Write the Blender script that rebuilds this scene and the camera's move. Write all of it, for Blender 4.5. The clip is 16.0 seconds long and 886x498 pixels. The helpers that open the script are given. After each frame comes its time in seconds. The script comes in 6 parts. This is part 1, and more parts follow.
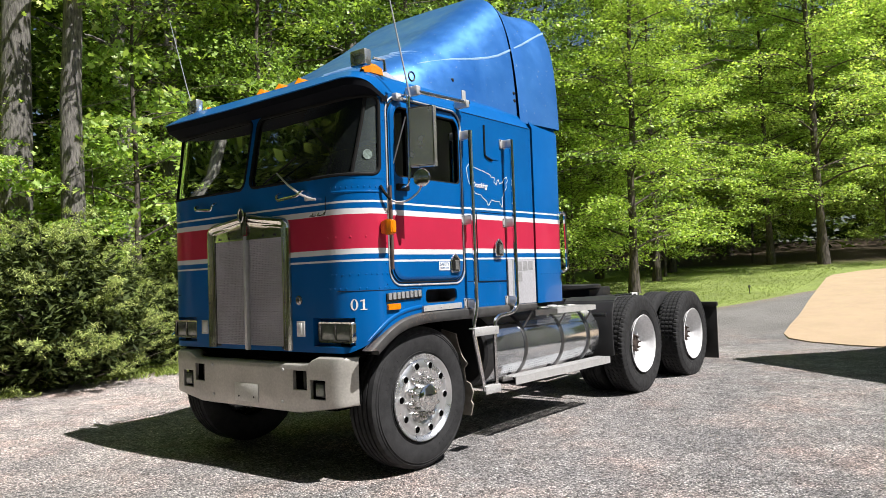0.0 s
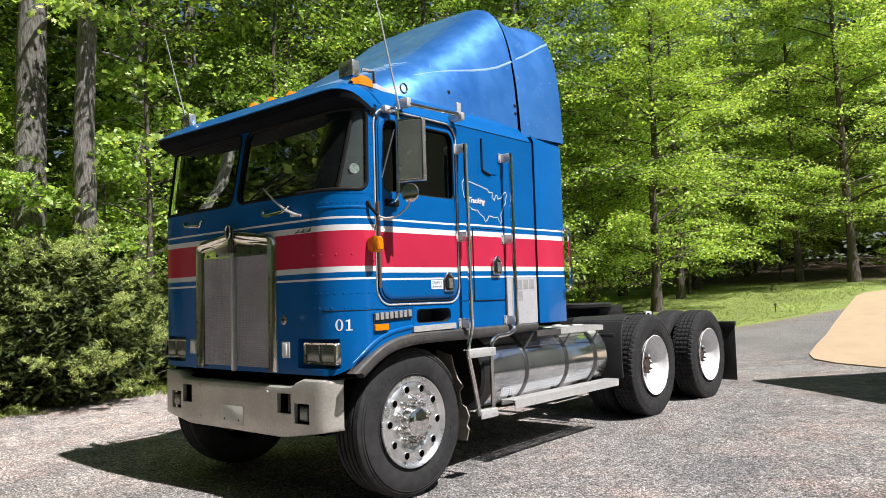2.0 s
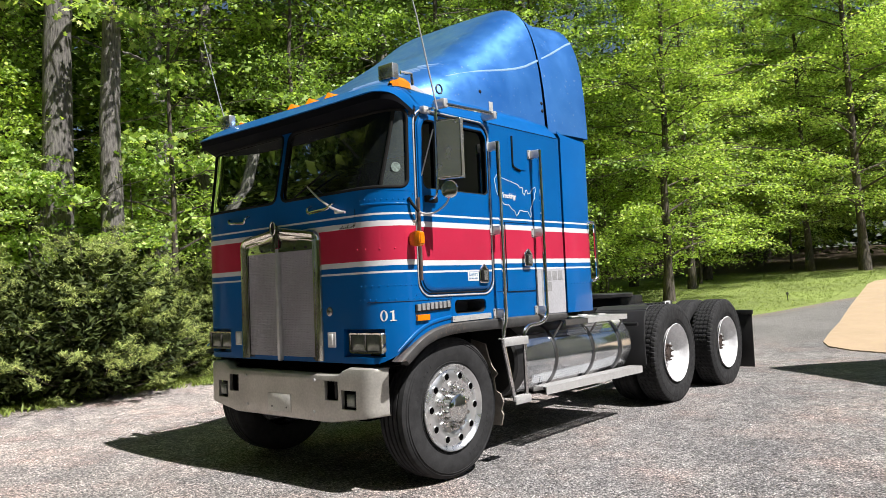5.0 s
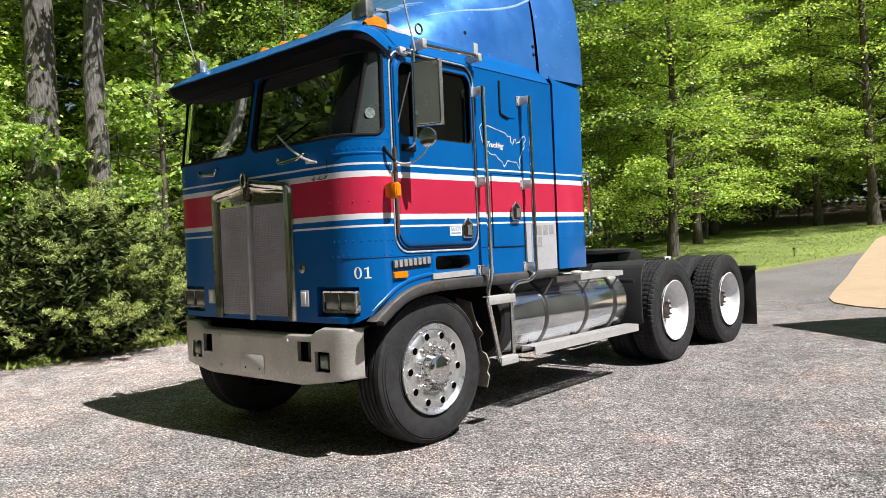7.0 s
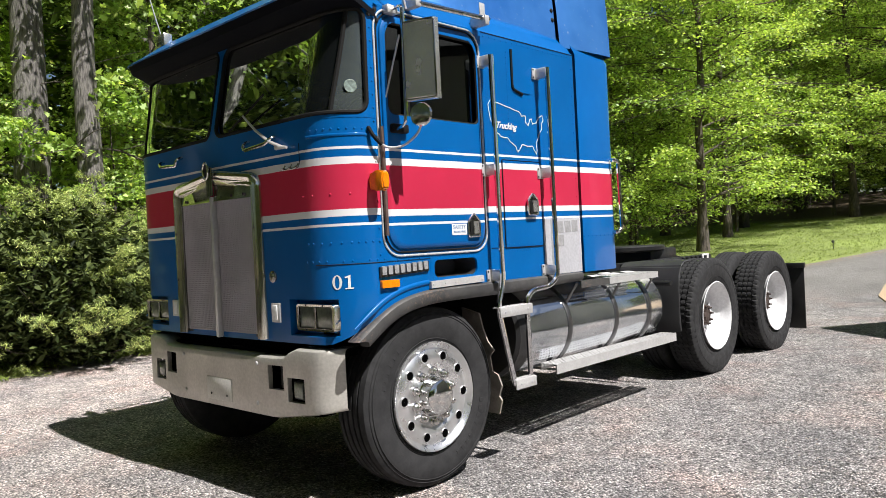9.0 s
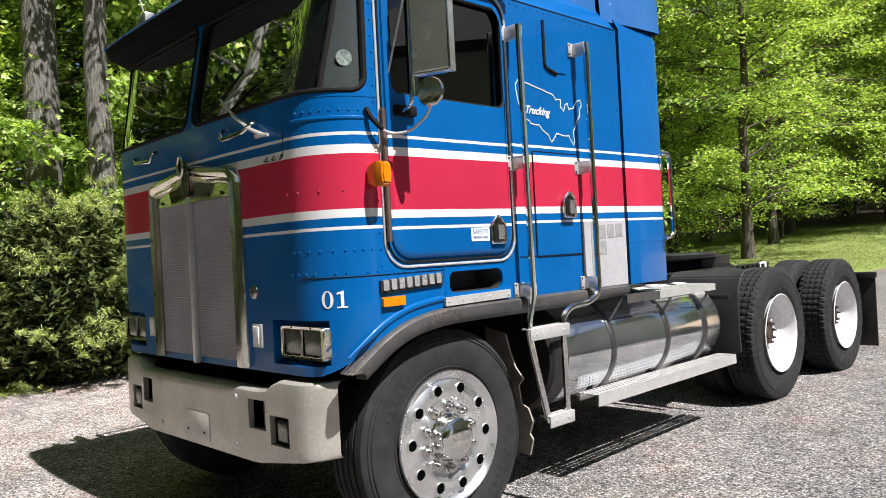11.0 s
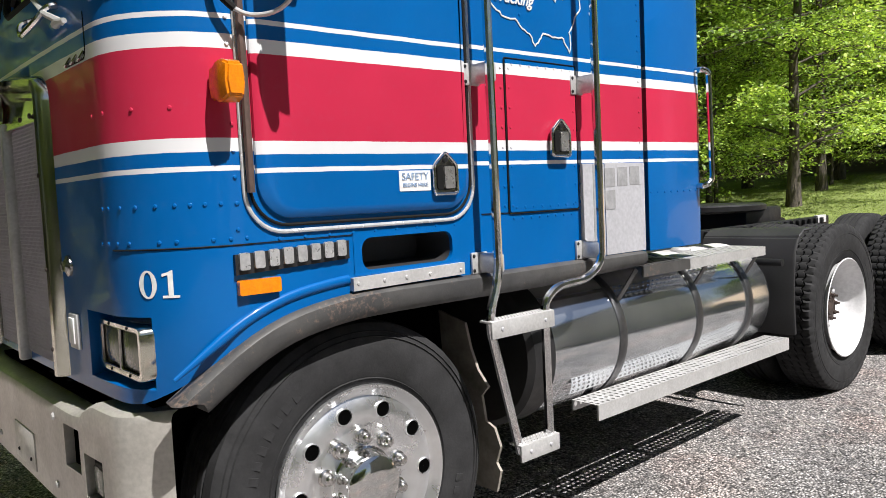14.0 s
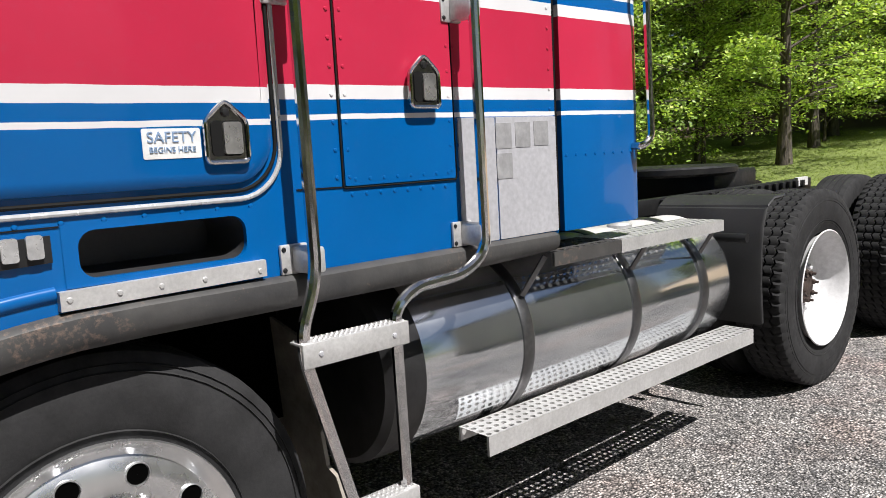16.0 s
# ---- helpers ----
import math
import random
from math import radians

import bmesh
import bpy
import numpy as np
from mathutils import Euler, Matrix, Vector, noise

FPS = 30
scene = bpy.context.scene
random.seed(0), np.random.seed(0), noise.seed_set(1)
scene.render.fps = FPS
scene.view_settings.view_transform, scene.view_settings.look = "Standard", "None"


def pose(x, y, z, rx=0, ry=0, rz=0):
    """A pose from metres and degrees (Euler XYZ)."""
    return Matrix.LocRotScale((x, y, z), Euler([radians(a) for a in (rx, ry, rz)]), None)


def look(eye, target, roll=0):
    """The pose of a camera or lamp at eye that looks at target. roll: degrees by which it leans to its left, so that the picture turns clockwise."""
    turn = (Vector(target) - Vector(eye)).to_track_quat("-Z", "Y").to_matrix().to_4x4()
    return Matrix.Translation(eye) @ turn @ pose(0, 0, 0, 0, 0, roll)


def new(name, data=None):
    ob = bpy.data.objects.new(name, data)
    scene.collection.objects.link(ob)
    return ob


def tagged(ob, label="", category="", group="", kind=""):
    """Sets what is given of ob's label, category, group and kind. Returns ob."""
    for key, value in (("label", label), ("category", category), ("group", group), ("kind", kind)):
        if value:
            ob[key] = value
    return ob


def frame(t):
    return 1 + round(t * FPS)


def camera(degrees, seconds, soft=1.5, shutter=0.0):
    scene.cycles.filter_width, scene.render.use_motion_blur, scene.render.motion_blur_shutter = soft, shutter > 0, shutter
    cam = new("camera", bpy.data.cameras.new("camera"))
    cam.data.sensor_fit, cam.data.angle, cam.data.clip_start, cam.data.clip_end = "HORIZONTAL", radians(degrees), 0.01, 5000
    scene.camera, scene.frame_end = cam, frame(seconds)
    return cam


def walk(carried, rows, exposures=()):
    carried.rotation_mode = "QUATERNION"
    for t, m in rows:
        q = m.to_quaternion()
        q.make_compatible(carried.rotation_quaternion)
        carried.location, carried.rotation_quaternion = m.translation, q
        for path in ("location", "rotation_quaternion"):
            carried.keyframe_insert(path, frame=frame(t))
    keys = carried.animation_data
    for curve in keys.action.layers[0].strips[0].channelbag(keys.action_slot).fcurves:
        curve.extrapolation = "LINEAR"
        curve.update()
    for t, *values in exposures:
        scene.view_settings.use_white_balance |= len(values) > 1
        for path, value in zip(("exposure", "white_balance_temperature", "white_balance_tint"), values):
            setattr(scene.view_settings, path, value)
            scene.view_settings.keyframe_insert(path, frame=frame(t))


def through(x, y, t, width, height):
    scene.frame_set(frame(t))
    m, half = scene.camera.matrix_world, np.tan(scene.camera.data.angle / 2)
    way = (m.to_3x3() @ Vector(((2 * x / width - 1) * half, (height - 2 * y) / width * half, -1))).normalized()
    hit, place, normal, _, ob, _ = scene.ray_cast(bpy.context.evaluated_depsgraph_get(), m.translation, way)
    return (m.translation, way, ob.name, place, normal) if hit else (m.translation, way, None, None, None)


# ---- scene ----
cam = camera(61.1, 16.0, soft=0.5)
PATH = [
    (0, (3.57, -4.283, 1.34), (2.326, -2.718, 1.424), -1.9),
    (0.5, (3.576, -4.14, 1.353), (2.325, -2.582, 1.447), -1.9),
    (1, (3.594, -4.03, 1.36), (2.329, -2.484, 1.464), -1.8),
    (1.5, (3.614, -3.963, 1.357), (2.332, -2.432, 1.471), -1.8),
    (2, (3.621, -3.952, 1.355), (2.326, -2.433, 1.484), -1.7),
    (2.5, (3.612, -3.973, 1.364), (2.308, -2.463, 1.51), -1.8),
    (3, (3.592, -4.037, 1.375), (2.283, -2.533, 1.537), -1.8),
    (3.2, (3.577, -4.078, 1.382), (2.268, -2.575, 1.548), -1.9),
    (5.5, (3.628, -4.302, 1.345), (2.316, -2.795, 1.429), -2.5),
    (6, (3.616, -4.231, 1.343), (2.297, -2.728, 1.398), -2.6),
    (6.5, (3.595, -4.075, 1.348), (2.27, -2.577, 1.371), -2.5),
    (7, (3.538, -3.911, 1.342), (2.209, -2.416, 1.336), -2.4),
    (7.5, (3.368, -3.709, 1.35), (2.034, -2.22, 1.317), -2.4),
    (8, (3.264, -3.561, 1.362), (1.921, -2.08, 1.316), -2.5),
    (8.5, (3.145, -3.323, 1.366), (1.787, -1.854, 1.328), -2.7),
    (9, (3.02, -3.136, 1.379), (1.648, -1.682, 1.361), -2.9),
    (9.2, (2.961, -3.097, 1.373), (1.584, -1.647, 1.365), -3.0),
    (11.5, (2.406, -2.34, 1.383), (0.956, -0.963, 1.381), -3.0),
    (12, (2.254, -2.183, 1.4), (0.793, -0.817, 1.383), -3.1),
    (12.5, (2.175, -2.003, 1.405), (0.706, -0.646, 1.364), -3.0),
    (13, (2.127, -1.768, 1.408), (0.65, -0.42, 1.342), -3.0),
    (13.5, (2.049, -1.576, 1.401), (0.564, -0.241, 1.303), -2.8),
    (14, (1.919, -1.368, 1.395), (0.421, -0.05, 1.256), -2.6),
    (14.5, (1.866, -1.121, 1.379), (0.358, 0.182, 1.204), -2.6),
    (15, (1.847, -0.883, 1.392), (0.346, 0.423, 1.188), -2.4),
    (15.5, (1.768, -0.677, 1.372), (0.272, 0.63, 1.149), -2.5),
    (16, (1.662, -0.48, 1.391), (0.176, 0.837, 1.146), -3.1),
]
walk(cam, [(t, look(eye, target, roll)) for t, eye, target, roll in PATH], [(0.0, 0.83), (7.5, 0.82), (9.0, 0.86), (12.0, 0.93), (14.0, 0.77), (15.0, 0.69), (16.0, 0.60)])

# ---- world, sun, exposure ----
SUN_DIR = Vector((1.0, 0.04, 1.56)).normalized()
world = bpy.data.worlds.new("World")
scene.world = world
world.use_nodes = True
wn = world.node_tree.nodes
sky = wn.new("ShaderNodeTexSky")
sky.sky_type, sky.sun_disc = "NISHITA", False
sky.sun_elevation = math.asin(SUN_DIR.z)
sky.sun_rotation = math.atan2(SUN_DIR.x, SUN_DIR.y)
wn["Background"].inputs[1].default_value = 0.034
world.node_tree.links.new(sky.outputs[0], wn["Background"].inputs[0])
sun = new("sun", bpy.data.lights.new("sun", "SUN"))
sun.data.energy, sun.data.angle, sun.data.color = 5.0, radians(0.53), (1.0, 0.965, 0.93)
sun.matrix_world = look((10, 0, 20), Vector((10, 0, 20)) - SUN_DIR)


# ---- materials ----
def mat(name, col=(0.5, 0.5, 0.5), rough=0.5, metal=0.0, **more):
    m = bpy.data.materials.new(name)
    m.use_nodes = True
    b = m.node_tree.nodes["Principled BSDF"]
    b.inputs["Base Color"].default_value = (*col, 1)
    b.inputs["Roughness"].default_value = rough
    b.inputs["Metallic"].default_value = metal
    for k, v in more.items():
        b.inputs[k.replace("_", " ")].default_value = v
    return m


class Net:
    """Shorthand for node wiring on one material."""

    def __init__(self, m):
        self.t = m.node_tree
        self.b = self.t.nodes["Principled BSDF"]
        self.co = self.add("ShaderNodeTexCoord").outputs["Object"]

    def add(self, kind, **props):
        n = self.t.nodes.new(kind)
        for k, v in props.items():
            if k == "operation":
                n.operation = v
            elif k == "blend_type":
                n.blend_type = v
            elif k == "data_type":
                n.data_type = v
            elif k == "feature":
                n.feature = v
        return n

    def link(self, a, b):
        self.t.links.new(a, b)

    def noise(self, scale, detail=4.0, rough=0.55, co=None):
        n = self.add("ShaderNodeTexNoise")
        n.inputs["Scale"].default_value, n.inputs["Detail"].default_value, n.inputs["Roughness"].default_value = scale, detail, rough
        self.link(co or self.co, n.inputs["Vector"])
        return n.outputs["Fac"]

    def ramp(self, fac, *stops, constant=False):
        r = self.add("ShaderNodeValToRGB")
        e = r.color_ramp.elements
        while len(e) < len(stops):
            e.new(0.5)
        for i, (p, c) in enumerate(stops):
            e[i].position, e[i].color = p, (*c, 1)
        if constant:
            r.color_ramp.interpolation = "CONSTANT"
        self.link(fac, r.inputs[0])
        return r.outputs[0]

    def mix(self, fac, a, b, mode="MIX"):
        n = self.add("ShaderNodeMix", data_type="RGBA", blend_type=mode)
        for s, v in ((0, fac), (6, a), (7, b)):
            if isinstance(v, (int, float)):
                n.inputs[s].default_value = v
            elif isinstance(v, tuple):
                n.inputs[s].default_value = (*v, 1)
            else:
                self.link(v, n.inputs[s])
        return n.outputs[2]

    def math(self, op, a, b=0.0):
        n = self.add("ShaderNodeMath", operation=op)
        for s, v in ((0, a), (1, b)):
            if isinstance(v, (int, float)):
                n.inputs[s].default_value = v
            else:
                self.link(v, n.inputs[s])
        return n.outputs[0]

    def bump(self, height, strength, dist):
        n = self.add("ShaderNodeBump")
        n.inputs["Strength"].default_value, n.inputs["Distance"].default_value = strength, dist
        self.link(height, n.inputs["Height"])
        self.link(n.outputs[0], self.b.inputs["Normal"])

    def base(self, col):
        self.link(col, self.b.inputs["Base Color"])

    def rough(self, val):
        self.link(val, self.b.inputs["Roughness"])


def g3(v):
    return (v, v, v)


BLUE, RED, WHITE = (0.0, 0.099, 0.338), (0.49, 0.024, 0.064), (0.70, 0.70, 0.72)


def paint(name, striped, drop=0.0):
    m = mat(name, BLUE, 0.32, 0.0, Coat_Weight=0.4, Coat_Roughness=0.05, Specular_IOR_Level=0.15)
    n = Net(m)
    col = n.mix(0.0, BLUE, BLUE)
    if striped:
        sep = n.add("ShaderNodeSeparateXYZ")
        n.link(n.add("ShaderNodeNewGeometry").outputs["Position"], sep.inputs[0])
        wob = n.math("MULTIPLY", n.math("SUBTRACT", n.noise(9.0, 2), 0.5), 0.004)
        z = n.math("ADD", n.math("SUBTRACT", sep.outputs[2], n.math("MULTIPLY", sep.outputs[1], 0.008)), wob)
        fac = n.math("DIVIDE", n.math("SUBTRACT", z, 1.4 - drop), 0.6)
        p = lambda v: (v - 1.4) / 0.6
        col = n.ramp(fac, (0.0, BLUE), (p(1.495), WHITE), (p(1.508), BLUE), (p(1.546), WHITE), (p(1.585), RED),
                     (p(1.822), WHITE), (p(1.862), BLUE), (p(1.903), WHITE), (p(1.917), BLUE), constant=True)
    dirt = n.ramp(n.noise(2.2, 5), (0.35, g3(1.0)), (0.75, g3(0.86)))
    col = n.mix(1.0, col, dirt, "MULTIPLY")
    fade = n.ramp(n.noise(38.0, 3), (0.55, g3(0.0)), (0.85, g3(0.03)))
    n.base(n.mix(fade, col, (0.20, 0.28, 0.40)))
    n.rough(n.ramp(n.noise(5.0, 4), (0.3, g3(0.28)), (0.75, g3(0.44))))
    n.bump(n.noise(1.6, 2), 0.10, 0.02)
    return m


def worn(name, col, rough, metal, vary=0.25, scale=6.0, grain=60.0, bump=0.15, dist=0.004, tint=None, **more):
    m = mat(name, col, rough, metal, **more)
    n = Net(m)
    lo = tuple(c * (1 - vary) for c in col)
    hi = tint or tuple(min(1, c * (1 + vary)) for c in col)
    a = n.ramp(n.noise(scale, 5), (0.3, lo), (0.7, hi))
    b = n.ramp(n.noise(grain, 3), (0.3, g3(0.82)), (0.7, g3(1.0)))
    n.base(n.mix(1.0, a, b, "MULTIPLY"))
    n.rough(n.ramp(n.noise(scale * 2.3, 4), (0.3, g3(max(0.02, rough * 0.75))), (0.7, g3(min(1, rough * 1.25)))))
    n.bump(n.noise(grain, 4), bump, dist)
    return m


M_CAB = paint("cab_paint", True)
M_DOOR = paint("door_paint", True, 0.010)
M_BLUE = paint("blue_paint", False)
M_WHITE = worn("white_paint", (0.76, 0.76, 0.76), 0.4, 0, 0.06)
M_CHROME = worn("chrome", (0.78, 0.78, 0.77), 0.10, 1, 0.12, 5, 30, 0.02)
M_OLDCHROME = worn("weathered_chrome", (0.74, 0.73, 0.64), 0.13, 1, 0.14, 3, 12, 0.03)
M_ALU = worn("polished_aluminium", (0.76, 0.76, 0.77), 0.11, 1, 0.16, 4, 30, 0.03)
M_SATIN = worn("satin_aluminium", (0.58, 0.575, 0.575), 0.42, 0.4, 0.1, 8, 90, 0.05)
M_BUMPER = worn("dull_aluminium", (0.55, 0.525, 0.485), 0.42, 0.5, 0.14, 3.0, 60, 0.04)
M_RUBBER = worn("tyre_rubber", (0.025, 0.025, 0.0265), 0.82, 0, 0.3, 9, 120, 0.3, 0.002, Specular_IOR_Level=0.3)
M_TRIM = worn("grey_rubber_flare", (0.05, 0.062, 0.064), 0.55, 0, 0.3, 7, 70, 0.2, tint=(0.085, 0.082, 0.08))
nt = Net(M_TRIM)
scuff = nt.math("MULTIPLY", nt.noise(2.1, 4), nt.noise(48, 5, 0.7))
nt.base(nt.mix(nt.ramp(scuff, (0.29, g3(0.0)), (0.40, g3(0.55))), nt.ramp(nt.noise(7, 5), (0.3, (0.032, 0.032, 0.034)), (0.7, (0.066, 0.064, 0.062))), (0.26, 0.175, 0.13)))
M_BLACK = worn("black_steel", (0.014, 0.014, 0.015), 0.45, 0, 0.4, 6, 50, 0.2)
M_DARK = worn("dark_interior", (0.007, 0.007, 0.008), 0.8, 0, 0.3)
M_GASKET = mat("black_gasket", (0.006, 0.006, 0.006), 0.75, 0, Specular_IOR_Level=0.2)
M_RIM = worn("white_rim_paint", (0.74, 0.74, 0.76), 0.38, 0, 0.08, 4, 40, 0.05)
M_AMBER = worn("amber_lens", (0.75, 0.22, 0.004), 0.2, 0, 0.12, 30, 120, 0.3, 0.004, Coat_Weight=0.5)
# stands in for the shade in holes, gaps and wheel wells
M_VOID = mat("shade_black", (0.002, 0.002, 0.002), 1.0, 0, Specular_IOR_Level=0.0)
M_WHEEL = worn("machined_aluminium_wheel", (0.82, 0.825, 0.84), 0.30, 0.92, 0.08, 5, 9, 0.01)
M_LENS = worn("headlight_glass", (0.21, 0.225, 0.20), 0.10, 0.5, 0.2, 20, 80, 0.3, 0.004)
M_CORE = worn("grille_mesh_metal", (0.58, 0.55, 0.60), 0.5, 0.2, 0.15, 3, 200, 0.3)
M_PLATE = worn("grey_panel", (0.50, 0.50, 0.535), 0.5, 0.2, 0.05, 3, 60, 0.05)
M_MIRROR = worn("stainless_mirror_back", (0.74, 0.73, 0.66), 0.24, 0.9, 0.12, 5, 14, 0.05)
M_BARE = worn("bare_plate_mount", (0.68, 0.66, 0.62), 0.5, 0.1, 0.08, 9)
M_STRAP = worn("steel_strap", (0.17, 0.17, 0.175), 0.36, 0.9, 0.25)
M_TANK = mat("brushed_tank_aluminium", (0.8, 0.8, 0.8), 0.25, 0.96)
nk = Net(M_TANK)
smudge = nk.noise(3.2, 6, 0.55)
nk.base(nk.mix(1.0, nk.ramp(smudge, (0.3, (0.60, 0.63, 0.67)), (0.7, (0.84, 0.87, 0.90))), nk.ramp(nk.noise(1.7, 3), (0.3, g3(0.86)), (0.7, g3(1.05))), "MULTIPLY"))
nk.rough(nk.ramp(smudge, (0.30, g3(0.05)), (0.70, g3(0.22))))
nk.bump(nk.noise(2.6, 2), 0.06, 0.02)
# dust that has settled along the top of the tank
top_n = nk.add("ShaderNodeSeparateXYZ")
nk.link(nk.add("ShaderNodeNewGeometry").outputs["Normal"], top_n.inputs[0])
settled = nk.math("MULTIPLY", nk.ramp(top_n.outputs[2], (0.62, g3(0)), (0.82, g3(0.85))), nk.ramp(nk.noise(6, 5), (0.3, g3(0.65)), (0.6, g3(1))))
dust_b, dust_m = nk.add("ShaderNodeBsdfDiffuse"), nk.add("ShaderNodeMixShader")
dust_b.inputs[0].default_value = (0.56, 0.55, 0.54, 1)
nk.link(settled, dust_m.inputs[0])
nk.link(nk.b.outputs[0], dust_m.inputs[1])
nk.link(dust_b.outputs[0], dust_m.inputs[2])
nk.link(dust_m.outputs[0], nk.t.nodes["Material Output"].inputs[0])
# near-black navy painting the shade beneath the blue visor
M_UNDER = mat("visor_shade_navy", (0.0012, 0.0018, 0.0042), 0.85, 0, Specular_IOR_Level=0.15)
M_PADDLE = worn("handle_paddle_steel", (0.50, 0.49, 0.48), 0.3, 0.8, 0.2, 20, 60, 0.05)
M_PLATEBAR = worn("bright_bar_metal", (0.62, 0.62, 0.63), 0.32, 0.6, 0.15, 30, 90, 0.05)
M_NUT = worn("dull_nut_chrome", (0.60, 0.585, 0.57), 0.22, 1, 0.2, 30, 60, 0.05)
M_DCHROME = worn("dark_worn_chrome", (0.40, 0.39, 0.38), 0.18, 1, 0.25, 20, 60, 0.05)
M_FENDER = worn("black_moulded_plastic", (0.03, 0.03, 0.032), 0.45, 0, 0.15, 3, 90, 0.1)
M_RUST = worn("rusty_iron", (0.06, 0.042, 0.035), 0.75, 0.2, 0.5, 30, 90, 0.4)
M_SHELL = worn("worn_beige_plate", (0.33, 0.30, 0.26), 0.7, 0.1, 0.35, 9)


def glass(name, tint, dusty=0.0, ior=1.8):
    m = bpy.data.materials.new(name)
    m.use_nodes = True
    t = m.node_tree
    t.nodes.remove(t.nodes["Principled BSDF"])
    mixn, tr, gl, fr = (t.nodes.new(k) for k in ("ShaderNodeMixShader", "ShaderNodeBsdfTransparent", "ShaderNodeBsdfGlossy", "ShaderNodeFresnel"))
    tr.inputs[0].default_value = (*tint, 1)
    gl.inputs["Roughness"].default_value = 0.02
    gl.inputs[0].default_value = (0.95, 1, 0.97, 1)
    fr.inputs[0].default_value = ior
    t.links.new(fr.outputs[0], mixn.inputs[0])
    t.links.new(tr.outputs[0], mixn.inputs[1])
    t.links.new(gl.outputs[0], mixn.inputs[2])
    dust, film = t.nodes.new("ShaderNodeBsdfDiffuse"), t.nodes.new("ShaderNodeMixShader")
    dust.inputs[0].default_value = (0.52, 0.62, 0.63, 1)
    film.inputs[0].default_value = dusty
    t.links.new(mixn.outputs[0], film.inputs[1])
    t.links.new(dust.outputs[0], film.inputs[2])
    t.links.new(film.outputs[0], t.nodes["Material Output"].inputs[0])
    return m


M_GLASS = glass("windscreen_glass", (0.13, 0.17, 0.155), 0.012, 1.25)
M_CORNER = glass("dusty_corner_glass", (0.42, 0.5, 0.5), 0.09, 1.4)
M_CLEAR = glass("clear_side_glass", (0.36, 0.41, 0.37), 0.004, 1.4)
M_TINT = glass("tinted_side_glass", (0.07, 0.08, 0.08), 0.0)


# ---- mesh helpers ----
def mesh_of(name, bm, material, smooth=True):
    me = bpy.data.meshes.new(name)
    bm.normal_update()
    bm.to_mesh(me)
    bm.free()
    me.materials.append(material)
    if smooth:
        for p in me.polygons:
            p.use_smooth = True
        me.set_sharp_from_angle(angle=radians(35))
    return me


def part(name, bm, material, parent, label="", smooth=True, m=None):
    ob = new(name, mesh_of(name, bm, material, smooth))
    if parent is not None:
        ob.parent = parent
    if m is not None:
        ob.matrix_basis = m
    if label:
        ob["label"] = label
    return ob


def empty(name, m=None):
    ob = new(name)
    if m is not None:
        ob.matrix_basis = m
    return ob


def box(bm, x0, x1, y0, y1, z0, z1, bevel=0.0, seg=2):
    m = Matrix.Translation(((x0 + x1) / 2, (y0 + y1) / 2, (z0 + z1) / 2)) @ Matrix.Diagonal((abs(x1 - x0), abs(y1 - y0), abs(z1 - z0), 1))
    vs = bmesh.ops.create_cube(bm, size=1, matrix=m)["verts"]
    if bevel:
        es = list({e for v in vs for e in v.link_edges})
        bmesh.ops.bevel(bm, geom=es, offset=bevel, segments=seg, affect="EDGES", profile=0.5)
    return bm


def B(*a, **k):
    return box(bmesh.new(), *a, **k)


def loft(bm, rings, closed_ring=True, cap=False):
    """Quads between rings of equal length."""
    rows = [[bm.verts.new(p) for p in r] for r in rings]
    n = len(rings[0])
    for a, b in zip(rows, rows[1:]):
        for i in range(n if closed_ring else n - 1):
            j = (i + 1) % n
            bm.faces.new((a[i], a[j], b[j], b[i]))
    if cap:
        bm.faces.new(rows[0][::-1])
        bm.faces.new(rows[-1])
    return rows


def round_path(pts, r, seg=5, closed=False):
    """A polyline with its corners rounded."""
    pts = [Vector(p) for p in pts]
    out = []
    n = len(pts)
    for i, p in enumerate(pts):
        if not closed and i in (0, n - 1):
            out.append(p)
            continue
        a, b = pts[i - 1] - p, pts[(i + 1) % n] - p
        rr = min(r, a.length * 0.49, b.length * 0.49)
        a, b = p + a.normalized() * rr, p + b.normalized() * rr
        for k in range(seg + 1):
            t = k / seg
            out.append((1 - t) ** 2 * a + 2 * t * (1 - t) * p + t * t * b)
    return out


def sweep(pts, r, sides=10, closed=False, flat=1.0, bm=None, cap=True):
    """A tube along a polyline; flat squeezes it across."""
    bm = bm or bmesh.new()
    pts = [Vector(p) for p in pts]
    n = len(pts)
    up = None
    rings = []
    for i, p in enumerate(pts):
        d = (pts[(i + 1) % n] - pts[i - 1]) if closed else (pts[min(i + 1, n - 1)] - pts[max(i - 1, 0)])
        d.normalize()
        if up is None:
            up = d.orthogonal().normalized() if abs(d.x) > 0.9 else (Vector((1, 0, 0)) - d * d.x).normalized()
        up = (up - d * up.dot(d)).normalized()
        side = d.cross(up)
        rr = r(i / max(1, n - 1)) if callable(r) else r
        rings.append([p + up * (math.cos(a) * rr * flat) + side * (math.sin(a) * rr) for a in (2 * math.pi * k / sides for k in range(sides))])
    if closed:
        rings.append(rings[0])
    loft(bm, rings, cap=cap and not closed)
    if closed:
        bmesh.ops.remove_doubles(bm, verts=bm.verts, dist=1e-5)
    return bm


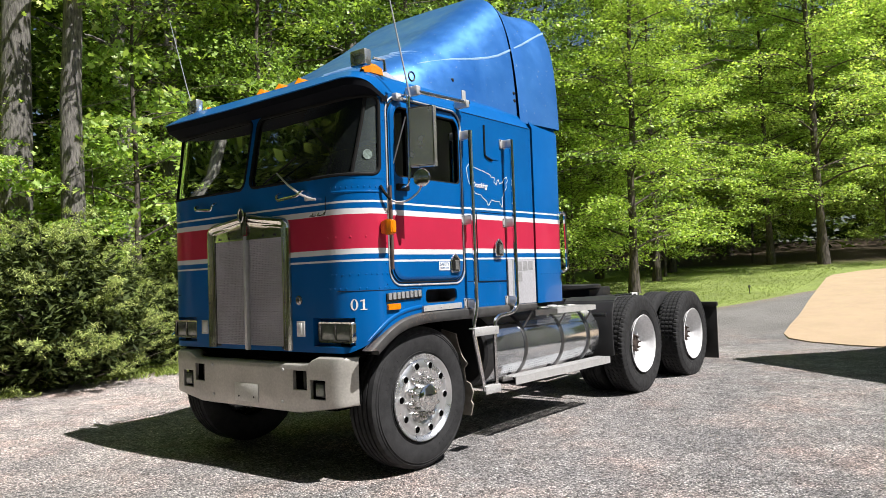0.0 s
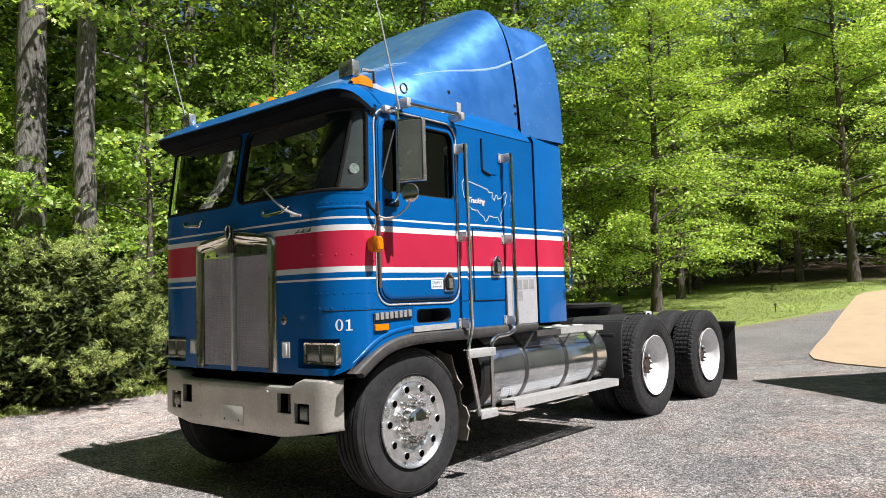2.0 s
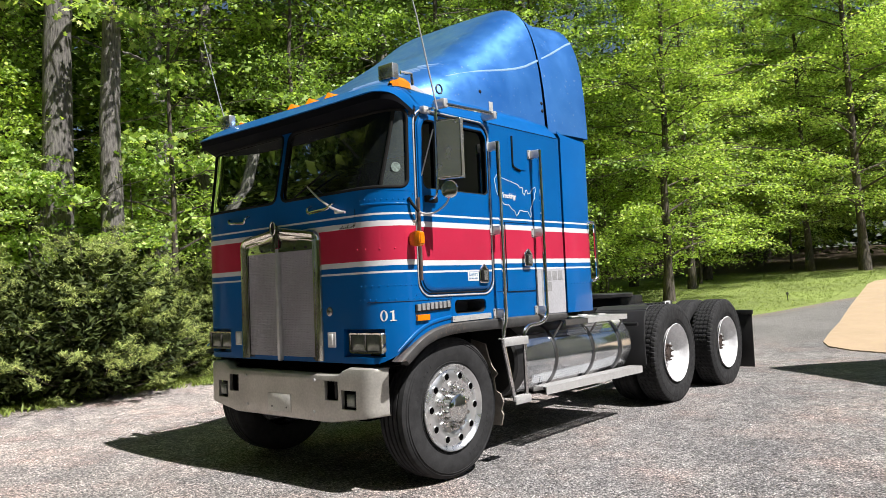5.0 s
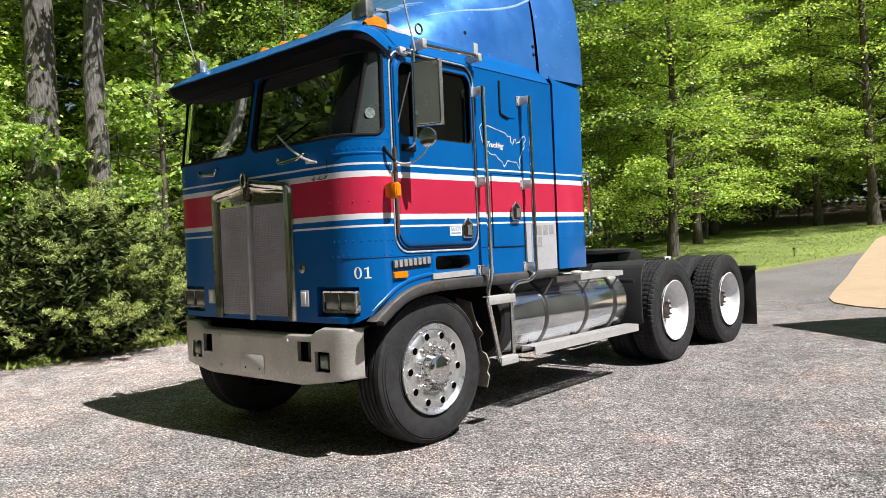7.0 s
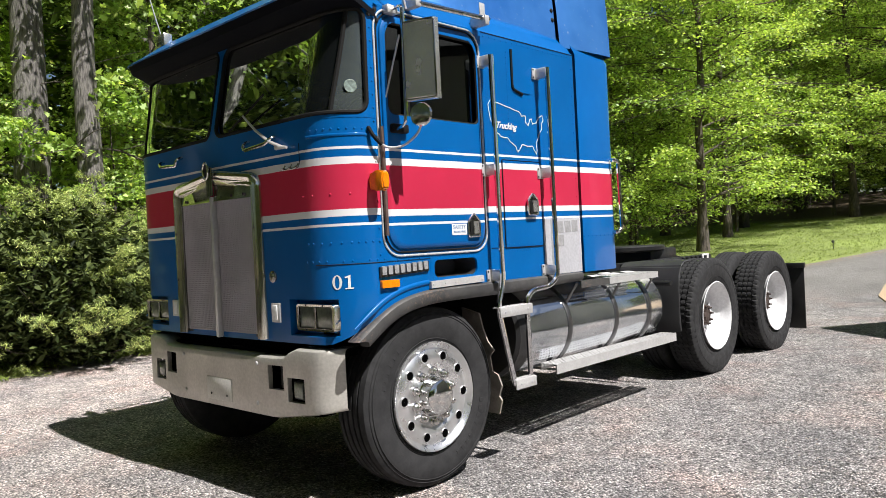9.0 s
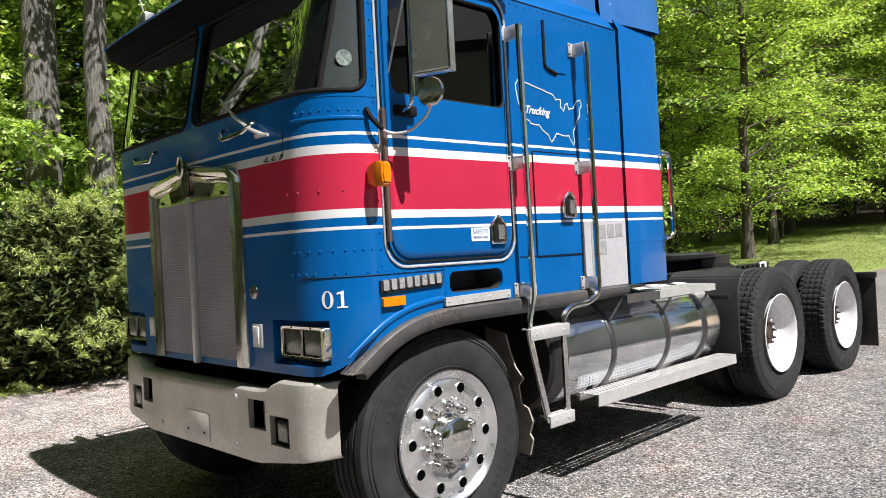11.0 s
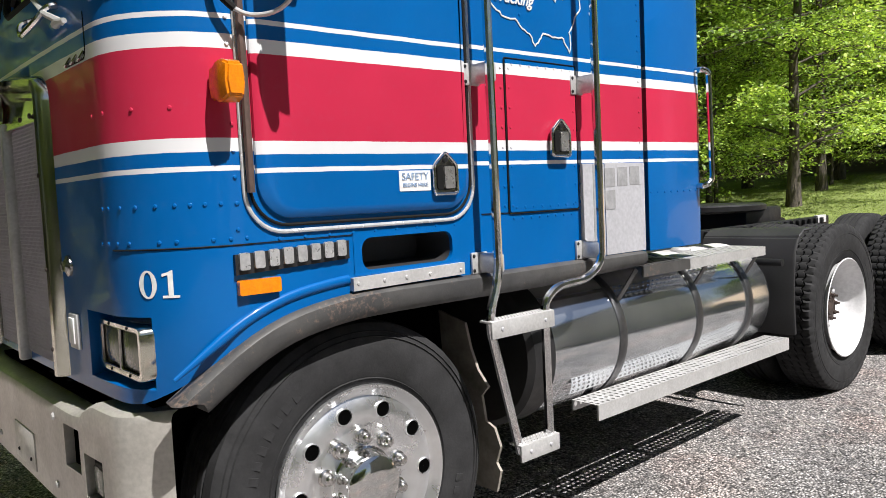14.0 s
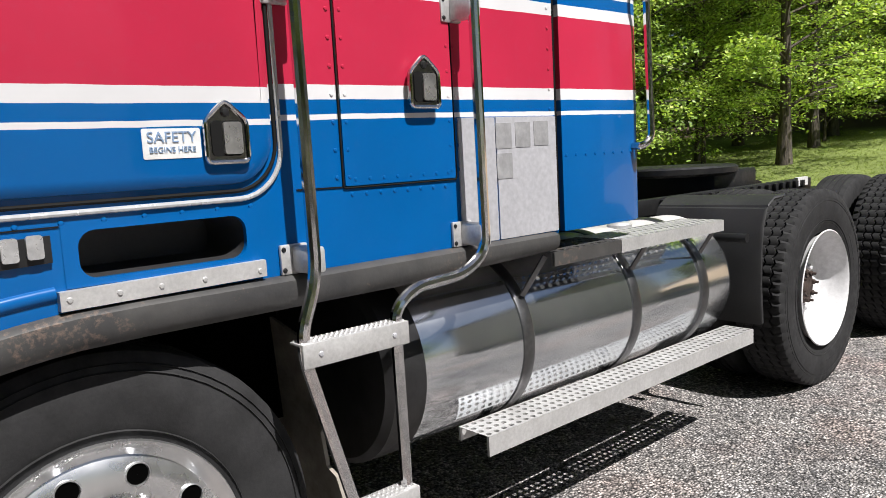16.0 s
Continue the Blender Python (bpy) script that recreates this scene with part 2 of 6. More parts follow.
def lathe(profile, seg=48, bm=None, ends=False):
    """Turn (x, radius) pairs about the x axis."""
    bm = bm or bmesh.new()
    rings = [[(x, math.cos(a) * r, math.sin(a) * r) for a in (2 * math.pi * k / seg for k in range(seg))] for x, r in profile]
    loft(bm, rings, cap=ends)
    bmesh.ops.recalc_face_normals(bm, faces=bm.faces)
    return bm


def prism(outline, x0, x1, bm=None):
    """A plate with an outline of (y, z) between x0 and x1."""
    bm = bm or bmesh.new()
    loft(bm, [[(x0, y, z) for y, z in outline], [(x1, y, z) for y, z in outline]], cap=True)
    bmesh.ops.recalc_face_normals(bm, faces=bm.faces)
    return bm


def rounded(y0, y1, z0, z1, r, seg=5, corners=(1, 1, 1, 1)):
    """Rounded rectangle outline; corners: lower near, lower far, upper far, upper near."""
    out = []
    for (cy, cz, a0, on) in ((y0, z0, 180, corners[0]), (y1, z0, 270, corners[1]), (y1, z1, 0, corners[2]), (y0, z1, 90, corners[3])):
        rr = r if on else 0.001
        yy, zz = cy + (rr if cy == y0 else -rr), cz + (rr if cz == z0 else -rr)
        for k in range(seg + 1):
            a = radians(a0 + 90 * k / seg)
            out.append((yy + math.cos(a) * rr, zz + math.sin(a) * rr))
    return out


def rivets(places, r=0.007, axis=Vector((1, 0, 0))):
    """Low domed heads, joined."""
    bm = bmesh.new()
    for p, nrm in places:
        q = Vector(nrm).to_track_quat("Z", "Y").to_matrix().to_4x4()
        m = Matrix.Translation(p) @ q @ Matrix.Diagonal((1, 1, 0.6, 1))
        bmesh.ops.create_uvsphere(bm, u_segments=8, v_segments=4, radius=r, matrix=m)
    return bm


# ---- ground ----
def rise(x, y):
    """Height of the terrain: level yard, a grass bank behind it."""
    d = max(0.0, y - 10.0)
    if y < 10.0:
        # the yard falls gently towards the truck's front
        return max(-0.07, -0.048 + 0.0145 * y) if y < 5.0 else 0.0245 * (10.0 - y) / 5.0
    return 0.08 * d if d < 40 else 3.2 + 0.02 * (d - 40)


def ground_mat():
    m = mat("gravel_ground", (0.3, 0.29, 0.28), 0.9)
    n = Net(m)
    vor = n.add("ShaderNodeTexVoronoi")
    vor.inputs["Scale"].default_value = 74.0
    n.link(n.co, vor.inputs["Vector"])
    hsv = n.add("ShaderNodeSeparateColor")
    n.link(vor.outputs["Color"], hsv.inputs[0])
    stone = n.ramp(hsv.outputs[0], (0.0, (0.06, 0.059, 0.06)), (0.35, (0.27, 0.262, 0.26)), (0.75, (0.43, 0.412, 0.402)), (1.0, (0.66, 0.64, 0.625)))
    fine = n.ramp(n.noise(60, 5, 0.7), (0.36, g3(0.38)), (0.62, g3(1.12)))
    patch = n.mix(1.0, n.ramp(n.noise(0.8, 6, 0.65), (0.36, (0.74, 0.74, 0.76)), (0.66, (1.26, 1.22, 1.19))), n.ramp(n.noise(5.0, 6, 0.7), (0.36, g3(0.70)), (0.64, g3(1.16))), "MULTIPLY")
    col = n.mix(1.0, n.mix(1.0, stone, fine, "MULTIPLY"), patch, "MULTIPLY")
    # shade painted into the gaps between stones, and rusty pink patches
    stone_shade = n.ramp(vor.outputs["Distance"], (0.30, g3(1.62)), (0.64, g3(0.66)))
    rusty = n.ramp(n.noise(0.9, 6, 0.7), (0.48, g3(1.0)), (0.66, (1.14, 0.97, 0.92)))
    col = n.mix(1.0, n.mix(1.0, col, stone_shade, "MULTIPLY"), rusty, "MULTIPLY")
    # paler, pinker stone towards the trees
    sx_ = n.add("ShaderNodeSeparateXYZ")
    n.link(n.co, sx_.inputs[0])
    pale = n.ramp(n.math("DIVIDE", n.math("MULTIPLY", sx_.outputs[0], -1.0), 6.0), (0.15, g3(1.0)), (0.7, (1.62, 1.52, 1.50)))
    col = n.mix(1.0, col, pale, "MULTIPLY")
    # the old asphalt of the drive, then grass beyond it
    sep = n.add("ShaderNodeSeparateXYZ")
    n.link(n.co, sep.inputs[0])
    x, y = sep.outputs[0], sep.outputs[1]
    wob = n.math("MULTIPLY", n.math("SUBTRACT", n.noise(0.8, 5), 0.5), 2.2)
    asph_f = n.ramp(n.math("ADD", n.math("DIVIDE", n.math("SUBTRACT", y, 8.6), 5.0), n.math("MULTIPLY", wob, 0.25)), (0.2, g3(0)), (0.7, g3(1)))
    asph = n.mix(1.0, n.ramp(n.noise(90, 4), (0.3, (0.155, 0.148, 0.145)), (0.7, (0.29, 0.275, 0.265))), n.ramp(n.noise(0.7, 4), (0.3, g3(0.8)), (0.7, g3(1.1))), "MULTIPLY")
    col = n.mix(asph_f, col, asph)
    grass = n.mix(1.0, n.ramp(n.noise(14, 5), (0.3, (0.16, 0.215, 0.05)), (0.7, (0.31, 0.37, 0.10))), n.ramp(n.noise(0.5, 4), (0.35, g3(0.75)), (0.7, g3(1.25))), "MULTIPLY")
    # grass lies beyond the line from the truck's tail to the pad
    line = n.math("SUBTRACT", y, n.math("ADD", n.math("MULTIPLY", x, 2.55), 22.6))
    gf = n.ramp(n.math("ADD", line, n.math("MULTIPLY", wob, 0.35)), (0.0, g3(0)), (0.25, g3(1)))
    col = n.mix(gf, col, grass)
    edge_ = n.math("MULTIPLY", n.ramp(n.math("ADD", n.math("DIVIDE", line, 3.0), n.math("ADD", 0.5, n.math("MULTIPLY", wob, 0.2))), (0.1, g3(0)), (0.42, g3(0.75)), (0.55, g3(0.75)), (0.62, g3(0))), n.ramp(n.noise(9, 5), (0.4, g3(0)), (0.6, g3(1))))
    col = n.mix(edge_, col, (0.30, 0.215, 0.15))
    litter = n.ramp(n.noise(30, 5), (0.3, (0.05, 0.035, 0.02)), (0.7, (0.13, 0.09, 0.055)))
    wf = n.ramp(n.math("ADD", n.math("DIVIDE", n.math("SUBTRACT", n.math("MULTIPLY", x, -1.0), 7.4), 1.2), n.math("MULTIPLY", wob, 0.3)), (0.0, g3(0)), (0.6, g3(1)))
    far = n.ramp(n.math("DIVIDE", n.math("SUBTRACT", y, 27.5), 3.0), (0.0, g3(0)), (1.0, g3(1)))
    wood = n.mix(1.0, wf, n.math("SUBTRACT", 1.0, n.math("MULTIPLY", gf, n.math("SUBTRACT", 1.0, far))), "MULTIPLY")
    # unseen woodland floor across the yard, added dark to cut bounced light
    near = n.ramp(n.math("ADD", n.math("DIVIDE", n.math("SUBTRACT", -6.5, y), 2.0), n.math("MULTIPLY", wob, 0.3)), (0.0, g3(0)), (1.0, g3(1)))
    n.base(n.mix(n.math("MAXIMUM", n.math("MAXIMUM", wood, far), near), col, litter))
    h = n.math("ADD", n.math("MULTIPLY", vor.outputs["Distance"], -1.0), n.math("MULTIPLY", n.noise(30, 4), 0.8))
    n.bump(h, 1.0, 0.019)
    return m


bm = bmesh.new()
gx = [-600, -150, -60] + [-40 + 1.0 * i for i in range(61)] + [60, 150, 600]
gy = [-600, -150, -40] + [-20 + 1.0 * i for i in range(71)] + [90, 200, 600]
gv = [[bm.verts.new((x, y, rise(x, y) + 0.012 * noise.noise((x * 0.7, y * 0.7, 0)))) for x in gx] for y in gy]
for a, b in zip(gv, gv[1:]):
    for i in range(len(gx) - 1):
        bm.faces.new((a[i], a[i + 1], b[i + 1], b[i]))
ground = tagged(part("ground", bm, ground_mat(), None), "grey crushed gravel yard running into asphalt drive and grass", "ground", kind="structure")


def pad_outline():
    return [(1.8, 9.75), (1.0, 10.0), (0.3, 10.25), (-0.15, 10.6), (-0.36, 11.1), (-0.52, 12.2), (-0.7, 13.8), (-1.1, 16.5), (-1.5, 19.5),
            (-1.9, 22.5), (-1.9, 23.6), (-1.2, 25.0), (0.2, 26.0), (9.0, 27.0), (9.0, 9.75)]


bm = bmesh.new()
top = [bm.verts.new((x, y, rise(x, y) + 0.022)) for x, y in pad_outline()]
low = [bm.verts.new((x, y, rise(x, y) - 0.03)) for x, y in pad_outline()]
f = bm.faces.new(top)
for i in range(len(top)):
    j = (i + 1) % len(top)
    bm.faces.new((top[j], top[i], low[i], low[j]))
bmesh.ops.triangulate(bm, faces=[f])
M_PAD = worn("tan_concrete", (0.43, 0.318, 0.212), 0.85, 0, 0.06, 1.2, 40, 0.1)
tagged(part("concrete_pad", bm, M_PAD, None, smooth=False), "smooth tan concrete driveway pad with curved edge", "pavement", kind="structure")

# the garage beside the drive, whose shade falls on the yard
bm = bmesh.new()
c0 = Vector((2.75, 7.45, 0))
d1, d2 = Vector((1.95, -1.6, 0)).normalized(), Vector((1.6, 2.45, 0)).normalized()
base4 = [c0, c0 + d1 * 7, c0 + d1 * 7 + d2 * 8, c0 + d2 * 8]
loft(bm, [[p + Vector((0, 0, -0.2)) for p in base4], [p + Vector((0, 0, 4.3)) for p in base4]], cap=True)
M_SIDING = worn("pale_siding", (0.6, 0.58, 0.53), 0.7, 0, 0.08)
garage = empty("garage")
tagged(garage, "pale sided garage standing beside the drive", "building")
part("wall", bm, M_SIDING, garage, smooth=False)
bm = bmesh.new()
mid = (base4[0] + base4[2]) / 2
eave = [mid + (p - mid) * 1.02 for p in base4]
loft(bm, [[p + Vector((0, 0, 4.3)) for p in eave], [p + Vector((0, 0, 4.45)) for p in eave], [mid + (p - mid) * 0.3 + Vector((0, 0, 6.0)) for p in base4]], cap=True)
part("roof", bm, worn("roof_shingles", (0.08, 0.08, 0.085), 0.9, 0), garage, smooth=False)

# ---- truck: cab ----
truck = tagged(empty("semi_truck"), "blue cab-over semi tractor with red and white stripes parked on gravel", "truck")
CX, W = -1.19, 2.38


def mx(x):
    """The place on the other side of the truck."""
    return 2 * CX - x


CORNER_R, CORNER_Y = 0.28, -0.41
HL_LEFT, HL_RIGHT = -0.478, -0.12


def plan(inset=0.0, rear=1.53):
    """Half-open outline of the cab from the driver's rear round the front; with normals."""
    r = CORNER_R
    half = [((0, y), (1, 0)) for y in (rear, 1.06, 0.655, 0.52, 0.46, 0.39, 0.2, -0.045, -0.33, -0.40)]
    for k in range(0, 11):
        a = radians(-90 * k / 10)
        half.append(((-r + math.cos(a) * r, CORNER_Y + math.sin(a) * r), (math.cos(a), math.sin(a))))
    front = []
    for x in [HL_LEFT] + [-r - (W - 2 * r) * k / 24 for k in range(1, 12)]:
        u = (x - CX) / (W / 2 - r)
        front.append(((x, -0.69 - 0.012 * (1 - u * u)), (0.03 * u, -1)))
    front.sort(reverse=True)
    right = half + front + [((CX, -0.702), (0, -1))]
    left = [((mx(x), y), (-nx, ny)) for (x, y), (nx, ny) in right[:-1]][::-1]
    return [((x - nx * inset, y - ny * inset), (nx, ny)) for (x, y), (nx, ny) in right + left]


ARCH = round_path([(0, -0.66, 0.866), (0, -0.36, 1.058), (0, -0.08, 1.108), (0, 9.0, 1.112)], 0.2, 10)


def arch(y):
    """Lower edge of the side panel over the front wheel."""
    for p, q in zip(ARCH, ARCH[1:]):
        if p.y <= y <= q.y:
            return p.z + (q.z - p.z) * (y - p.y) / max(1e-6, q.y - p.y)
    return 0.862


def raked(pl, z):
    """The windscreen leans back above the sill."""
    k = 0.11 * max(0.0, min(z, 2.70) - 2.12) / 0.56
    return [((x, y + k * max(0.0, -ny) ** 1.5), (nx, ny)) for (x, y), (nx, ny) in pl]


P = plan()
ZS = [None, 0.905, 1.105, 1.163, 1.292, 2.07, 2.60, 2.66, 2.69]
bm = bmesh.new()
rows = []
for z in ZS:
    rows.append([bm.verts.new((x, y, (arch(y) if z is None else max(z, arch(y) + 0.01 * (z - 0.8))))) for (x, y), _ in raked(P, z or 0)])
NP = len(P)
for k, (a, b) in enumerate(zip(rows, rows[1:])):
    for i in range(NP - 1):
        x, y = (P[i][0][0] + P[i + 1][0][0]) / 2, (P[i][0][1] + P[i + 1][0][1]) / 2
        near = max(x, mx(x))
        windscreen = k in (5, 6) and y < -0.41
        side_window = k == 5 and -0.33 < y < 0.46
        kick_hole = k == 3 and -0.045 < y < 0.39
        lamp_hole = k == 1 and HL_LEFT < near < HL_RIGHT and y < -0.5
        if windscreen or side_window or kick_hole or lamp_hole:
            continue
        bm.faces.new((a[i], b[i], b[i + 1], a[i + 1]))
# roof: tumblehome, crown
ROOF = [(0.0, 2.69), (0.02, 2.71), (0.06, 2.78), (0.11, 2.84), (0.19, 2.87), (0.5, 2.885)]
prev = rows[-1]
for ins, z in ROOF[1:]:
    cur = [bm.verts.new((x, y, z)) for (x, y), _ in raked(plan(ins), z)]
    for i in range(NP - 1):
        bm.faces.new((prev[i], cur[i], cur[i + 1], prev[i + 1]))
    prev = cur
bm.faces.new(prev)
# back wall of the cab
bm.faces.new([rows[j][0] for j in range(3, 9)] + [rows[j][-1] for j in range(8, 2, -1)])
bmesh.ops.recalc_face_normals(bm, faces=bm.faces)
cab = part("cab_body", bm, M_CAB, truck, "blue cab with a red band edged in white")

# sleeper tail section behind the seam
bm = bmesh.new()
sec = []
for x, y in ((0, 1.565), (0, 1.98), (-0.02, 2.04), (-0.08, 2.065), (CX, 2.065), (mx(-0.08), 2.065), (mx(-0.02), 2.04), (mx(0), 1.98), (mx(0), 1.565)):
    sec.append((x, y))
loft(bm, [[(x, y, 1.11) for x, y in sec], [(x, y, 2.70) for x, y in sec], [(CX + (x - CX) * 0.965, y - 0.01, 2.79) for x, y in sec]], closed_ring=True, cap=True)
bmesh.ops.recalc_face_normals(bm, faces=bm.faces)
part("sleeper_tail", bm, M_CAB, truck)
part("seam_filler", box(B(mx(-0.02), -0.02, 1.50, 1.6, 1.12, 2.69), mx(-0.14), -0.14, 1.50, 1.6, 2.69, 2.78), M_GASKET, truck)

# roof fairing: sections along the truck
bm = bmesh.new()
FS = [(-0.34, 0.50, 2.90, 0.5, 0.05), (-0.15, 0.80, 3.03, 0.46, 0.06), (0.15, 0.99, 3.17, 0.42, 0.07), (0.6, 1.05, 3.43, 0.36, 0.07), (1.05, 1.075, 3.72, 0.32, 0.07), (1.38, 1.10, 3.97, 0.30, 0.08),
      (1.505, 1.11, 4.05, 0.30, 0.08)]
FS2 = [(1.515, 1.135, 4.045, 0.30, 0.09), (1.56, 1.15, 4.0, 0.29, 0.08), (1.64, 1.165, 3.945, 0.27, 0.07), (1.74, 1.18, 3.92, 0.24, 0.07), (1.9, 1.195, 3.925, 0.20, 0.06), (2.04, 1.205, 3.91, 0.17, 0.05), (2.10, 1.20, 3.86, 0.16, 0.05)]


def fair_ring(y, hw, top, e, lean):
    base = 2.80 if y < 1.51 else 2.745
    out = []
    for k in range(29):
        a = math.pi * k / 28
        c, s = math.cos(a), math.sin(a)
        x = math.copysign(abs(c) ** e, c)
        z = abs(s) ** 0.75
        x *= 1 - lean * z
        out.append((CX + hw * x, y - 0.05 * (1 - z), base + (top - base) * z))
    return out


loft(bm, [fair_ring(*s) for s in FS], closed_ring=False)
nose = [v for v in bm.verts if abs(v.co.y) > 0.28 and v.co.y < -0.28]
bm.faces.new(nose)
bmesh.ops.recalc_face_normals(bm, faces=bm.faces)
M_FAIR = mat("fairing_paint", (0.02, 0.13, 0.43), 0.35, 0.45, Coat_Weight=0.5, Coat_Roughness=0.15)
nf = Net(M_FAIR)
cf = nf.ramp(nf.noise(2.0, 5), (0.3, (0.02, 0.14, 0.46)), (0.7, (0.05, 0.21, 0.56)))
chip = nf.ramp(nf.noise(34.0, 4), (0.66, g3(0)), (0.74, g3(0.55)))
nf.base(nf.mix(chip, cf, (0.45, 0.55, 0.66)))
nf.rough(nf.ramp(nf.noise(6, 4), (0.3, g3(0.28)), (0.7, g3(0.46))))
fairing = part("roof_fairing", bm, M_FAIR, truck, "faded blue roof air fairing")
bm = bmesh.new()
rr2 = loft(bm, [fair_ring(*s) for s in FS2], closed_ring=False)
bm.faces.new(rr2[-1])
bmesh.ops.recalc_face_normals(bm, faces=bm.faces)
part("fairing_tail", bm, M_FAIR, truck)

# visor over the windscreen
def resample(pts, n):
    pts = [Vector(p) for p in pts]
    ds = [0.0]
    for a, b in zip(pts, pts[1:]):
        ds.append(ds[-1] + (b - a).length)
    out = []
    for k in range(n):
        d = ds[-1] * k / (n - 1)
        i_ = max(i for i in range(len(ds)) if ds[i] <= d + 1e-9)
        i_ = min(i_, len(pts) - 2)
        out.append(pts[i_].lerp(pts[i_ + 1], (d - ds[i_]) / max(1e-9, ds[i_ + 1] - ds[i_])))
    return out


def mirrored(half):
    return half + [(mx(x), y, z) for x, y, z in half[-2::-1]]


lip = resample(round_path(mirrored([(0.014, -0.41, 2.65), (0.014, -0.60, 2.745), (-0.06, -0.715, 2.755), (-0.5, -0.77, 2.728), (CX, -0.79, 2.715)]), 0.12, 6), 61)
top_ = resample(round_path(mirrored([(0.006, -0.36, 2.68), (-0.02, -0.42, 2.78), (-0.13, -0.47, 2.845), (-0.5, -0.50, 2.872), (CX, -0.50, 2.878)]), 0.12, 6), 61)
midv = [a.lerp(b, 0.5) + Vector((0, -0.015, 0.022)) for a, b in zip(lip, top_)]
bm = bmesh.new()
loft(bm, [top_, midv, lip, [p + Vector((0, 0.012, -0.004)) for p in lip]], closed_ring=False)
bmesh.ops.recalc_face_normals(bm, faces=bm.faces)
visor = part("visor", bm, M_BLUE, truck, "blue sun visor over the windscreen")
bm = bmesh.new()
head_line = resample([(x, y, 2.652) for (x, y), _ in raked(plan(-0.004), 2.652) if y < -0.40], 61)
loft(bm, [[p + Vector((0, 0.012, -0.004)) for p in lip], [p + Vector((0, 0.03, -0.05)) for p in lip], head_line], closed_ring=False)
part("visor_underside", bm, M_UNDER, visor, "visor underside coloured near-black for its shade")

# windscreen: a blue frame with two rounded openings, glass and gaskets in them
ARC = CORNER_R * math.pi / 2
SPAN = 2 * ARC + W - 2 * CORNER_R


def skin(s_, z, out=0.0):
    """The cab's skin at a run of s_ metres round the front from the near corner's start, at height z."""
    far = s_ > SPAN / 2
    q = SPAN - s_ if far else s_
    if q <= 0:
        x, y, nx, ny = 0.0, CORNER_Y - q, 1.0, 0.0
    elif q < ARC:
        a = q / CORNER_R
        nx, ny = math.cos(a), -math.sin(a)
        x, y = -CORNER_R + CORNER_R * nx, CORNER_Y + CORNER_R * ny
    else:
        x, nx, ny = -CORNER_R - (q - ARC), 0.0, -1.0
        u = (x - CX) / (W / 2 - CORNER_R)
        y = -0.69 - 0.012 * (1 - u * u)
    y += 0.11 * max(0.0, min(z, 2.70) - 2.12) / 0.56 * max(0.0, -ny) ** 1.5
    x, y = x + nx * out, y + ny * out
    return Vector((mx(x) if far else x, y, z))


def skin_normal(s_):
    q = SPAN - s_ if s_ > SPAN / 2 else s_
    a = max(0.0, min(q, ARC)) / CORNER_R
    return Vector((math.cos(a) * (-1 if s_ > SPAN / 2 else 1), -math.sin(a), 0))


def dense(loop, step):
    out = []
    for p, q in zip(loop, loop[1:] + loop[:1]):
        n = max(1, int(math.hypot(q[0] - p[0], q[1] - p[1]) / step))
        out += [(p[0] + (q[0] - p[0]) * k / n, p[1] + (q[1] - p[1]) * k / n) for k in range(n)]
    return out


def divider(z):
    """The post between windscreen and corner pane leans."""
    return 0.262 - 0.075 * (z - 2.1) / 0.53


PANE_LO, PANE_HI = 2.094, 2.648
holes = [rounded(0.055, SPAN / 2 - 0.032, PANE_LO, PANE_HI, 0.065, 7)]
holes.append([(SPAN - a, b) for a, b in holes[0]][::-1])
bm = bmesh.new()
edges = []
for loop in [dense([(0.0, 2.066), (SPAN, 2.066), (SPAN, 2.664), (0.0, 2.664)], 0.035)] + [dense(h, 0.035) for h in holes]:
    vs = [bm.verts.new((a, b, 0)) for a, b in loop]
    edges += [bm.edges.new((p, q)) for p, q in zip(vs, vs[1:] + vs[:1])]
bmesh.ops.triangle_fill(bm, edges=edges, use_beauty=True, use_dissolve=False)
for v in bm.verts:
    v.co = skin(v.co.x, v.co.y, 0.0015)
for h in holes:
    loft(bm, [[skin(a, b, o) for a, b in dense(h, 0.035)] for o in (0.0015, -0.03)])
bmesh.ops.recalc_face_normals(bm, faces=bm.faces)
part("windscreen_frame", bm, M_BLUE, truck, "blue frame round the split windscreen")
for side, h in enumerate(holes):
    flip = (lambda v: SPAN - v) if side else (lambda v: v)
    part("windscreen_gasket", sweep([skin(a, b, -0.004) for a, b in dense(h, 0.03)], 0.013, 8, True), M_GASKET, truck)
    zs_ = [PANE_LO - 0.012 + (PANE_HI - PANE_LO + 0.024) * k / 6 for k in range(7)]
    for lo_s, hi_s, gm in ((lambda z: 0.035, divider, M_CORNER), (divider, lambda z: SPAN / 2 - 0.015, M_GLASS)):
        bm = bmesh.new()
        loft(bm, [[skin(flip(lo_s(z) + (hi_s(z) - lo_s(z)) * k / 22), z, -0.018) for k in range(23)] for z in zs_[::-1 if side else 1]], closed_ring=False)
        part("windscreen_pane", bm, gm, truck).visible_shadow = False
    part("pane_divider", sweep([skin(flip(divider(z)), z, -0.010) for z in zs_], 0.013, 8), M_GASKET, truck, "black rubber strip between the panes")
for sx in (0.0, -W):
    g_ = part("side_window_pane", B(sx - 0.012, sx - 0.006, -0.34, 0.47, 2.08, 2.61), M_TINT if sx == 0.0 else M_CLEAR, truck)
    g_.visible_shadow = False
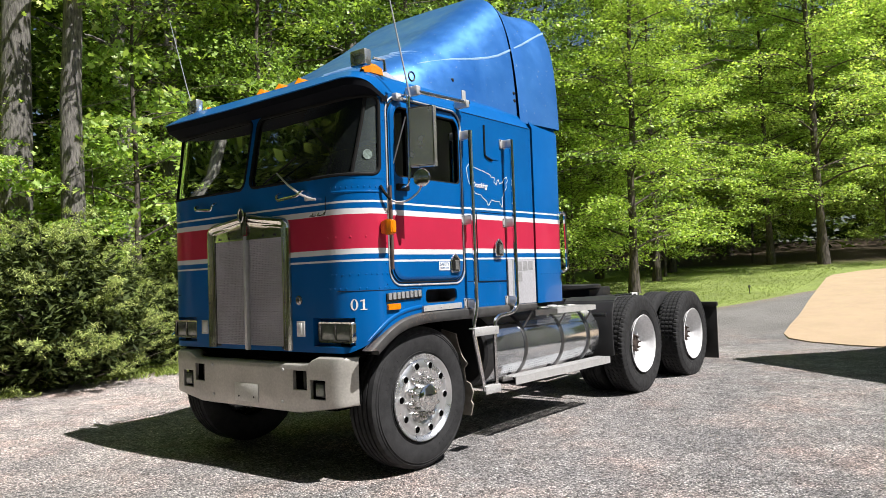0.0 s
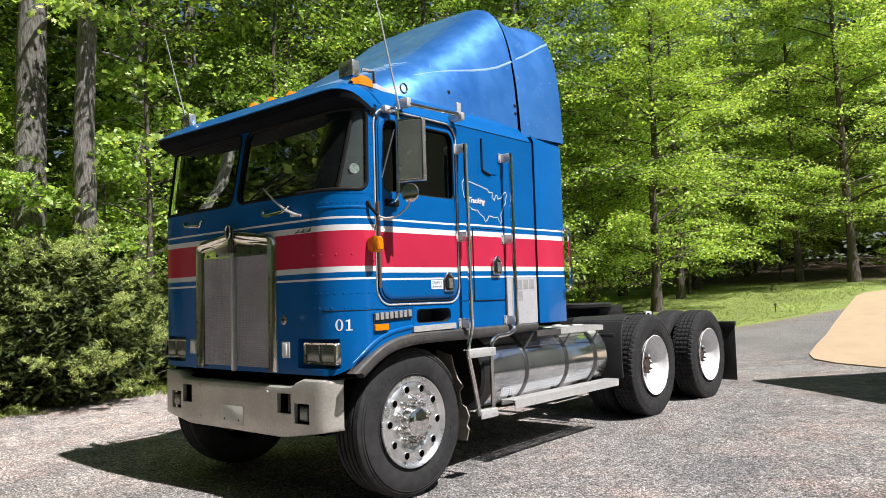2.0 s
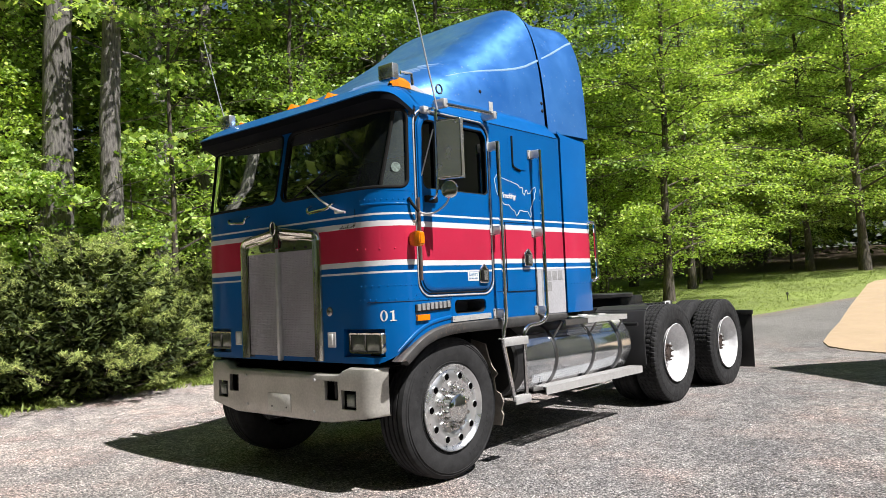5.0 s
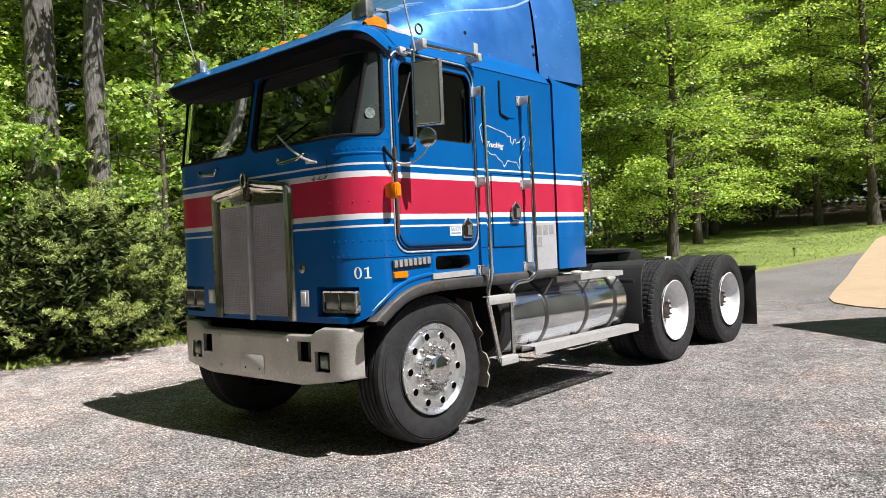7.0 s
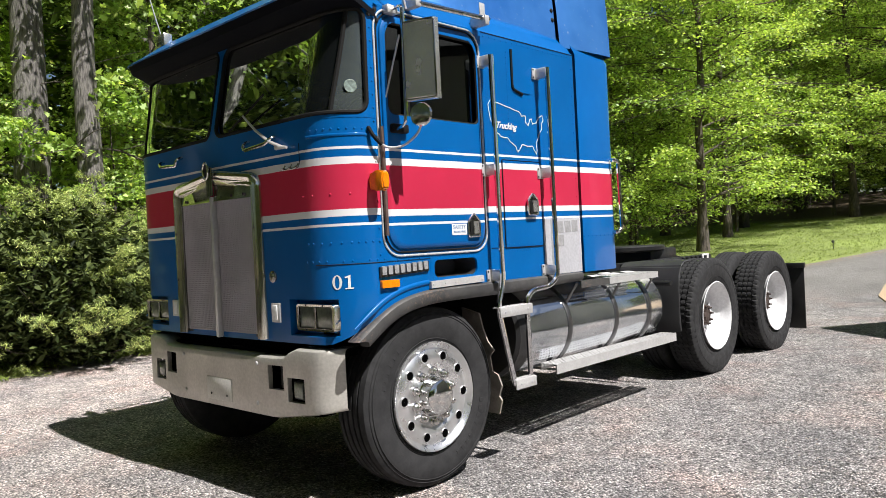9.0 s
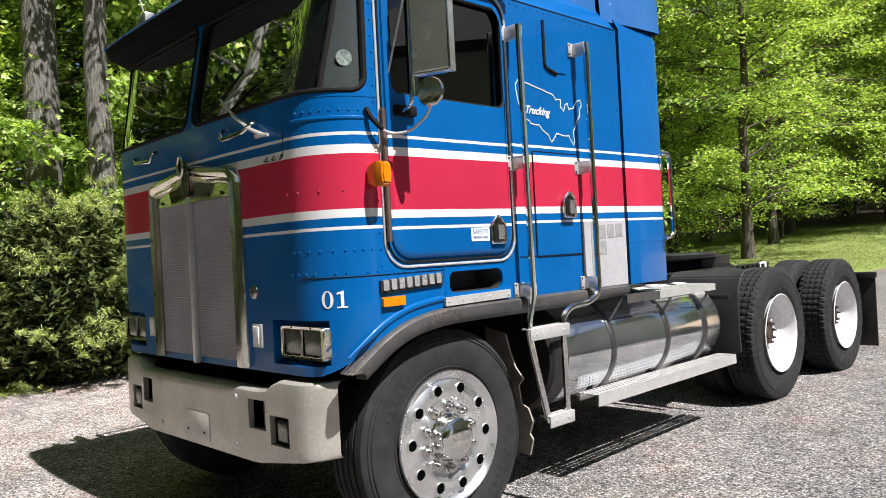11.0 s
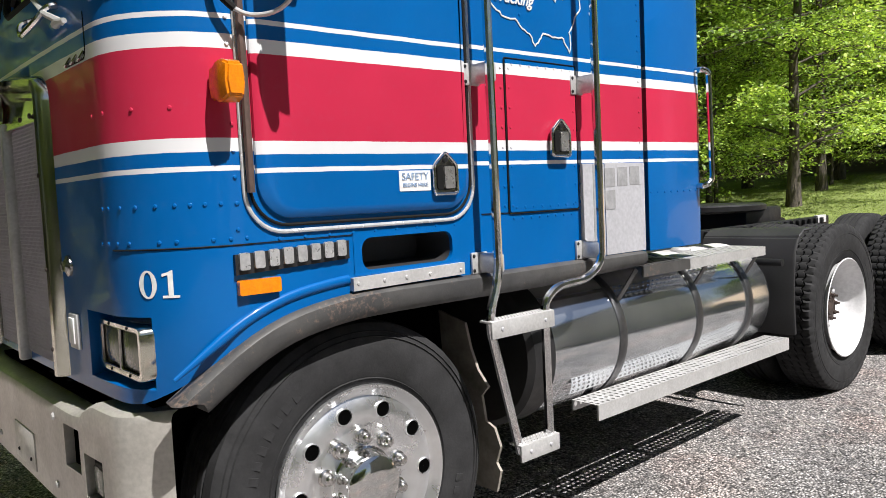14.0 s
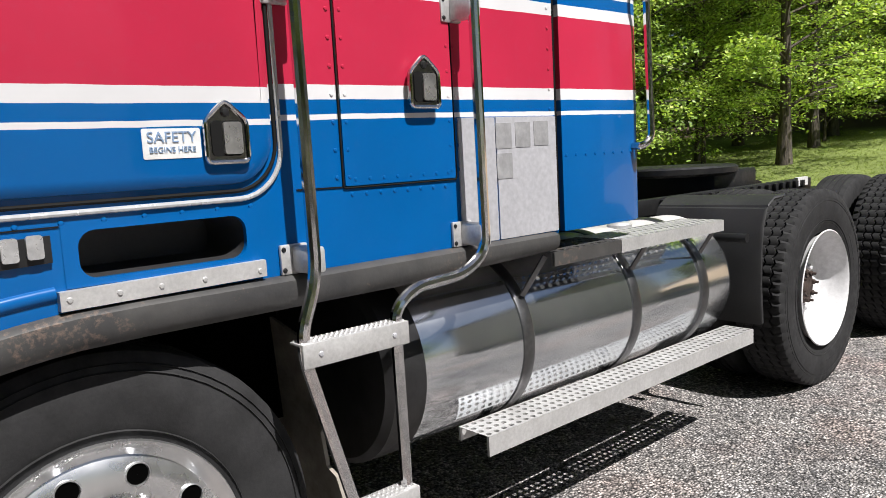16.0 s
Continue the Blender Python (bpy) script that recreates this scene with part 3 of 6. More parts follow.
# the inside: floor, back wall, dash, two seats, near-black for the cab's shade
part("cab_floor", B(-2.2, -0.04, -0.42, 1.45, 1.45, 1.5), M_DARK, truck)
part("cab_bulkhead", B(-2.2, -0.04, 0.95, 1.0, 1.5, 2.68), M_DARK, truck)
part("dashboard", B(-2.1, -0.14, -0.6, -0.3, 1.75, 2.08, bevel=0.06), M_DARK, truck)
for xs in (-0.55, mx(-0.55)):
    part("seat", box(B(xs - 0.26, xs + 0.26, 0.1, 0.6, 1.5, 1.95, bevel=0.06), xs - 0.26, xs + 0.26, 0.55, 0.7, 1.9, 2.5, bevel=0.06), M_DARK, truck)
part("steering_wheel", sweep([(-0.55 + 0.23 * math.cos(a), -0.12 + 0.1 * math.sin(a), 2.12 + 0.2 * math.sin(a)) for a in (2 * math.pi * k / 28 for k in range(28))], 0.016, 8, True), M_BLACK, truck)

# ---- truck: running gear ----
def lug_tyre(R, rim, s, n=248):
    """One moulded tyre: zigzag grooves round the tread, notches along the shoulders."""
    half = [(0.78, rim * 0.985, 0), (0.86, rim + 0.012, 0), (0.97, rim + (R - rim) * 0.35, 0), (1.0, rim + (R - rim) * 0.55, 0), (0.985, R - 0.075, 0), (0.965, R - 0.05, 1),
            (0.93, R - 0.022, 2), (0.87, R - 0.007, 2), (0.78, R - 0.002, 2)]
    prof = [(-x, r, k) for x, r, k in half]
    for c in (-0.55, -0.18, 0.18, 0.55):
        prof += [(c - 0.045, R, 3), (c - 0.036, R - 0.013, 3), (c + 0.036, R - 0.013, 3), (c + 0.045, R, 3)]
    prof += half[::-1]
    rings = []
    for i in range(n):
        a = 2 * math.pi * i / n
        zig = (0, 1, 0, -1)[i % 4] * 0.055
        ring = []
        for x, r, k in prof:
            notch = 0.010 if k == 2 and i % 4 == 0 else 0.008 if k == 1 and i % 4 == 0 else 0.0
            if k == 3 and i % 4 == 2 and r > R - 0.005:
                notch = 0.006
            xx = (x + (zig if k == 3 else 0)) * s
            ring.append((xx, math.cos(a) * (r - notch), math.sin(a) * (r - notch)))
        rings.append(ring)
    bm = bmesh.new()
    rows = [[bm.verts.new(p) for p in r] for r in rings]
    for a, b in zip(rows, rows[1:] + rows[:1]):
        for i in range(len(prof) - 1):
            bm.faces.new((a[i], a[i + 1], b[i + 1], b[i]))
    bmesh.ops.recalc_face_normals(bm, faces=bm.faces)
    return bm


def tyre_mesh(R, rim, w, lugs):
    s = w / 2
    prof = [(-s * 0.78, rim * 0.985), (-s * 0.86, rim + 0.012), (-s * 0.97, rim + (R - rim) * 0.35), (-s, rim + (R - rim) * 0.55), (-s * 0.96, R - 0.055),
            (-s * 0.88, R - 0.02), (-s * 0.80, R - 0.006)]
    grooves = [] if lugs else [-0.48, -0.16, 0.16, 0.48]
    for gx_ in grooves:
        c = gx_ * s
        prof += [(c - 0.008, R), (c - 0.006, R - 0.012), (c + 0.006, R - 0.012), (c + 0.008, R)]
    if lugs:
        return lug_tyre(R, rim, s)
    prof += [(-x, r) for x, r in reversed(prof[:7])]
    # raised rings on the wall
    bm = lathe(prof, 72)
    return bm


def front_wheel(side):
    """Polished ten-hole disc wheel; its outer face looks along +x."""
    R, rim, w = 0.524, 0.305, 0.28
    wheel = empty("front_wheel")
    wheel.parent = truck
    t = part("tyre", tyre_mesh(R, rim, w, False), M_RUBBER, wheel, "black ribbed steer tyre with raised lettering")
    o = w / 2
    rings = bmesh.new()
    for r_, x_ in ((0.338, o - 0.011), (0.475, o - 0.004), (0.492, o - 0.010)):
        lathe([(x_ - 0.004, r_ - 0.003), (x_ + 0.002, r_), (x_ - 0.004, r_ + 0.003)], 64, rings)
    part("sidewall_rib", rings, M_RUBBER, t)
    for a0, n in ((35, 7), (205, 9)):
        for i in range(n):
            a = radians(a0 + i * 6.5)
            m = Matrix.Rotation(a, 4, "X") @ Matrix.Translation((o - 0.001, 0, 0.405))
            part("raised_mark", B(-0.003, 0.0006, -0.013, 0.013, -0.016, 0.016, bevel=0.0008, seg=1), M_RUBBER, t, m=m)
    disc = lathe([(-o + 0.02, 0.29), (o - 0.03, 0.31), (o - 0.006, 0.321), (o + 0.003, 0.318), (o - 0.001, 0.308), (o - 0.016, 0.296), (o - 0.024, 0.281), (o - 0.012, 0.258),
                  (o - 0.006, 0.225), (o - 0.008, 0.20), (o - 0.018, 0.186), (o - 0.022, 0.176), (o - 0.022, 0.09)], 80)
    part("rim", disc, M_WHEEL, wheel, "polished aluminium disc wheel")
    for i in range(10):
        a = 2 * math.pi * (i + 0.45) / 10
        c = Matrix.Rotation(a, 4, "X") @ Matrix.Translation((o - 0.011, 0, 0.240))
        part("hand_hole_edge", lathe([(-0.01, 0.026), (0.006, 0.029), (0.010, 0.0265), (0.006, 0.0245), (-0.01, 0.0235)], 20), M_WHEEL, wheel, m=c)
        # flat black disc painting the dark seen through the hole
        part("hand_hole_shade", lathe([(0.0, 0.0005), (0.0005, 0.0245)], 20), M_VOID, wheel, m=c @ Matrix.Translation((0.0055, 0, 0)))
        c2 = Matrix.Rotation(a + 0.31, 4, "X") @ Matrix.Translation((o - 0.022, 0, 0.147))
        part("lug_nut", lathe([(0.0, 0.027), (0.005, 0.027), (0.008, 0.021), (0.024, 0.021), (0.033, 0.018), (0.040, 0.012), (0.042, 0.001)], 16), M_NUT, wheel, m=c2)
    part("hub_cap", lathe([(o - 0.022, 0.116), (o - 0.016, 0.110), (o + 0.030, 0.104), (o + 0.046, 0.098), (o + 0.056, 0.082), (o + 0.062, 0.055), (o + 0.065, 0.025), (o + 0.066, 0.001)], 48), M_CHROME, wheel, "mirror chrome hub cap")
    part("brake_drum", lathe([(-o + 0.02, 0.001), (-o + 0.02, 0.22), (o - 0.06, 0.22), (o - 0.06, 0.001)], 32), M_BLACK, wheel)
    wheel.matrix_basis = (pose(-0.045 - w / 2, -0.01, 0.483, 0, 0, -1.5) if side > 0 else pose(mx(-0.045 - w / 2), -0.01, 0.483, 0, 0, 177))
    return wheel


def rear_wheel(y, side):
    """Dual wheel with deep white dish."""
    R, rim, w = 0.55, 0.315, 0.275
    wheel = empty("drive_wheel")
    wheel.parent = truck
    o = w / 2
    for x in (0.0, -0.33):
        t = part("tyre", tyre_mesh(R, rim, w, x == 0.0 and side > 0), M_RUBBER, wheel, "black drive tyre with raised lettering", m=pose(x, 0, 0))
        if x == 0.0 and side > 0:
            rings = bmesh.new()
            for r_, x_ in ((0.365, o - 0.012), (0.378, o - 0.008), (0.485, o - 0.003), (0.50, o - 0.006)):
                lathe([(x_ - 0.004, r_ - 0.003), (x_ + 0.002, r_), (x_ - 0.004, r_ + 0.003)], 64, rings)
            part("sidewall_rib", rings, M_RUBBER, t)
            for a0, n in ((60, 7), (150, 5), (240, 7), (330, 5)):
                for i in range(n):
                    m = Matrix.Rotation(radians(a0 + i * 5.5 + y * 9), 4, "X") @ Matrix.Translation((o - 0.002, 0, 0.43))
                    part("raised_mark", B(-0.003, 0.0006, -0.013, 0.013, -0.016, 0.016, bevel=0.0008, seg=1), M_RUBBER, t, m=m)
    dish = lathe([(o - 0.012, 0.305), (o + 0.002, 0.325), (o + 0.006, 0.319), (o - 0.004, 0.308), (o - 0.03, 0.299), (o - 0.05, 0.289), (o - 0.085, 0.276), (o - 0.115, 0.254), (o - 0.135, 0.225), (o - 0.143, 0.18), (o - 0.145, 0.10)], 64)
    part("rim", dish, M_RIM, wheel, "white painted deep dish wheel")
    part("hub", lathe([(o - 0.16, 0.10), (o - 0.115, 0.098), (o - 0.108, 0.093), (o - 0.106, 0.06), (o - 0.098, 0.052), (o - 0.095, 0.001)], 28), M_RUST, wheel, "rusty axle flange with studs")
    for i in range(8):
        a = 2 * math.pi * (i + 0.2) / 8
        part("axle_stud", lathe([(0, 0.015), (0.014, 0.015), (0.016, 0.008), (0.034, 0.008), (0.036, 0.001)], 8), M_RUST, wheel,
             m=Matrix.Rotation(a, 4, "X") @ Matrix.Translation((o - 0.108, 0, 0.082)))
    for i in range(10):
        a = 2 * math.pi * (i + 0.6) / 10
        part("lug_nut", lathe([(0, 0.019), (0.016, 0.018), (0.022, 0.012), (0.024, 0.001)], 8), M_RIM, wheel,
             m=Matrix.Rotation(a, 4, "X") @ Matrix.Translation((o - 0.143, 0, 0.142)))
    wheel.matrix_basis = pose(-0.003 - o, y, 0.553) if side > 0 else pose(mx(-0.003 - o), y, 0.553, 0, 0, 180)


front_wheel(1), front_wheel(-1)
for yy in (3.82, 5.37):
    rear_wheel(yy, 1), rear_wheel(yy, -1)

for x in (CX + 0.43, CX - 0.43):
    part("frame_rail", B(x - 0.05, x + 0.05, -0.55, 6.35, 0.72, 1.0, bevel=0.008), M_BLACK, truck)
for y in (2.6, 3.3, 4.7, 6.25):
    part("crossmember", B(CX - 0.39, CX + 0.39, y - 0.05, y + 0.05, 0.76, 0.96), M_BLACK, truck)
for y in (0.0, 3.82, 5.37):
    part("axle", lathe([(mx(-0.32), 0.001), (mx(-0.32), 0.09), (CX - 0.29, 0.09), (CX - 0.14, 0.2), (CX + 0.16, 0.2), (CX + 0.31, 0.09), (-0.32, 0.09), (-0.32, 0.001)], 20), M_BLACK, truck, m=pose(0, y, 0.5))
# plain dark box in the engine's place, added to block light under the cab
part("engine_dark_box", B(CX - 0.41, CX + 0.41, -0.45, 1.2, 0.5, 1.4, bevel=0.05), M_BLACK, truck)
part("cab_underside", B(mx(-0.1), -0.1, -0.42, 1.95, 1.13, 1.17), M_BLACK, truck)
# black sheets put in for the shade inside the wheel wells
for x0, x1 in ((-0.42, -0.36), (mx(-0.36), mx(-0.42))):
    part("wheel_well_shade", B(x0, x1, -0.62, 0.62, 0.62, 1.13), M_VOID, truck)

# ---- truck: bumper ----
TOW, FOG = (-0.65, -0.512, 0.598, 0.735), (-0.478, -0.332, 0.540, 0.675)


def bump_y(x):
    a = abs(x - CX)
    return -0.745 + (0.0 if a < 0.55 else 0.02 * (a - 0.55) / 0.37 if a < 0.92 else 0.02 + 0.13 * ((a - 0.92) / 0.133) ** 2.2)


xs_half = [0.0, 0.12, 0.24, 0.36, CX * -1 + TOW[0], (CX * -1 + (TOW[0] + TOW[1]) / 2), CX * -1 + TOW[1], CX * -1 + FOG[0], CX * -1 + (FOG[0] + FOG[1]) / 2, CX * -1 + FOG[1], 0.90, 0.94, 0.97, 0.99, 1.01, 1.028, 1.042, 1.053]
cols = [-h for h in xs_half[:0:-1]] + xs_half
bm = bmesh.new()
grid = []
for h in cols:
    a, x = abs(h), CX + h
    y = bump_y(x)
    zt = 0.78 if a < 0.67 else 0.835 if a > 0.75 else 0.78 + 0.055 * (a - 0.67) / 0.08
    zb = 0.435 if a < 0.59 else 0.435 + 0.07 * (a - 0.59) / 0.48
    zs = [zb + 0.02, 0.540, 0.598, 0.675, 0.735, zt - 0.03]
    lip_in = 0.02 + 0.06 * max(0.0, 1 - (a / 1.0) ** 6)
    sec = [(x, y + lip_in, zb), (x, y + 0.016, zb), (x, y + 0.004, zb + 0.006)] + [(x, y, z) for z in zs] + [(x, y + 0.006, zt - 0.01), (x, y + 0.022, zt), (x, y + 0.14, zt + 0.004)]
    grid.append([bm.verts.new(p) for p in sec])
for i in range(len(cols) - 1):
    hx = abs((cols[i] + cols[i + 1]) / 2) + CX
    for j in range(11):
        z = (grid[i][j].co.z + grid[i][j + 1].co.z) / 2
        hole = any(o[0] < hx < o[1] and o[2] < z < o[3] and 3 <= j <= 7 for o in (TOW, FOG))
        if not hole:
            bm.faces.new((grid[i][j], grid[i + 1][j], grid[i + 1][j + 1], grid[i][j + 1]))
bmesh.ops.recalc_face_normals(bm, faces=bm.faces)
# turned-in edges give the sheet its thickness
for e in [e for e in bm.edges if len(e.link_faces) == 1]:
    if all(0.53 < v.co.z < 0.74 for v in e.verts) and all(abs(v.co.x - CX) < 0.92 for v in e.verts):
        a_, b_ = e.verts
        bm.faces.new((a_, b_, bm.verts.new(b_.co + Vector((0, 0.03, 0))), bm.verts.new(a_.co + Vector((0, 0.03, 0)))))
bumper = part("bumper", bm, M_BUMPER, truck, "dull aluminium front bumper")
# black boxes put in for the shade behind the bumper and above it
part("bumper_hole_shade", B(mx(-0.29), -0.29, -0.66, -0.5, 0.46, 0.80), M_VOID, truck)
part("bumper_gap_shade", B(mx(-0.2), -0.2, -0.62, -0.45, 0.78, 0.93), M_VOID, truck)

# ---- truck: fuel tanks, boards ----
for sgn in (1, -1):
    sx = -0.35 if sgn > 0 else mx(-0.35)
    tk = lathe([(0.84, 0.001), (0.845, 0.24), (0.86, 0.285), (0.90, 0.31), (2.80, 0.31), (2.85, 0.29), (2.872, 0.22), (2.88, 0.001)], 64)
    tank = part("fuel_tank", tk, M_TANK, truck, "polished aluminium fuel tank with steel straps", m=Matrix.Translation((sx, 0, 0.735)) @ Matrix.Rotation(radians(90), 4, "Z"))
    for y in (1.40, 2.05, 2.58):
        part("strap", lathe([(y - 0.026, 0.309), (y - 0.026, 0.315), (y - 0.02, 0.318), (y + 0.02, 0.318), (y + 0.026, 0.315), (y + 0.026, 0.309)], 64), M_STRAP, tank)
    part("tank_cover", lathe([(0.79, 0.001), (0.79, 0.29), (0.81, 0.314), (0.93, 0.316), (0.93, 0.30)], 48), M_BLACK, tank, "black plastic cover on the tank's end")
    part("fuel_cap", lathe([(0.0, 0.001), (0.0, 0.055), (0.045, 0.055), (0.055, 0.045), (0.058, 0.001)], 20), M_SATIN, tank, m=Matrix.Translation((2.3, -0.06 * sgn, 0.27)) @ Matrix.Rotation(radians(-90), 4, "Y"))

# arch flare: rubber lip under the side panels
for sgn in (1, -1):
    ys = [-0.635, -0.59, -0.53, -0.46, -0.4, -0.35, -0.3, -0.25, -0.2, -0.15, -0.1, -0.04, 0.1, 0.4, 0.8, 1.2, 1.5]
    rings = []
    for y in ys:
        z = arch(y)
        th = math.atan2(arch(y + 0.03) - arch(y - 0.03), 0.06) if y > -0.62 else radians(33)
        dy, dz = math.sin(th), -math.cos(th)
        if y < -0.62:
            dy, dz = 1.15, 0.0
        wd = 0.075 if y < 0.8 else 0.075 - 0.02 * (y - 0.8) / 0.7
        ring = [(x, y + dy * wd * k, z + dz * wd * k) for x, k in ((0.004, -0.12), (0.018, -0.07), (0.028, 0.06), (0.031, 0.30), (0.030, 0.55), (0.025, 0.80), (0.012, 1.0), (-0.06, 1.0), (-0.06, 0.0))]
        rings.append([(x if sgn > 0 else mx(x), yy, zz) for x, yy, zz in ring])
    bm = bmesh.new()
    loft(bm, rings, cap=True)
    bmesh.ops.recalc_face_normals(bm, faces=bm.faces)
    part("arch_flare", bm, M_TRIM, truck, "grey weathered rubber wheel arch lip")

# ---- truck: front details ----
DOTS = {}


def dots(name, places, r, material, parent):
    """Domed heads, each a part of its own on one shared mesh."""
    key = (r, material.name)
    if key not in DOTS:
        DOTS[key] = mesh_of(name, rivets([((0, 0, 0), (0, 0, 1))], r), material)
    for p, nrm in places:
        ob = new(name, DOTS[key])
        ob.parent = parent
        ob.matrix_basis = Matrix.Translation(p) @ Vector(nrm).to_track_quat("Z", "Y").to_matrix().to_4x4()
    return ob

def front_y(x):
    u = (x - CX) / (W / 2 - CORNER_R)
    return -0.69 - 0.012 * (1 - min(1, u * u))


# grille: core, bars, peaked surround, emblem
GH, SH = 0.497, 0.41
grille = part("grille", B(CX - SH - 0.02, CX + SH + 0.02, -0.70, -0.64, 0.88, 1.72), M_BLACK, truck, "weathered chrome radiator grille")
for x0, x1 in ((CX - SH, CX - 0.016), (CX + 0.016, CX + SH)):
    bm = bmesh.new()
    nz, z0, z1 = 62, 0.897, 1.70
    h = (z1 - z0) / nz * 0.5
    for k in range(nz):
        z = z0 + (z1 - z0) * (k + 0.5) / nz
        loft(bm, [[(x, -0.704, z - h), (x, -0.711, z), (x, -0.704, z + h)] for x in (x0, x1)], closed_ring=False)
    nxv = 22
    for k in range(1, nxv):
        x = x0 + (x1 - x0) * k / nxv
        box(bm, x - 0.0012, x + 0.0012, -0.7115, -0.705, z0, z1)
    part("grille_screen", bm, M_CORE, grille, "grey louvred screen", smooth=False)
part("centre_bar", B(CX - 0.016, CX + 0.016, -0.742, -0.70, 0.862, 1.73, bevel=0.010), M_SATIN, grille)


def crown(x):
    """Height of the grille's peaked top line."""
    return 1.882 - 0.052 * min(1.0, abs(x - CX) / (GH - 0.07))


for sg in (1, -1):
    bm = bmesh.new()
    xs_ = [CX + sg * (0.02 + (SH + 0.01 - 0.02) * k / 6) for k in range(7)]
    loft(bm, [[(x, y - 0.018 * (1 - abs(x - CX) / SH), z if z else crown(x) - 0.045) for y, z in ((-0.706, 1.698), (-0.716, 1.70), (-0.705, 1.78), (-0.722, 0))] for x in xs_], closed_ring=False)
    bmesh.ops.recalc_face_normals(bm, faces=bm.faces)
    part("grille_header", bm, M_OLDCHROME, grille, "tarnished chrome header panel")
    dots("screw", [((CX + sg * xx, -0.722, 1.722), (0, -1, 0)) for xx in (0.10, 0.21, 0.34)], 0.010, M_RUST, grille)
    dots("screw", [((CX + sg * (GH - 0.035), -0.738, z), (0, -1, 0)) for z in (0.96, 1.22, 1.52)], 0.009, M_RUST, grille)
pts = [(CX + GH - 0.035, 0, 0.872), (CX + GH - 0.035, 0, crown(CX + GH) - 0.028), (CX + GH - 0.13, 0, crown(CX + GH - 0.13) - 0.022), (CX, 0, crown(CX) - 0.022)]
pts += [(2 * CX - x, y, z) for x, y, z in pts[-2::-1]]
bm = bmesh.new()
rp = round_path(pts, 0.075, 6)
rings = []
for i, p in enumerate(rp):
    d = (rp[min(i + 1, len(rp) - 1)] - rp[max(i - 1, 0)]).normalized()
    out = Vector((d.z, 0, -d.x))
    q = [(0.046, -0.700), (0.046, -0.716), (0.038, -0.726), (0.022, -0.722), (0.014, -0.731), (-0.004, -0.739), (-0.022, -0.735), (-0.033, -0.720), (-0.035, -0.688)]
    rings.append([p - out * a + Vector((0, b, 0)) for a, b in q])
loft(bm, rings, closed_ring=False)
bmesh.ops.recalc_face_normals(bm, faces=bm.faces)
part("grille_surround", bm, M_OLDCHROME, grille, "peaked chrome surround")
# emblem: a ribbed tongue with an oval ring at its head
em = bmesh.new()
for k in range(-2, 3):
    sweep([(CX + 0.012 * k, -0.742 - 0.006 * (2 - abs(k)), z) for z in (1.735, 1.80, 1.925 - 0.008 * abs(k))], 0.0068, 6, bm=em)
part("emblem", em, M_DCHROME, grille, "ribbed chrome emblem")
part("emblem_ring", sweep([(CX + 0.03 * math.cos(a), -0.765, 1.888 + 0.05 * math.sin(a)) for a in (2 * math.pi * k / 24 for k in range(24))], 0.0075, 6, True), M_OLDCHROME, grille)
part("emblem_shield", prism(rounded(-0.026, 0.026, 1.845, 1.93, 0.024, 5), -0.002, 0.004), M_BLACK, grille, m=Matrix.Translation((CX, -0.757, 0)) @ Matrix.Rotation(radians(-90), 4, "Z"))

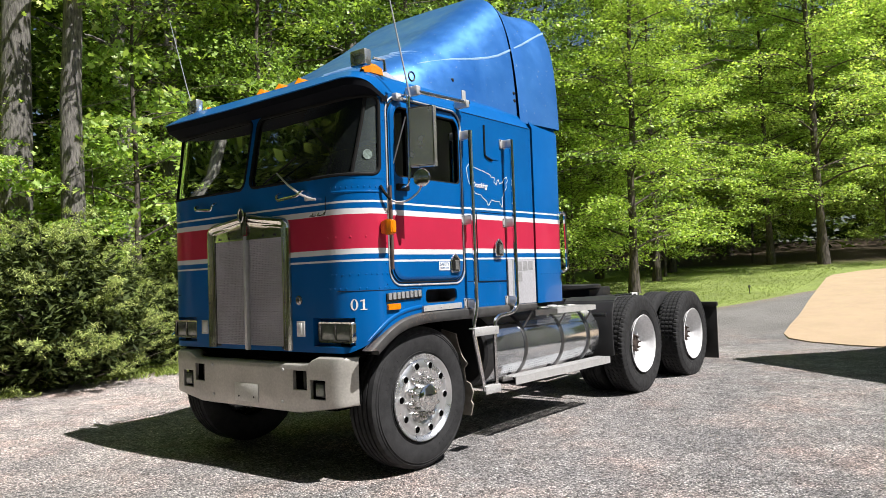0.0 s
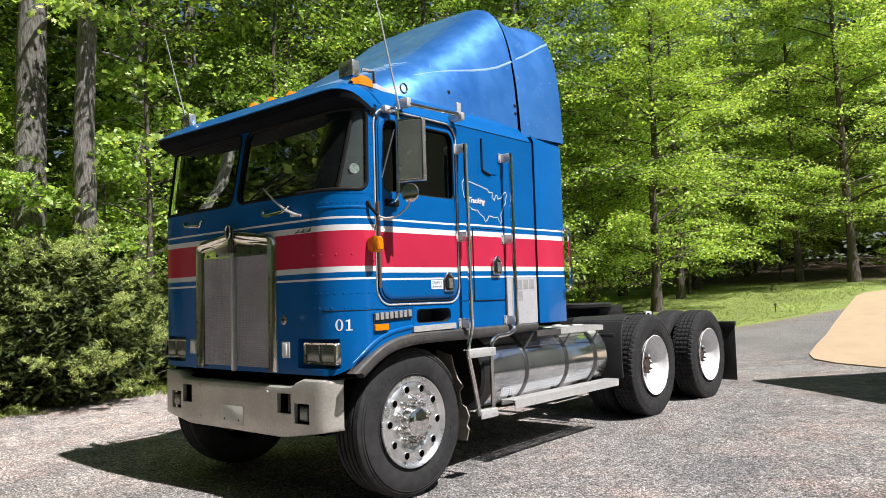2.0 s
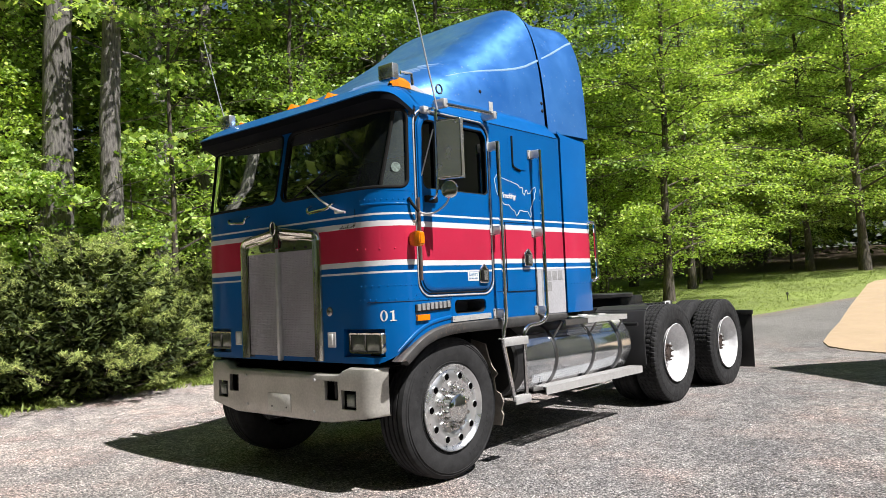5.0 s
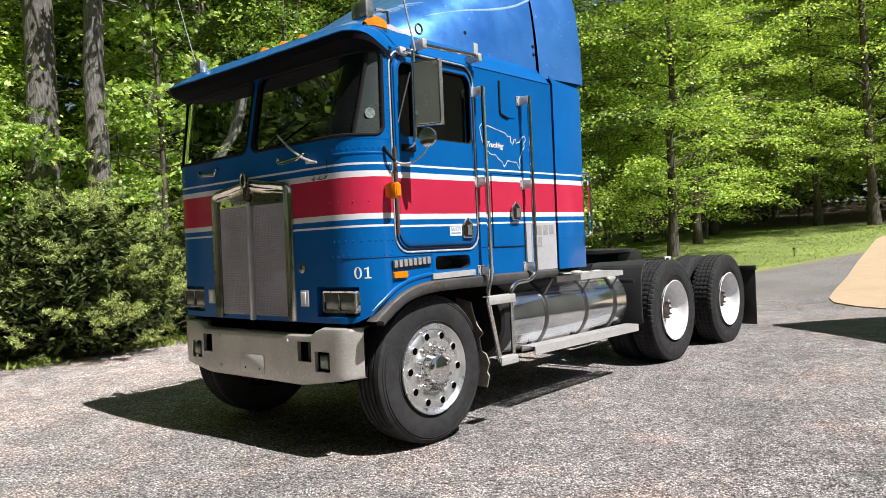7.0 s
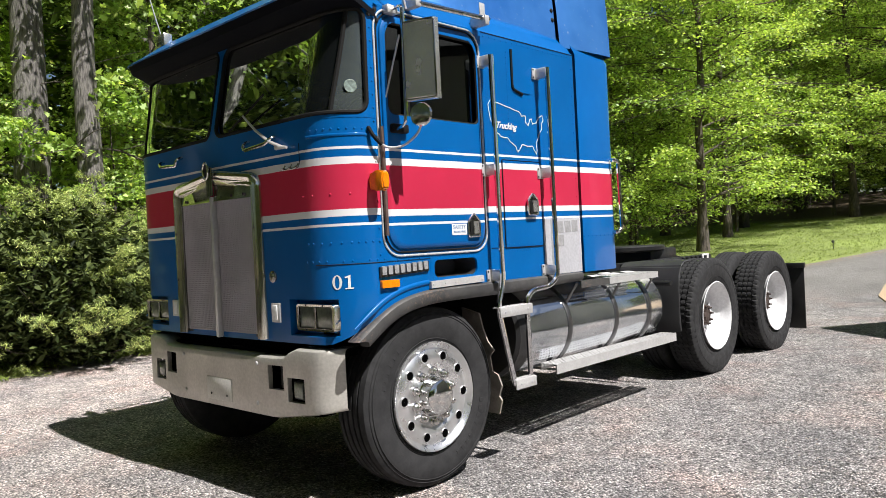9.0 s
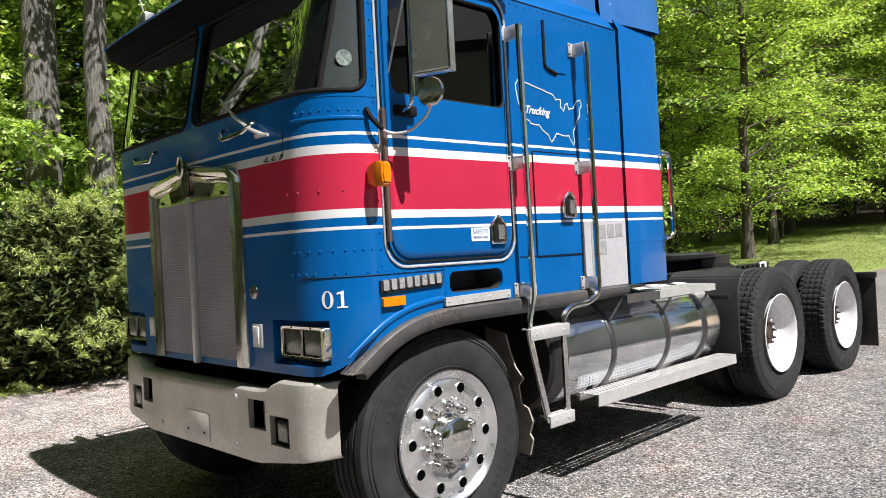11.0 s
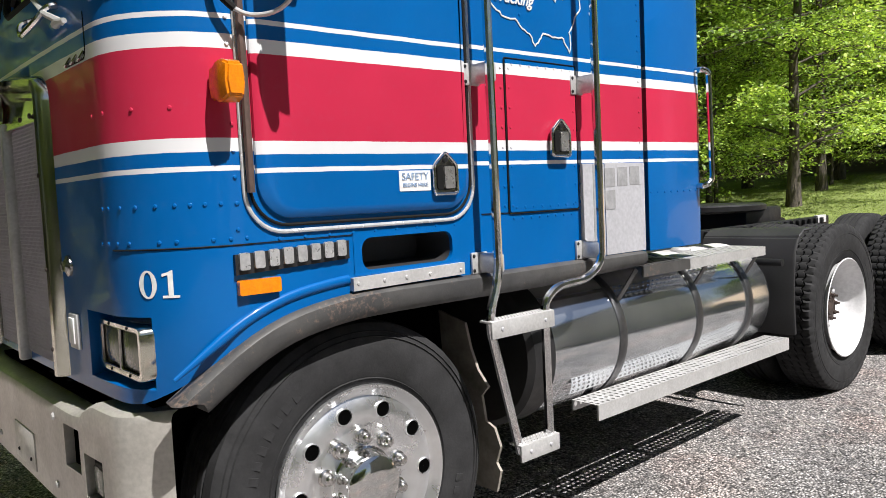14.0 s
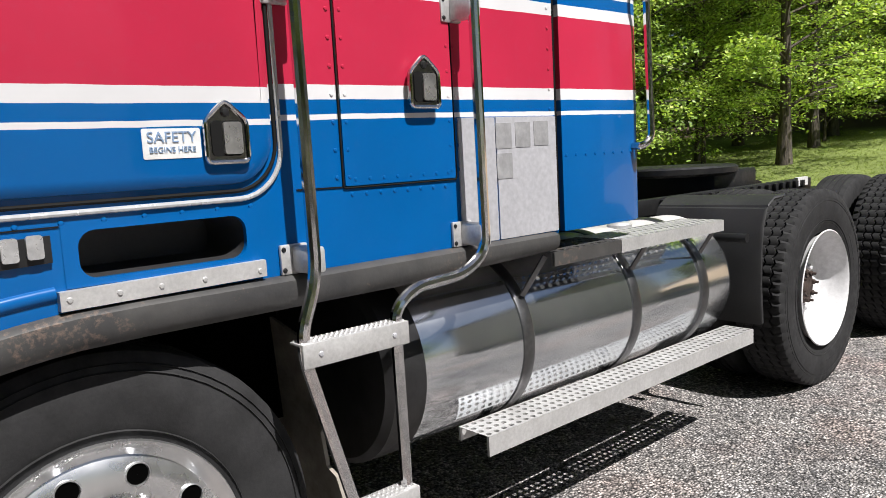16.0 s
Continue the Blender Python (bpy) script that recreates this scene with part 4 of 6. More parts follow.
for sg in (1, -1):
    f = (lambda x: x) if sg > 0 else mx
    # pocket in the corner and twin headlight standing in it
    sill = [q for (q, _) in P if HL_LEFT - 1e-6 <= q[0] <= HL_RIGHT + 0.006 and q[1] < -0.5]
    deep = [(x, y + 0.07 * min(1.0, (HL_RIGHT + 0.006 - x) / 0.05)) for x, y in sill]
    bm = bmesh.new()
    loft(bm, [[(f(x), y, 1.105) for x, y in sill], [(f(x), y, 1.098) for x, y in deep], [(f(x), y, 0.912) for x, y in deep], [(f(x), y, 0.905) for x, y in sill]], closed_ring=False)
    (xl, ya), (_, yb) = sill[-1], deep[-1]
    bm.faces.new([bm.verts.new(p) for p in ((f(xl), ya, 1.105), (f(xl), yb, 1.098), (f(xl), yb, 0.912), (f(xl), ya, 0.905))])
    bmesh.ops.recalc_face_normals(bm, faces=bm.faces)
    part("lamp_pocket", bm, M_BLUE, truck, "recessed corner pocket for the headlight")
    hx0, hx1, hz0, hz1 = -0.452, -0.112, 0.929, 1.080
    outline = rounded(hx0, hx1, hz0, hz1, 0.022, 4)
    inner = rounded(hx0 + 0.014, hx1 - 0.020, hz0 + 0.014, hz1 - 0.014, 0.012, 4)
    bm = bmesh.new()
    loft(bm, [[(f(x), -0.60, z) for x, z in outline], [(f(x), -0.664, z) for x, z in outline], [(f(hx0 + (x - hx0) * 0.985 + 0.0025), -0.673, 1.0045 + (z - 1.0045) * 0.96) for x, z in outline],
              [(f(x), -0.672, z) for x, z in inner], [(f(x), -0.645, z) for x, z in inner]])
    bmesh.ops.recalc_face_normals(bm, faces=bm.faces)
    head = part("headlight", bm, M_OLDCHROME, truck, "twin rectangular headlight in a chrome bezel")
    part("lamp_backing", B(min(f(hx0 + 0.01), f(hx1 - 0.01)), max(f(hx0 + 0.01), f(hx1 - 0.01)), -0.652, -0.61, hz0 + 0.01, hz1 - 0.01), M_GASKET, head)
    for x0, x1 in ((-0.434, -0.290), (-0.281, -0.137)):
        za, zb = 0.948, 1.062
        lens = bmesh.new()
        n_ = 24
        rows_ = []
        for j in range(9):
            v = j / 8
            rows_.append([(f(x0 + (x1 - x0) * i / n_), -0.660 - 0.0012 * (i % 2) - 0.010 * (math.sin(math.pi * v) * math.sin(math.pi * i / n_)) ** 0.6, za + (zb - za) * v) for i in range(n_ + 1)])
        loft(lens, rows_, closed_ring=False)
        bmesh.ops.recalc_face_normals(lens, faces=lens.faces)
        part("lens", lens, M_LENS, head, "clouded fluted glass lens")
        rim_ = [(f(x), -0.667, z) for x, z in rounded(x0 - 0.003, x1 + 0.003, za - 0.004, zb + 0.004, 0.012, 4)]
        part("lamp_ring", sweep(rim_, 0.0048, 6, True), M_DCHROME, head)
    dots("screw", [((f(x), -0.673, z), (0, -1, 0)) for x in (-0.36, -0.21) for z in (0.938, 1.072)], 0.005, M_GASKET, head)
    # small side lamp, grab handle, wiper
    part("marker_lamp", B(f(-0.602) - 0.042, f(-0.602) + 0.042, -0.706, -0.685, 0.972, 1.082, bevel=0.004), M_SATIN, truck, "small square white lamp")
    part("lamp_face", B(f(-0.609) - 0.026, f(-0.609) + 0.026, -0.711, -0.704, 0.988, 1.07, bevel=0.003), M_WHITE, truck)
    hx, yh = -0.665, front_y(-0.66)
    hp = [(f(hx - 0.125), yh, 2.02), (f(hx - 0.125), yh - 0.045, 2.0), (f(hx - 0.115), yh - 0.045, 1.965), (f(hx + 0.10), yh - 0.045, 1.978), (f(hx + 0.13), yh - 0.03, 2.005), (f(hx + 0.13), yh, 2.015)]
    part("grab_handle", sweep(round_path(hp, 0.02, 4), 0.011, 8), M_CHROME, truck, "small chrome grab handle")
wy = front_y(-0.45) - 0.02
wip = part("wiper", sweep([(-0.44, wy, 1.945), (-0.53, wy - 0.02, 1.985), (-0.66, wy - 0.022, 2.065), (-0.80, wy - 0.012, 2.17)], lambda t: 0.011 - 0.005 * t, 6), M_SATIN, truck, "silver windscreen wiper arm")
part("wiper_blade", sweep([(-0.97, wy - 0.004, 2.105), (-0.80, wy - 0.002, 2.175), (-0.60, wy + 0.004, 2.265)], 0.007, 6), M_GASKET, wip)
part("wiper_pivot", sweep([(-0.50, wy, 1.95), (-0.44, wy - 0.01, 1.945), (-0.395, wy - 0.005, 1.94)], lambda t: 0.014 - 0.006 * t, 8), M_SATIN, wip)
# round latch with its tab beside the grille
latch_y = front_y(-0.62)
lock = part("hood_latch", lathe([(0.0, 0.034), (0.008, 0.033), (0.012, 0.022), (0.018, 0.018), (0.019, 0.001)], 20), M_DCHROME, truck, "worn round latch", m=Matrix.Translation((-0.615, latch_y, 1.232)) @ Matrix.Rotation(radians(-90), 4, "Z"))
part("latch_tab", B(-0.634, -0.600, latch_y - 0.016, latch_y, 1.255, 1.292, bevel=0.005), M_DCHROME, lock)
# small hinge loops and the seam of the front access panel
for x in (-0.345, -0.405, -0.462):
    y = front_y(x)
    part("panel_hinge", sweep([(x - 0.012, y, 1.832), (x - 0.010, y - 0.012, 1.824), (x + 0.010, y - 0.012, 1.826), (x + 0.012, y, 1.846)], 0.0045, 6), M_DCHROME, truck)
part("panel_gap", sweep(round_path([(-0.49, front_y(-0.49), 1.826), (-0.335, front_y(-0.33), 1.826), (-0.322, front_y(-0.32), 1.845), (-0.322, front_y(-0.32), 1.955)], 0.02, 4), 0.0025, 5), M_GASKET, truck)

# bumper openings, lamps, plate mark
for sg in (1, -1):
    f = (lambda x: x) if sg > 0 else mx
    x = f(-0.58)
    part("tow_pin", B(x - 0.014, x + 0.014, -0.70, -0.665, 0.60, 0.733, bevel=0.006), M_BLACK, bumper)
    x = f(-0.395)
    fog = part("fog_lamp", B(x - 0.05, x + 0.05, -0.72, -0.68, 0.555, 0.655, bevel=0.01), M_BLACK, bumper, "small fog lamp behind its opening")
    part("fog_glass", B(x - 0.04, x + 0.04, -0.724, -0.716, 0.565, 0.645, bevel=0.003), M_LENS, fog)
    for bx, bz in ((-0.76, 0.735), (-0.77, 0.505), (-0.23, 0.56)):
        by = -0.746 if bx < -0.5 else -0.69
        dots("bolt", [((f(bx), by, bz), (0, -1, 0))], 0.014, M_SATIN, bumper)
part("plate_mount", B(CX - 0.145, CX + 0.145, -0.749, -0.743, 0.475, 0.615, bevel=0.002), M_BARE, bumper, "pale bare plate mount")
for bx in (CX - 0.09, CX + 0.09):
    dots("bolt", [((bx, -0.750, 0.512), (0, -1, 0))], 0.008, M_BLACK, bumper)

# ---- truck: side details, both sides where they are alike ----
def ring_at(x, outline, r, material, name, parent, label="", flat=1.0):
    return part(name, sweep([(x, y, z) for y, z in outline], r, 8, True, flat), material, parent, label)


M_SEAL = worn("pale_seal_strip", (0.66, 0.67, 0.68), 0.25, 0.4, 0.1)
M_HINGE = worn("brown_weathered_tube", (0.16, 0.11, 0.095), 0.4, 0.5, 0.3)
for sg in (1, -1):
    f = (lambda x: x) if sg > 0 else mx
    lo = rounded(-0.365, 0.448, 1.352, 2.64, 0.11, 8)
    # door skin: outline with the window cut out of it
    bm = bmesh.new()
    win = rounded(-0.335, 0.428, 2.092, 2.60, 0.05, 8)
    prof = [(0.003, 0.0, 0), (0.010, 0.002, 0), (0.018, 0.014, 0), (0.021, 0.03, 0)]
    def inset(o, d):
        cy, cz = 0.05, 1.996
        return [(cy + (y - cy) * (1 - d / 0.42), cz + (z - cz) * (1 - d / 0.64)) for y, z in o]
    rs = [[(f(x), y, z) for y, z in inset(lo, d)] for x, d, _ in prof] + [[(f(0.021), y, z) for y, z in win], [(f(0.006), y, z) for y, z in inset(win, 0.004)]]
    loft(bm, rs)
    bmesh.ops.recalc_face_normals(bm, faces=bm.faces)
    door = part("door", bm, M_DOOR, truck, "closed blue cab door with striped band")
    ring_at(f(0.012), inset(win, 0.004), 0.009, M_GASKET, "window_gasket", door)
    part("vent_bar", B(f(0.008) - 0.01, f(0.008) + 0.01, -0.19, -0.165, 2.09, 2.6), M_GASKET, door)
    ring_at(f(0.004), rounded(-0.402, 0.472, 1.316, 2.672, 0.12, 8), 0.0065, M_SEAL, "door_seal", door, "pale weather seal round the door", 0.8)
    ring_at(f(0.002), rounded(-0.384, 0.459, 1.335, 2.655, 0.115, 8), 0.005, M_GASKET, "door_gap", door)
    part("hinge_tube", sweep([(f(0.022), -0.39, 1.43), (f(0.024), -0.392, 1.75), (f(0.022), -0.395, 2.02)], 0.0115, 8), M_HINGE, door)

    def latch(y, z, s=1.0):
        o = [(-0.058, -0.078), (0.058, -0.078), (0.058, 0.03), (0.0, 0.082), (-0.058, 0.03)]
        o = [(y + a * s, z + b * s) for a, b in o]
        pts_ = round_path([(0, a, b) for a, b in o], 0.014, 4, True)
        pl = part("door_handle", prism([(p.y, p.z) for p in pts_], f(0.018), f(0.030)), M_DCHROME, door, "worn chrome paddle door handle")
        ring_at(f(0.031), [(p.y, p.z) for p in pts_], 0.006, M_CHROME, "handle_rim", pl)
        part("paddle_well", prism(rounded(y - 0.043 * s, y + 0.043 * s, z - 0.062 * s, z + 0.03 * s, 0.012), f(0.029), f(0.033)), M_GASKET, pl)
        part("paddle", prism(rounded(y - 0.012 * s, y + 0.04 * s, z - 0.058 * s, z + 0.026 * s, 0.008), f(0.030), f(0.040)), M_PADDLE, pl)
        dots("key_lock", [((f(0.031), y, z + 0.052 * s), (f(1) - f(0), 0, 0))], 0.012, M_BLACK, pl)
    latch(0.320, 1.473, 0.88), latch(0.930, 1.602, 0.9)

    # luggage hatch and its seams, blanking panel, low seam
    hatch = part("luggage_hatch", prism(rounded(0.657, 1.055, 1.326, 1.885, 0.006), f(0.0), f(0.006)), M_CAB, truck, "striped luggage hatch")
    ring_at(f(0.003), rounded(0.652, 1.060, 1.321, 1.890, 0.006), 0.0028, M_GASKET, "hatch_gap", hatch)
    part("grey_panel", prism(rounded(1.075, 1.232, 1.118, 1.503, 0.004), f(0.0), f(0.005)), M_PLATE, truck, "bare grey metal panel")
    part("grey_panel", prism(rounded(1.238, 1.526, 1.118, 1.505, 0.004), f(0.0), f(0.005)), M_PLATE, truck)
    M_TAPE = bpy.data.materials.get("faded_decal") or worn("faded_decal", (0.30, 0.30, 0.31), 0.7, 0, 0.2, 20)
    for y, z in ((1.27, 1.445), (1.36, 1.447), (1.45, 1.45), (1.27, 1.35)):
        part("faded_decal", prism(rounded(y - 0.036, y + 0.036, z - 0.04, z + 0.04, 0.004), f(0.004), f(0.0065)), M_TAPE, truck)
    part("dark_edge", prism(rounded(1.155, 1.18, 1.12, 1.5, 0.002), f(0.004), f(0.0065)), M_TAPE, truck)
    part("panel_seam", prism([(0.51, 1.324), (0.655, 1.322), (0.655, 1.326), (0.51, 1.328)], f(0.0), f(0.0025)), M_GASKET, truck)
    part("panel_seam", prism([(-0.42, 1.287), (-0.05, 1.289), (-0.05, 1.292), (-0.42, 1.290)], f(0.0), f(0.0025)), M_GASKET, truck)
    part("roof_seam", prism([(0.50, 2.684), (1.525, 2.684), (1.525, 2.688), (0.50, 2.688)], f(0.0), f(0.0025)), M_GASKET, truck)
    # sleeper vent gasket, an L of black rubber
    part("vent_seal", sweep(round_path([(f(0.004), 0.80, 2.62), (f(0.004), 0.80, 2.36), (f(0.004), 0.905, 2.335)], 0.03, 4), 0.010, 6), M_GASKET, truck)
    part("vent_cover", prism(rounded(0.806, 1.0, 2.345, 2.63, 0.02), f(0.0), f(0.006)), M_CAB, truck)

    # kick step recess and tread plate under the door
    rect = []
    inn = rounded(-0.018, 0.362, 1.176, 1.278, 0.036, 6)
    for y, z in inn:
        u, v = (y - 0.172) / 0.19, (z - 1.227) / 0.051
        m_ = max(abs(u), abs(v))
        rect.append((0.172 + 0.2205 * u / m_, 1.227 + 0.0665 * v / m_))
    bm = bmesh.new()
    deep = [(0.172 + (y - 0.172) * 0.86, 1.227 + (z - 1.227) * 0.8) for y, z in inn]
    rr_ = loft(bm, [[(f(0.0025), y, z) for y, z in rect], [(f(0.003), y, z) for y, z in inn], [(f(-0.012), y, z) for y, z in inn]])
    bmesh.ops.recalc_face_normals(bm, faces=bm.faces)
    ks = part("kick_step", bm, M_BLUE, truck, "recessed kick step under the door")
    # deep part in black instead of the step's blue, painting the recess's shade
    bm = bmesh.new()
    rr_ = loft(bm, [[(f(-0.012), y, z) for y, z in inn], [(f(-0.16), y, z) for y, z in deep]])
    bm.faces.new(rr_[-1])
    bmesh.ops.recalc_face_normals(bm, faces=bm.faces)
    part("step_recess_shade", bm, M_FENDER, ks, "kick step recess, its shade put in as black")
    tp = part("tread_plate", prism([(-0.068, 1.118), (0.398, 1.125), (0.398, 1.165), (-0.068, 1.158)], f(0.0), f(0.022)), M_SATIN, truck, "bright aluminium tread plate")
    dots("bolt", [((f(0.022), y, 1.14), (f(1) - f(0), 0, 0)) for y in (-0.05, 0.05, 0.14, 0.24, 0.38)], 0.007, M_SATIN, tp)

    # raised crease over the arch
    cr = [(f(-0.002), y, arch(y) + 0.05 + 0.02 * max(0, -y)) for y in [-0.63 + 0.035 * k for k in range(17)]]
    part("arch_crease", sweep(cr, lambda t: 0.006 + 0.010 * min(1.0, 4 * t), 12, flat=0.7), M_BLUE, truck)

    # rivet rows
    rv = []
    nx_ = f(1) - f(0)
    def round_corner(places, z):
        for q in places:
            p, n_ = skin(q, z), skin_normal(q)
            rv.append(((f(p.x), p.y, z), (n_.x * nx_, n_.y, 0)))
    round_corner([0.012, 0.058, 0.10, 0.138, 0.178, 0.23, 0.29, 0.345, 0.40, 0.44], 1.403)
    round_corner([-0.01 + 0.047 * k for k in range(11) if k not in (3, 6)], 1.306)
    round_corner([0.05 + 0.042 * k for k in range(10)], 2.008)
    round_corner([0.173, 0.28, 0.393, 0.47], 1.662)
    part("corner_seam", sweep([(f(skin(q, 1.29).x), skin(q, 1.29).y, 1.288) for q in [0.02 * k - 0.03 for k in range(22)]], 0.0026, 5), M_GASKET, truck)
    part("corner_ledge", sweep([(f(skin(q, 1.975).x), skin(q, 1.975).y, 1.975) for q in [0.02 * k - 0.02 for k in range(23)]], 0.008, 8, flat=0.6), M_BLUE, truck)
    for k in range(18):
        rv.append(((f(0.0), -0.425, 1.33 + 0.072 * k), (nx_, 0, 0)))
    for k in range(9):
        rv.append(((f(0.0), -0.30 + 0.085 * k, 1.297), (nx_, 0, 0)))
    for y in (0.635, 0.672, 1.04, 1.075):
        for k in range(8):
            rv.append(((f(0.005 if 0.66 < y < 1.05 else 0), y, 1.35 + 0.072 * k), (nx_, 0, 0)))
    for k in range(8):
        rv.append(((f(0.005), 0.69 + 0.048 * k, 1.343), (nx_, 0, 0)))
        rv.append(((f(0.005), 0.69 + 0.048 * k, 1.87), (nx_, 0, 0)))
        rv.append(((f(0), 0.68 + 0.048 * k, 1.303), (nx_, 0, 0)))
    for k in range(17):
        rv.append(((f(0), 1.505, 1.53 + 0.066 * k), (nx_, 0, 0)))
        rv.append(((f(0), 0.53 + 0.058 * k, 2.662), (nx_, 0, 0)))
        rv.append(((f(0), 0.75, 2.02 + 0.036 * k), (nx_, 0, 0)))
    for k in range(8):
        rv.append(((f(0), 1.585 + 0.055 * k, 1.372), (nx_, 0, 0)))
    sg > 0 and dots("rivet", rv, 0.0065, M_CAB, truck)

    # amber turn signal on the door edge, small side marker, name plate
    sig = bmesh.new()
    loft(sig, [[(f(x), -0.458 + 0.82 * a * s_, 1.722 + b * s_) for a, b in ((-0.034, -0.055), (0.034, -0.055), (0.042, 0.0), (0.034, 0.055), (-0.034, 0.055), (-0.042, 0.0))] for x, s_ in ((0.0, 0.80), (0.03, 0.84), (0.045, 1.0), (0.085, 0.98), (0.108, 0.76))], cap=True)
    bmesh.ops.recalc_face_normals(sig, faces=sig.faces)
    bmesh.ops.bevel(sig, geom=list(sig.edges), offset=0.006, segments=2, affect="EDGES")
    part("turn_signal", sig, M_AMBER, truck, "amber turn signal")
    part("side_marker", prism(rounded(-0.44, -0.312, 1.148, 1.19, 0.006), f(0.0), f(0.018)), M_AMBER, truck, "amber side marker lamp")
    npl = part("name_plate", prism([(-0.445, 1.205), (-0.07, 1.22), (-0.07, 1.275), (-0.445, 1.262)], f(0.0), f(0.010)), M_BLACK, truck, "dark maker's plate with chrome shapes")
    for k in range(8):
        y = -0.438 + 0.0455 * k
        z0 = 1.216 + 0.0018 * k
        part("plate_shape", prism(rounded(y + 0.003, y + 0.034, z0 + 0.002, z0 + 0.050, 0.006, 3), f(0.010), f(0.019)), M_PLATEBAR, npl)

# ---- boarding ladder and rails, driver's side and its twin ----
def bracket(f, y, z, parent):
    b = part("rail_bracket", B(min(f(0.0), f(0.097)), max(f(0.0), f(0.097)), y - 0.023, y + 0.023, z - 0.034, z + 0.034, bevel=0.01), M_SATIN, parent)
    part("bracket_flange", B(min(f(0.0), f(0.012)), max(f(0.0), f(0.012)), y - 0.055, y + 0.023, z - 0.038, z + 0.038, bevel=0.004), M_SATIN, b)
    dots("bolt", [((f(0.012), y - 0.046, z + s * 0.026), (f(1) - f(0), 0, 0)) for s in (-1, 1)], 0.007, M_BLACK, b)


for sg in (1, -1):
    f = (lambda x: x) if sg > 0 else mx
    r1 = round_path([(f(0.092), 0.48, 2.52), (f(0.092), 0.492, 1.11), (f(0.092), 0.443, 0.99), (f(0.092), 0.443, 0.92), (f(0.088), 0.572, 0.46)], 0.07, 6)
    r2 = round_path([(f(0.092), 1.072, 2.52), (f(0.092), 1.08, 1.105), (f(0.092), 0.99, 1.05), (f(0.092), 0.80, 1.04), (f(0.092), 0.728, 0.99), (f(0.092), 0.728, 0.92), (f(0.088), 0.735, 0.46)], 0.07, 6)
    lad = part("boarding_ladder", sweep(r1, 0.0165, 10), M_ALU, truck, "polished tube boarding ladder with tread steps")
    part("ladder_rail", sweep(r2, 0.0165, 10), M_ALU, lad)
    for y, z in ((0.487, 2.49), (0.495, 1.815), (0.5, 1.155)):
        bracket(f, y, z, lad)
    for y, z in ((1.075, 2.49), (1.08, 1.815), (1.083, 1.155)):
        bracket(f, y, z, lad)
    for y0, y1, z0 in ((0.424, 0.752, 0.914), (0.548, 0.757, 0.449)):
        bm = bmesh.new()
        x0, x1 = sorted((f(0.055), f(0.114)))
        box(bm, x0, x1, y0, y1, z0 + 0.038, z0 + 0.046, bevel=0.003)
        xo0, xo1 = sorted((f(0.108), f(0.118)))
        box(bm, xo0, xo1, y0, y1, z0 - 0.016, z0 + 0.046, bevel=0.003)
        n_ = int((y1 - y0) / 0.015)
        for i in range(n_):
            y = y0 + (y1 - y0) * (i + 0.5) / n_
            for j in range(3):
                xc = f(0.066 + 0.018 * j)
                bmesh.ops.create_cone(bm, cap_ends=True, segments=5, radius1=0.005, radius2=0.003, depth=0.004, matrix=Matrix.Translation((xc, y, z0 + 0.047)))
        st = part("step_tread", bm, M_SATIN, lad, "toothed aluminium step")
        dots("bolt", [((f(0.118), y0 + 0.05, z0 + 0.015), (f(1) - f(0), 0, 0)), ((f(0.118), y1 - 0.05, z0 + 0.015), (f(1) - f(0), 0, 0))], 0.008, M_PLATE, lad)
    # rear grab rail of the sleeper
    gp = round_path([(f(0.0), 1.985, 1.945), (f(0.045), 1.985, 1.945), (f(0.05), 2.02, 1.93), (f(0.05), 2.035, 1.42), (f(0.045), 1.99, 1.39), (f(0.0), 1.985, 1.39)], 0.04, 5)
    part("grab_rail", sweep(gp, 0.014, 10), M_CHROME, truck, "chrome grab rail")

    # mirrors on a tube frame
    top = (f(0.13), -0.33, 2.66)
    mirror = part("mirror", sweep(round_path([(f(0.0), -0.29, 2.66), (f(0.14), -0.315, 2.66), (f(0.14), -0.325, 2.02), (f(0.0), -0.30, 2.0)], 0.03, 4), 0.008, 8), M_CHROME, truck, "stainless west-coast mirror on a tube frame")
    part("mirror_strut", sweep([(f(0.16), -0.325, 2.64), (f(0.155), -0.33, 2.06)], 0.009, 8), M_CHROME, mirror)
    part("mirror_stay", sweep([(f(0.13), -0.33, 2.50), (f(0.015), -0.345, 2.18)], 0.005, 6), M_SATIN, mirror)
    bm = bmesh.new()
    xa, xb = f(0.168), f(0.335)
    prof = [(0.0, 0.0), (0.02, -0.030), (0.5, -0.034), (0.98, -0.030), (1.0, 0.0)]
    loft(bm, [[(xa + (xb - xa) * u, -0.31 + 0.06 * u + d * (1 if 0 < k < 3 else 0.6), z) for u, d in prof] + [(xb, -0.242, z), (xa, -0.302, z)] for k, z in enumerate((2.135, 2.15, 2.545, 2.56))], cap=True)
    bmesh.ops.recalc_face_normals(bm, faces=bm.faces)
    part("mirror_housing", bm, M_MIRROR, mirror, "stainless mirror back")
    part("mirror_rim", sweep(round_path([(xa, -0.338, 2.14), (xb, -0.278, 2.14), (xb, -0.278, 2.555), (xa, -0.338, 2.555)], 0.012, 3, True), 0.0042, 6, True), M_DCHROME, mirror)
    conv = lathe([(-0.012, 0.001), (-0.012, 0.058), (0.0, 0.064), (0.012, 0.058), (0.02, 0.03), (0.022, 0.001)], 28)
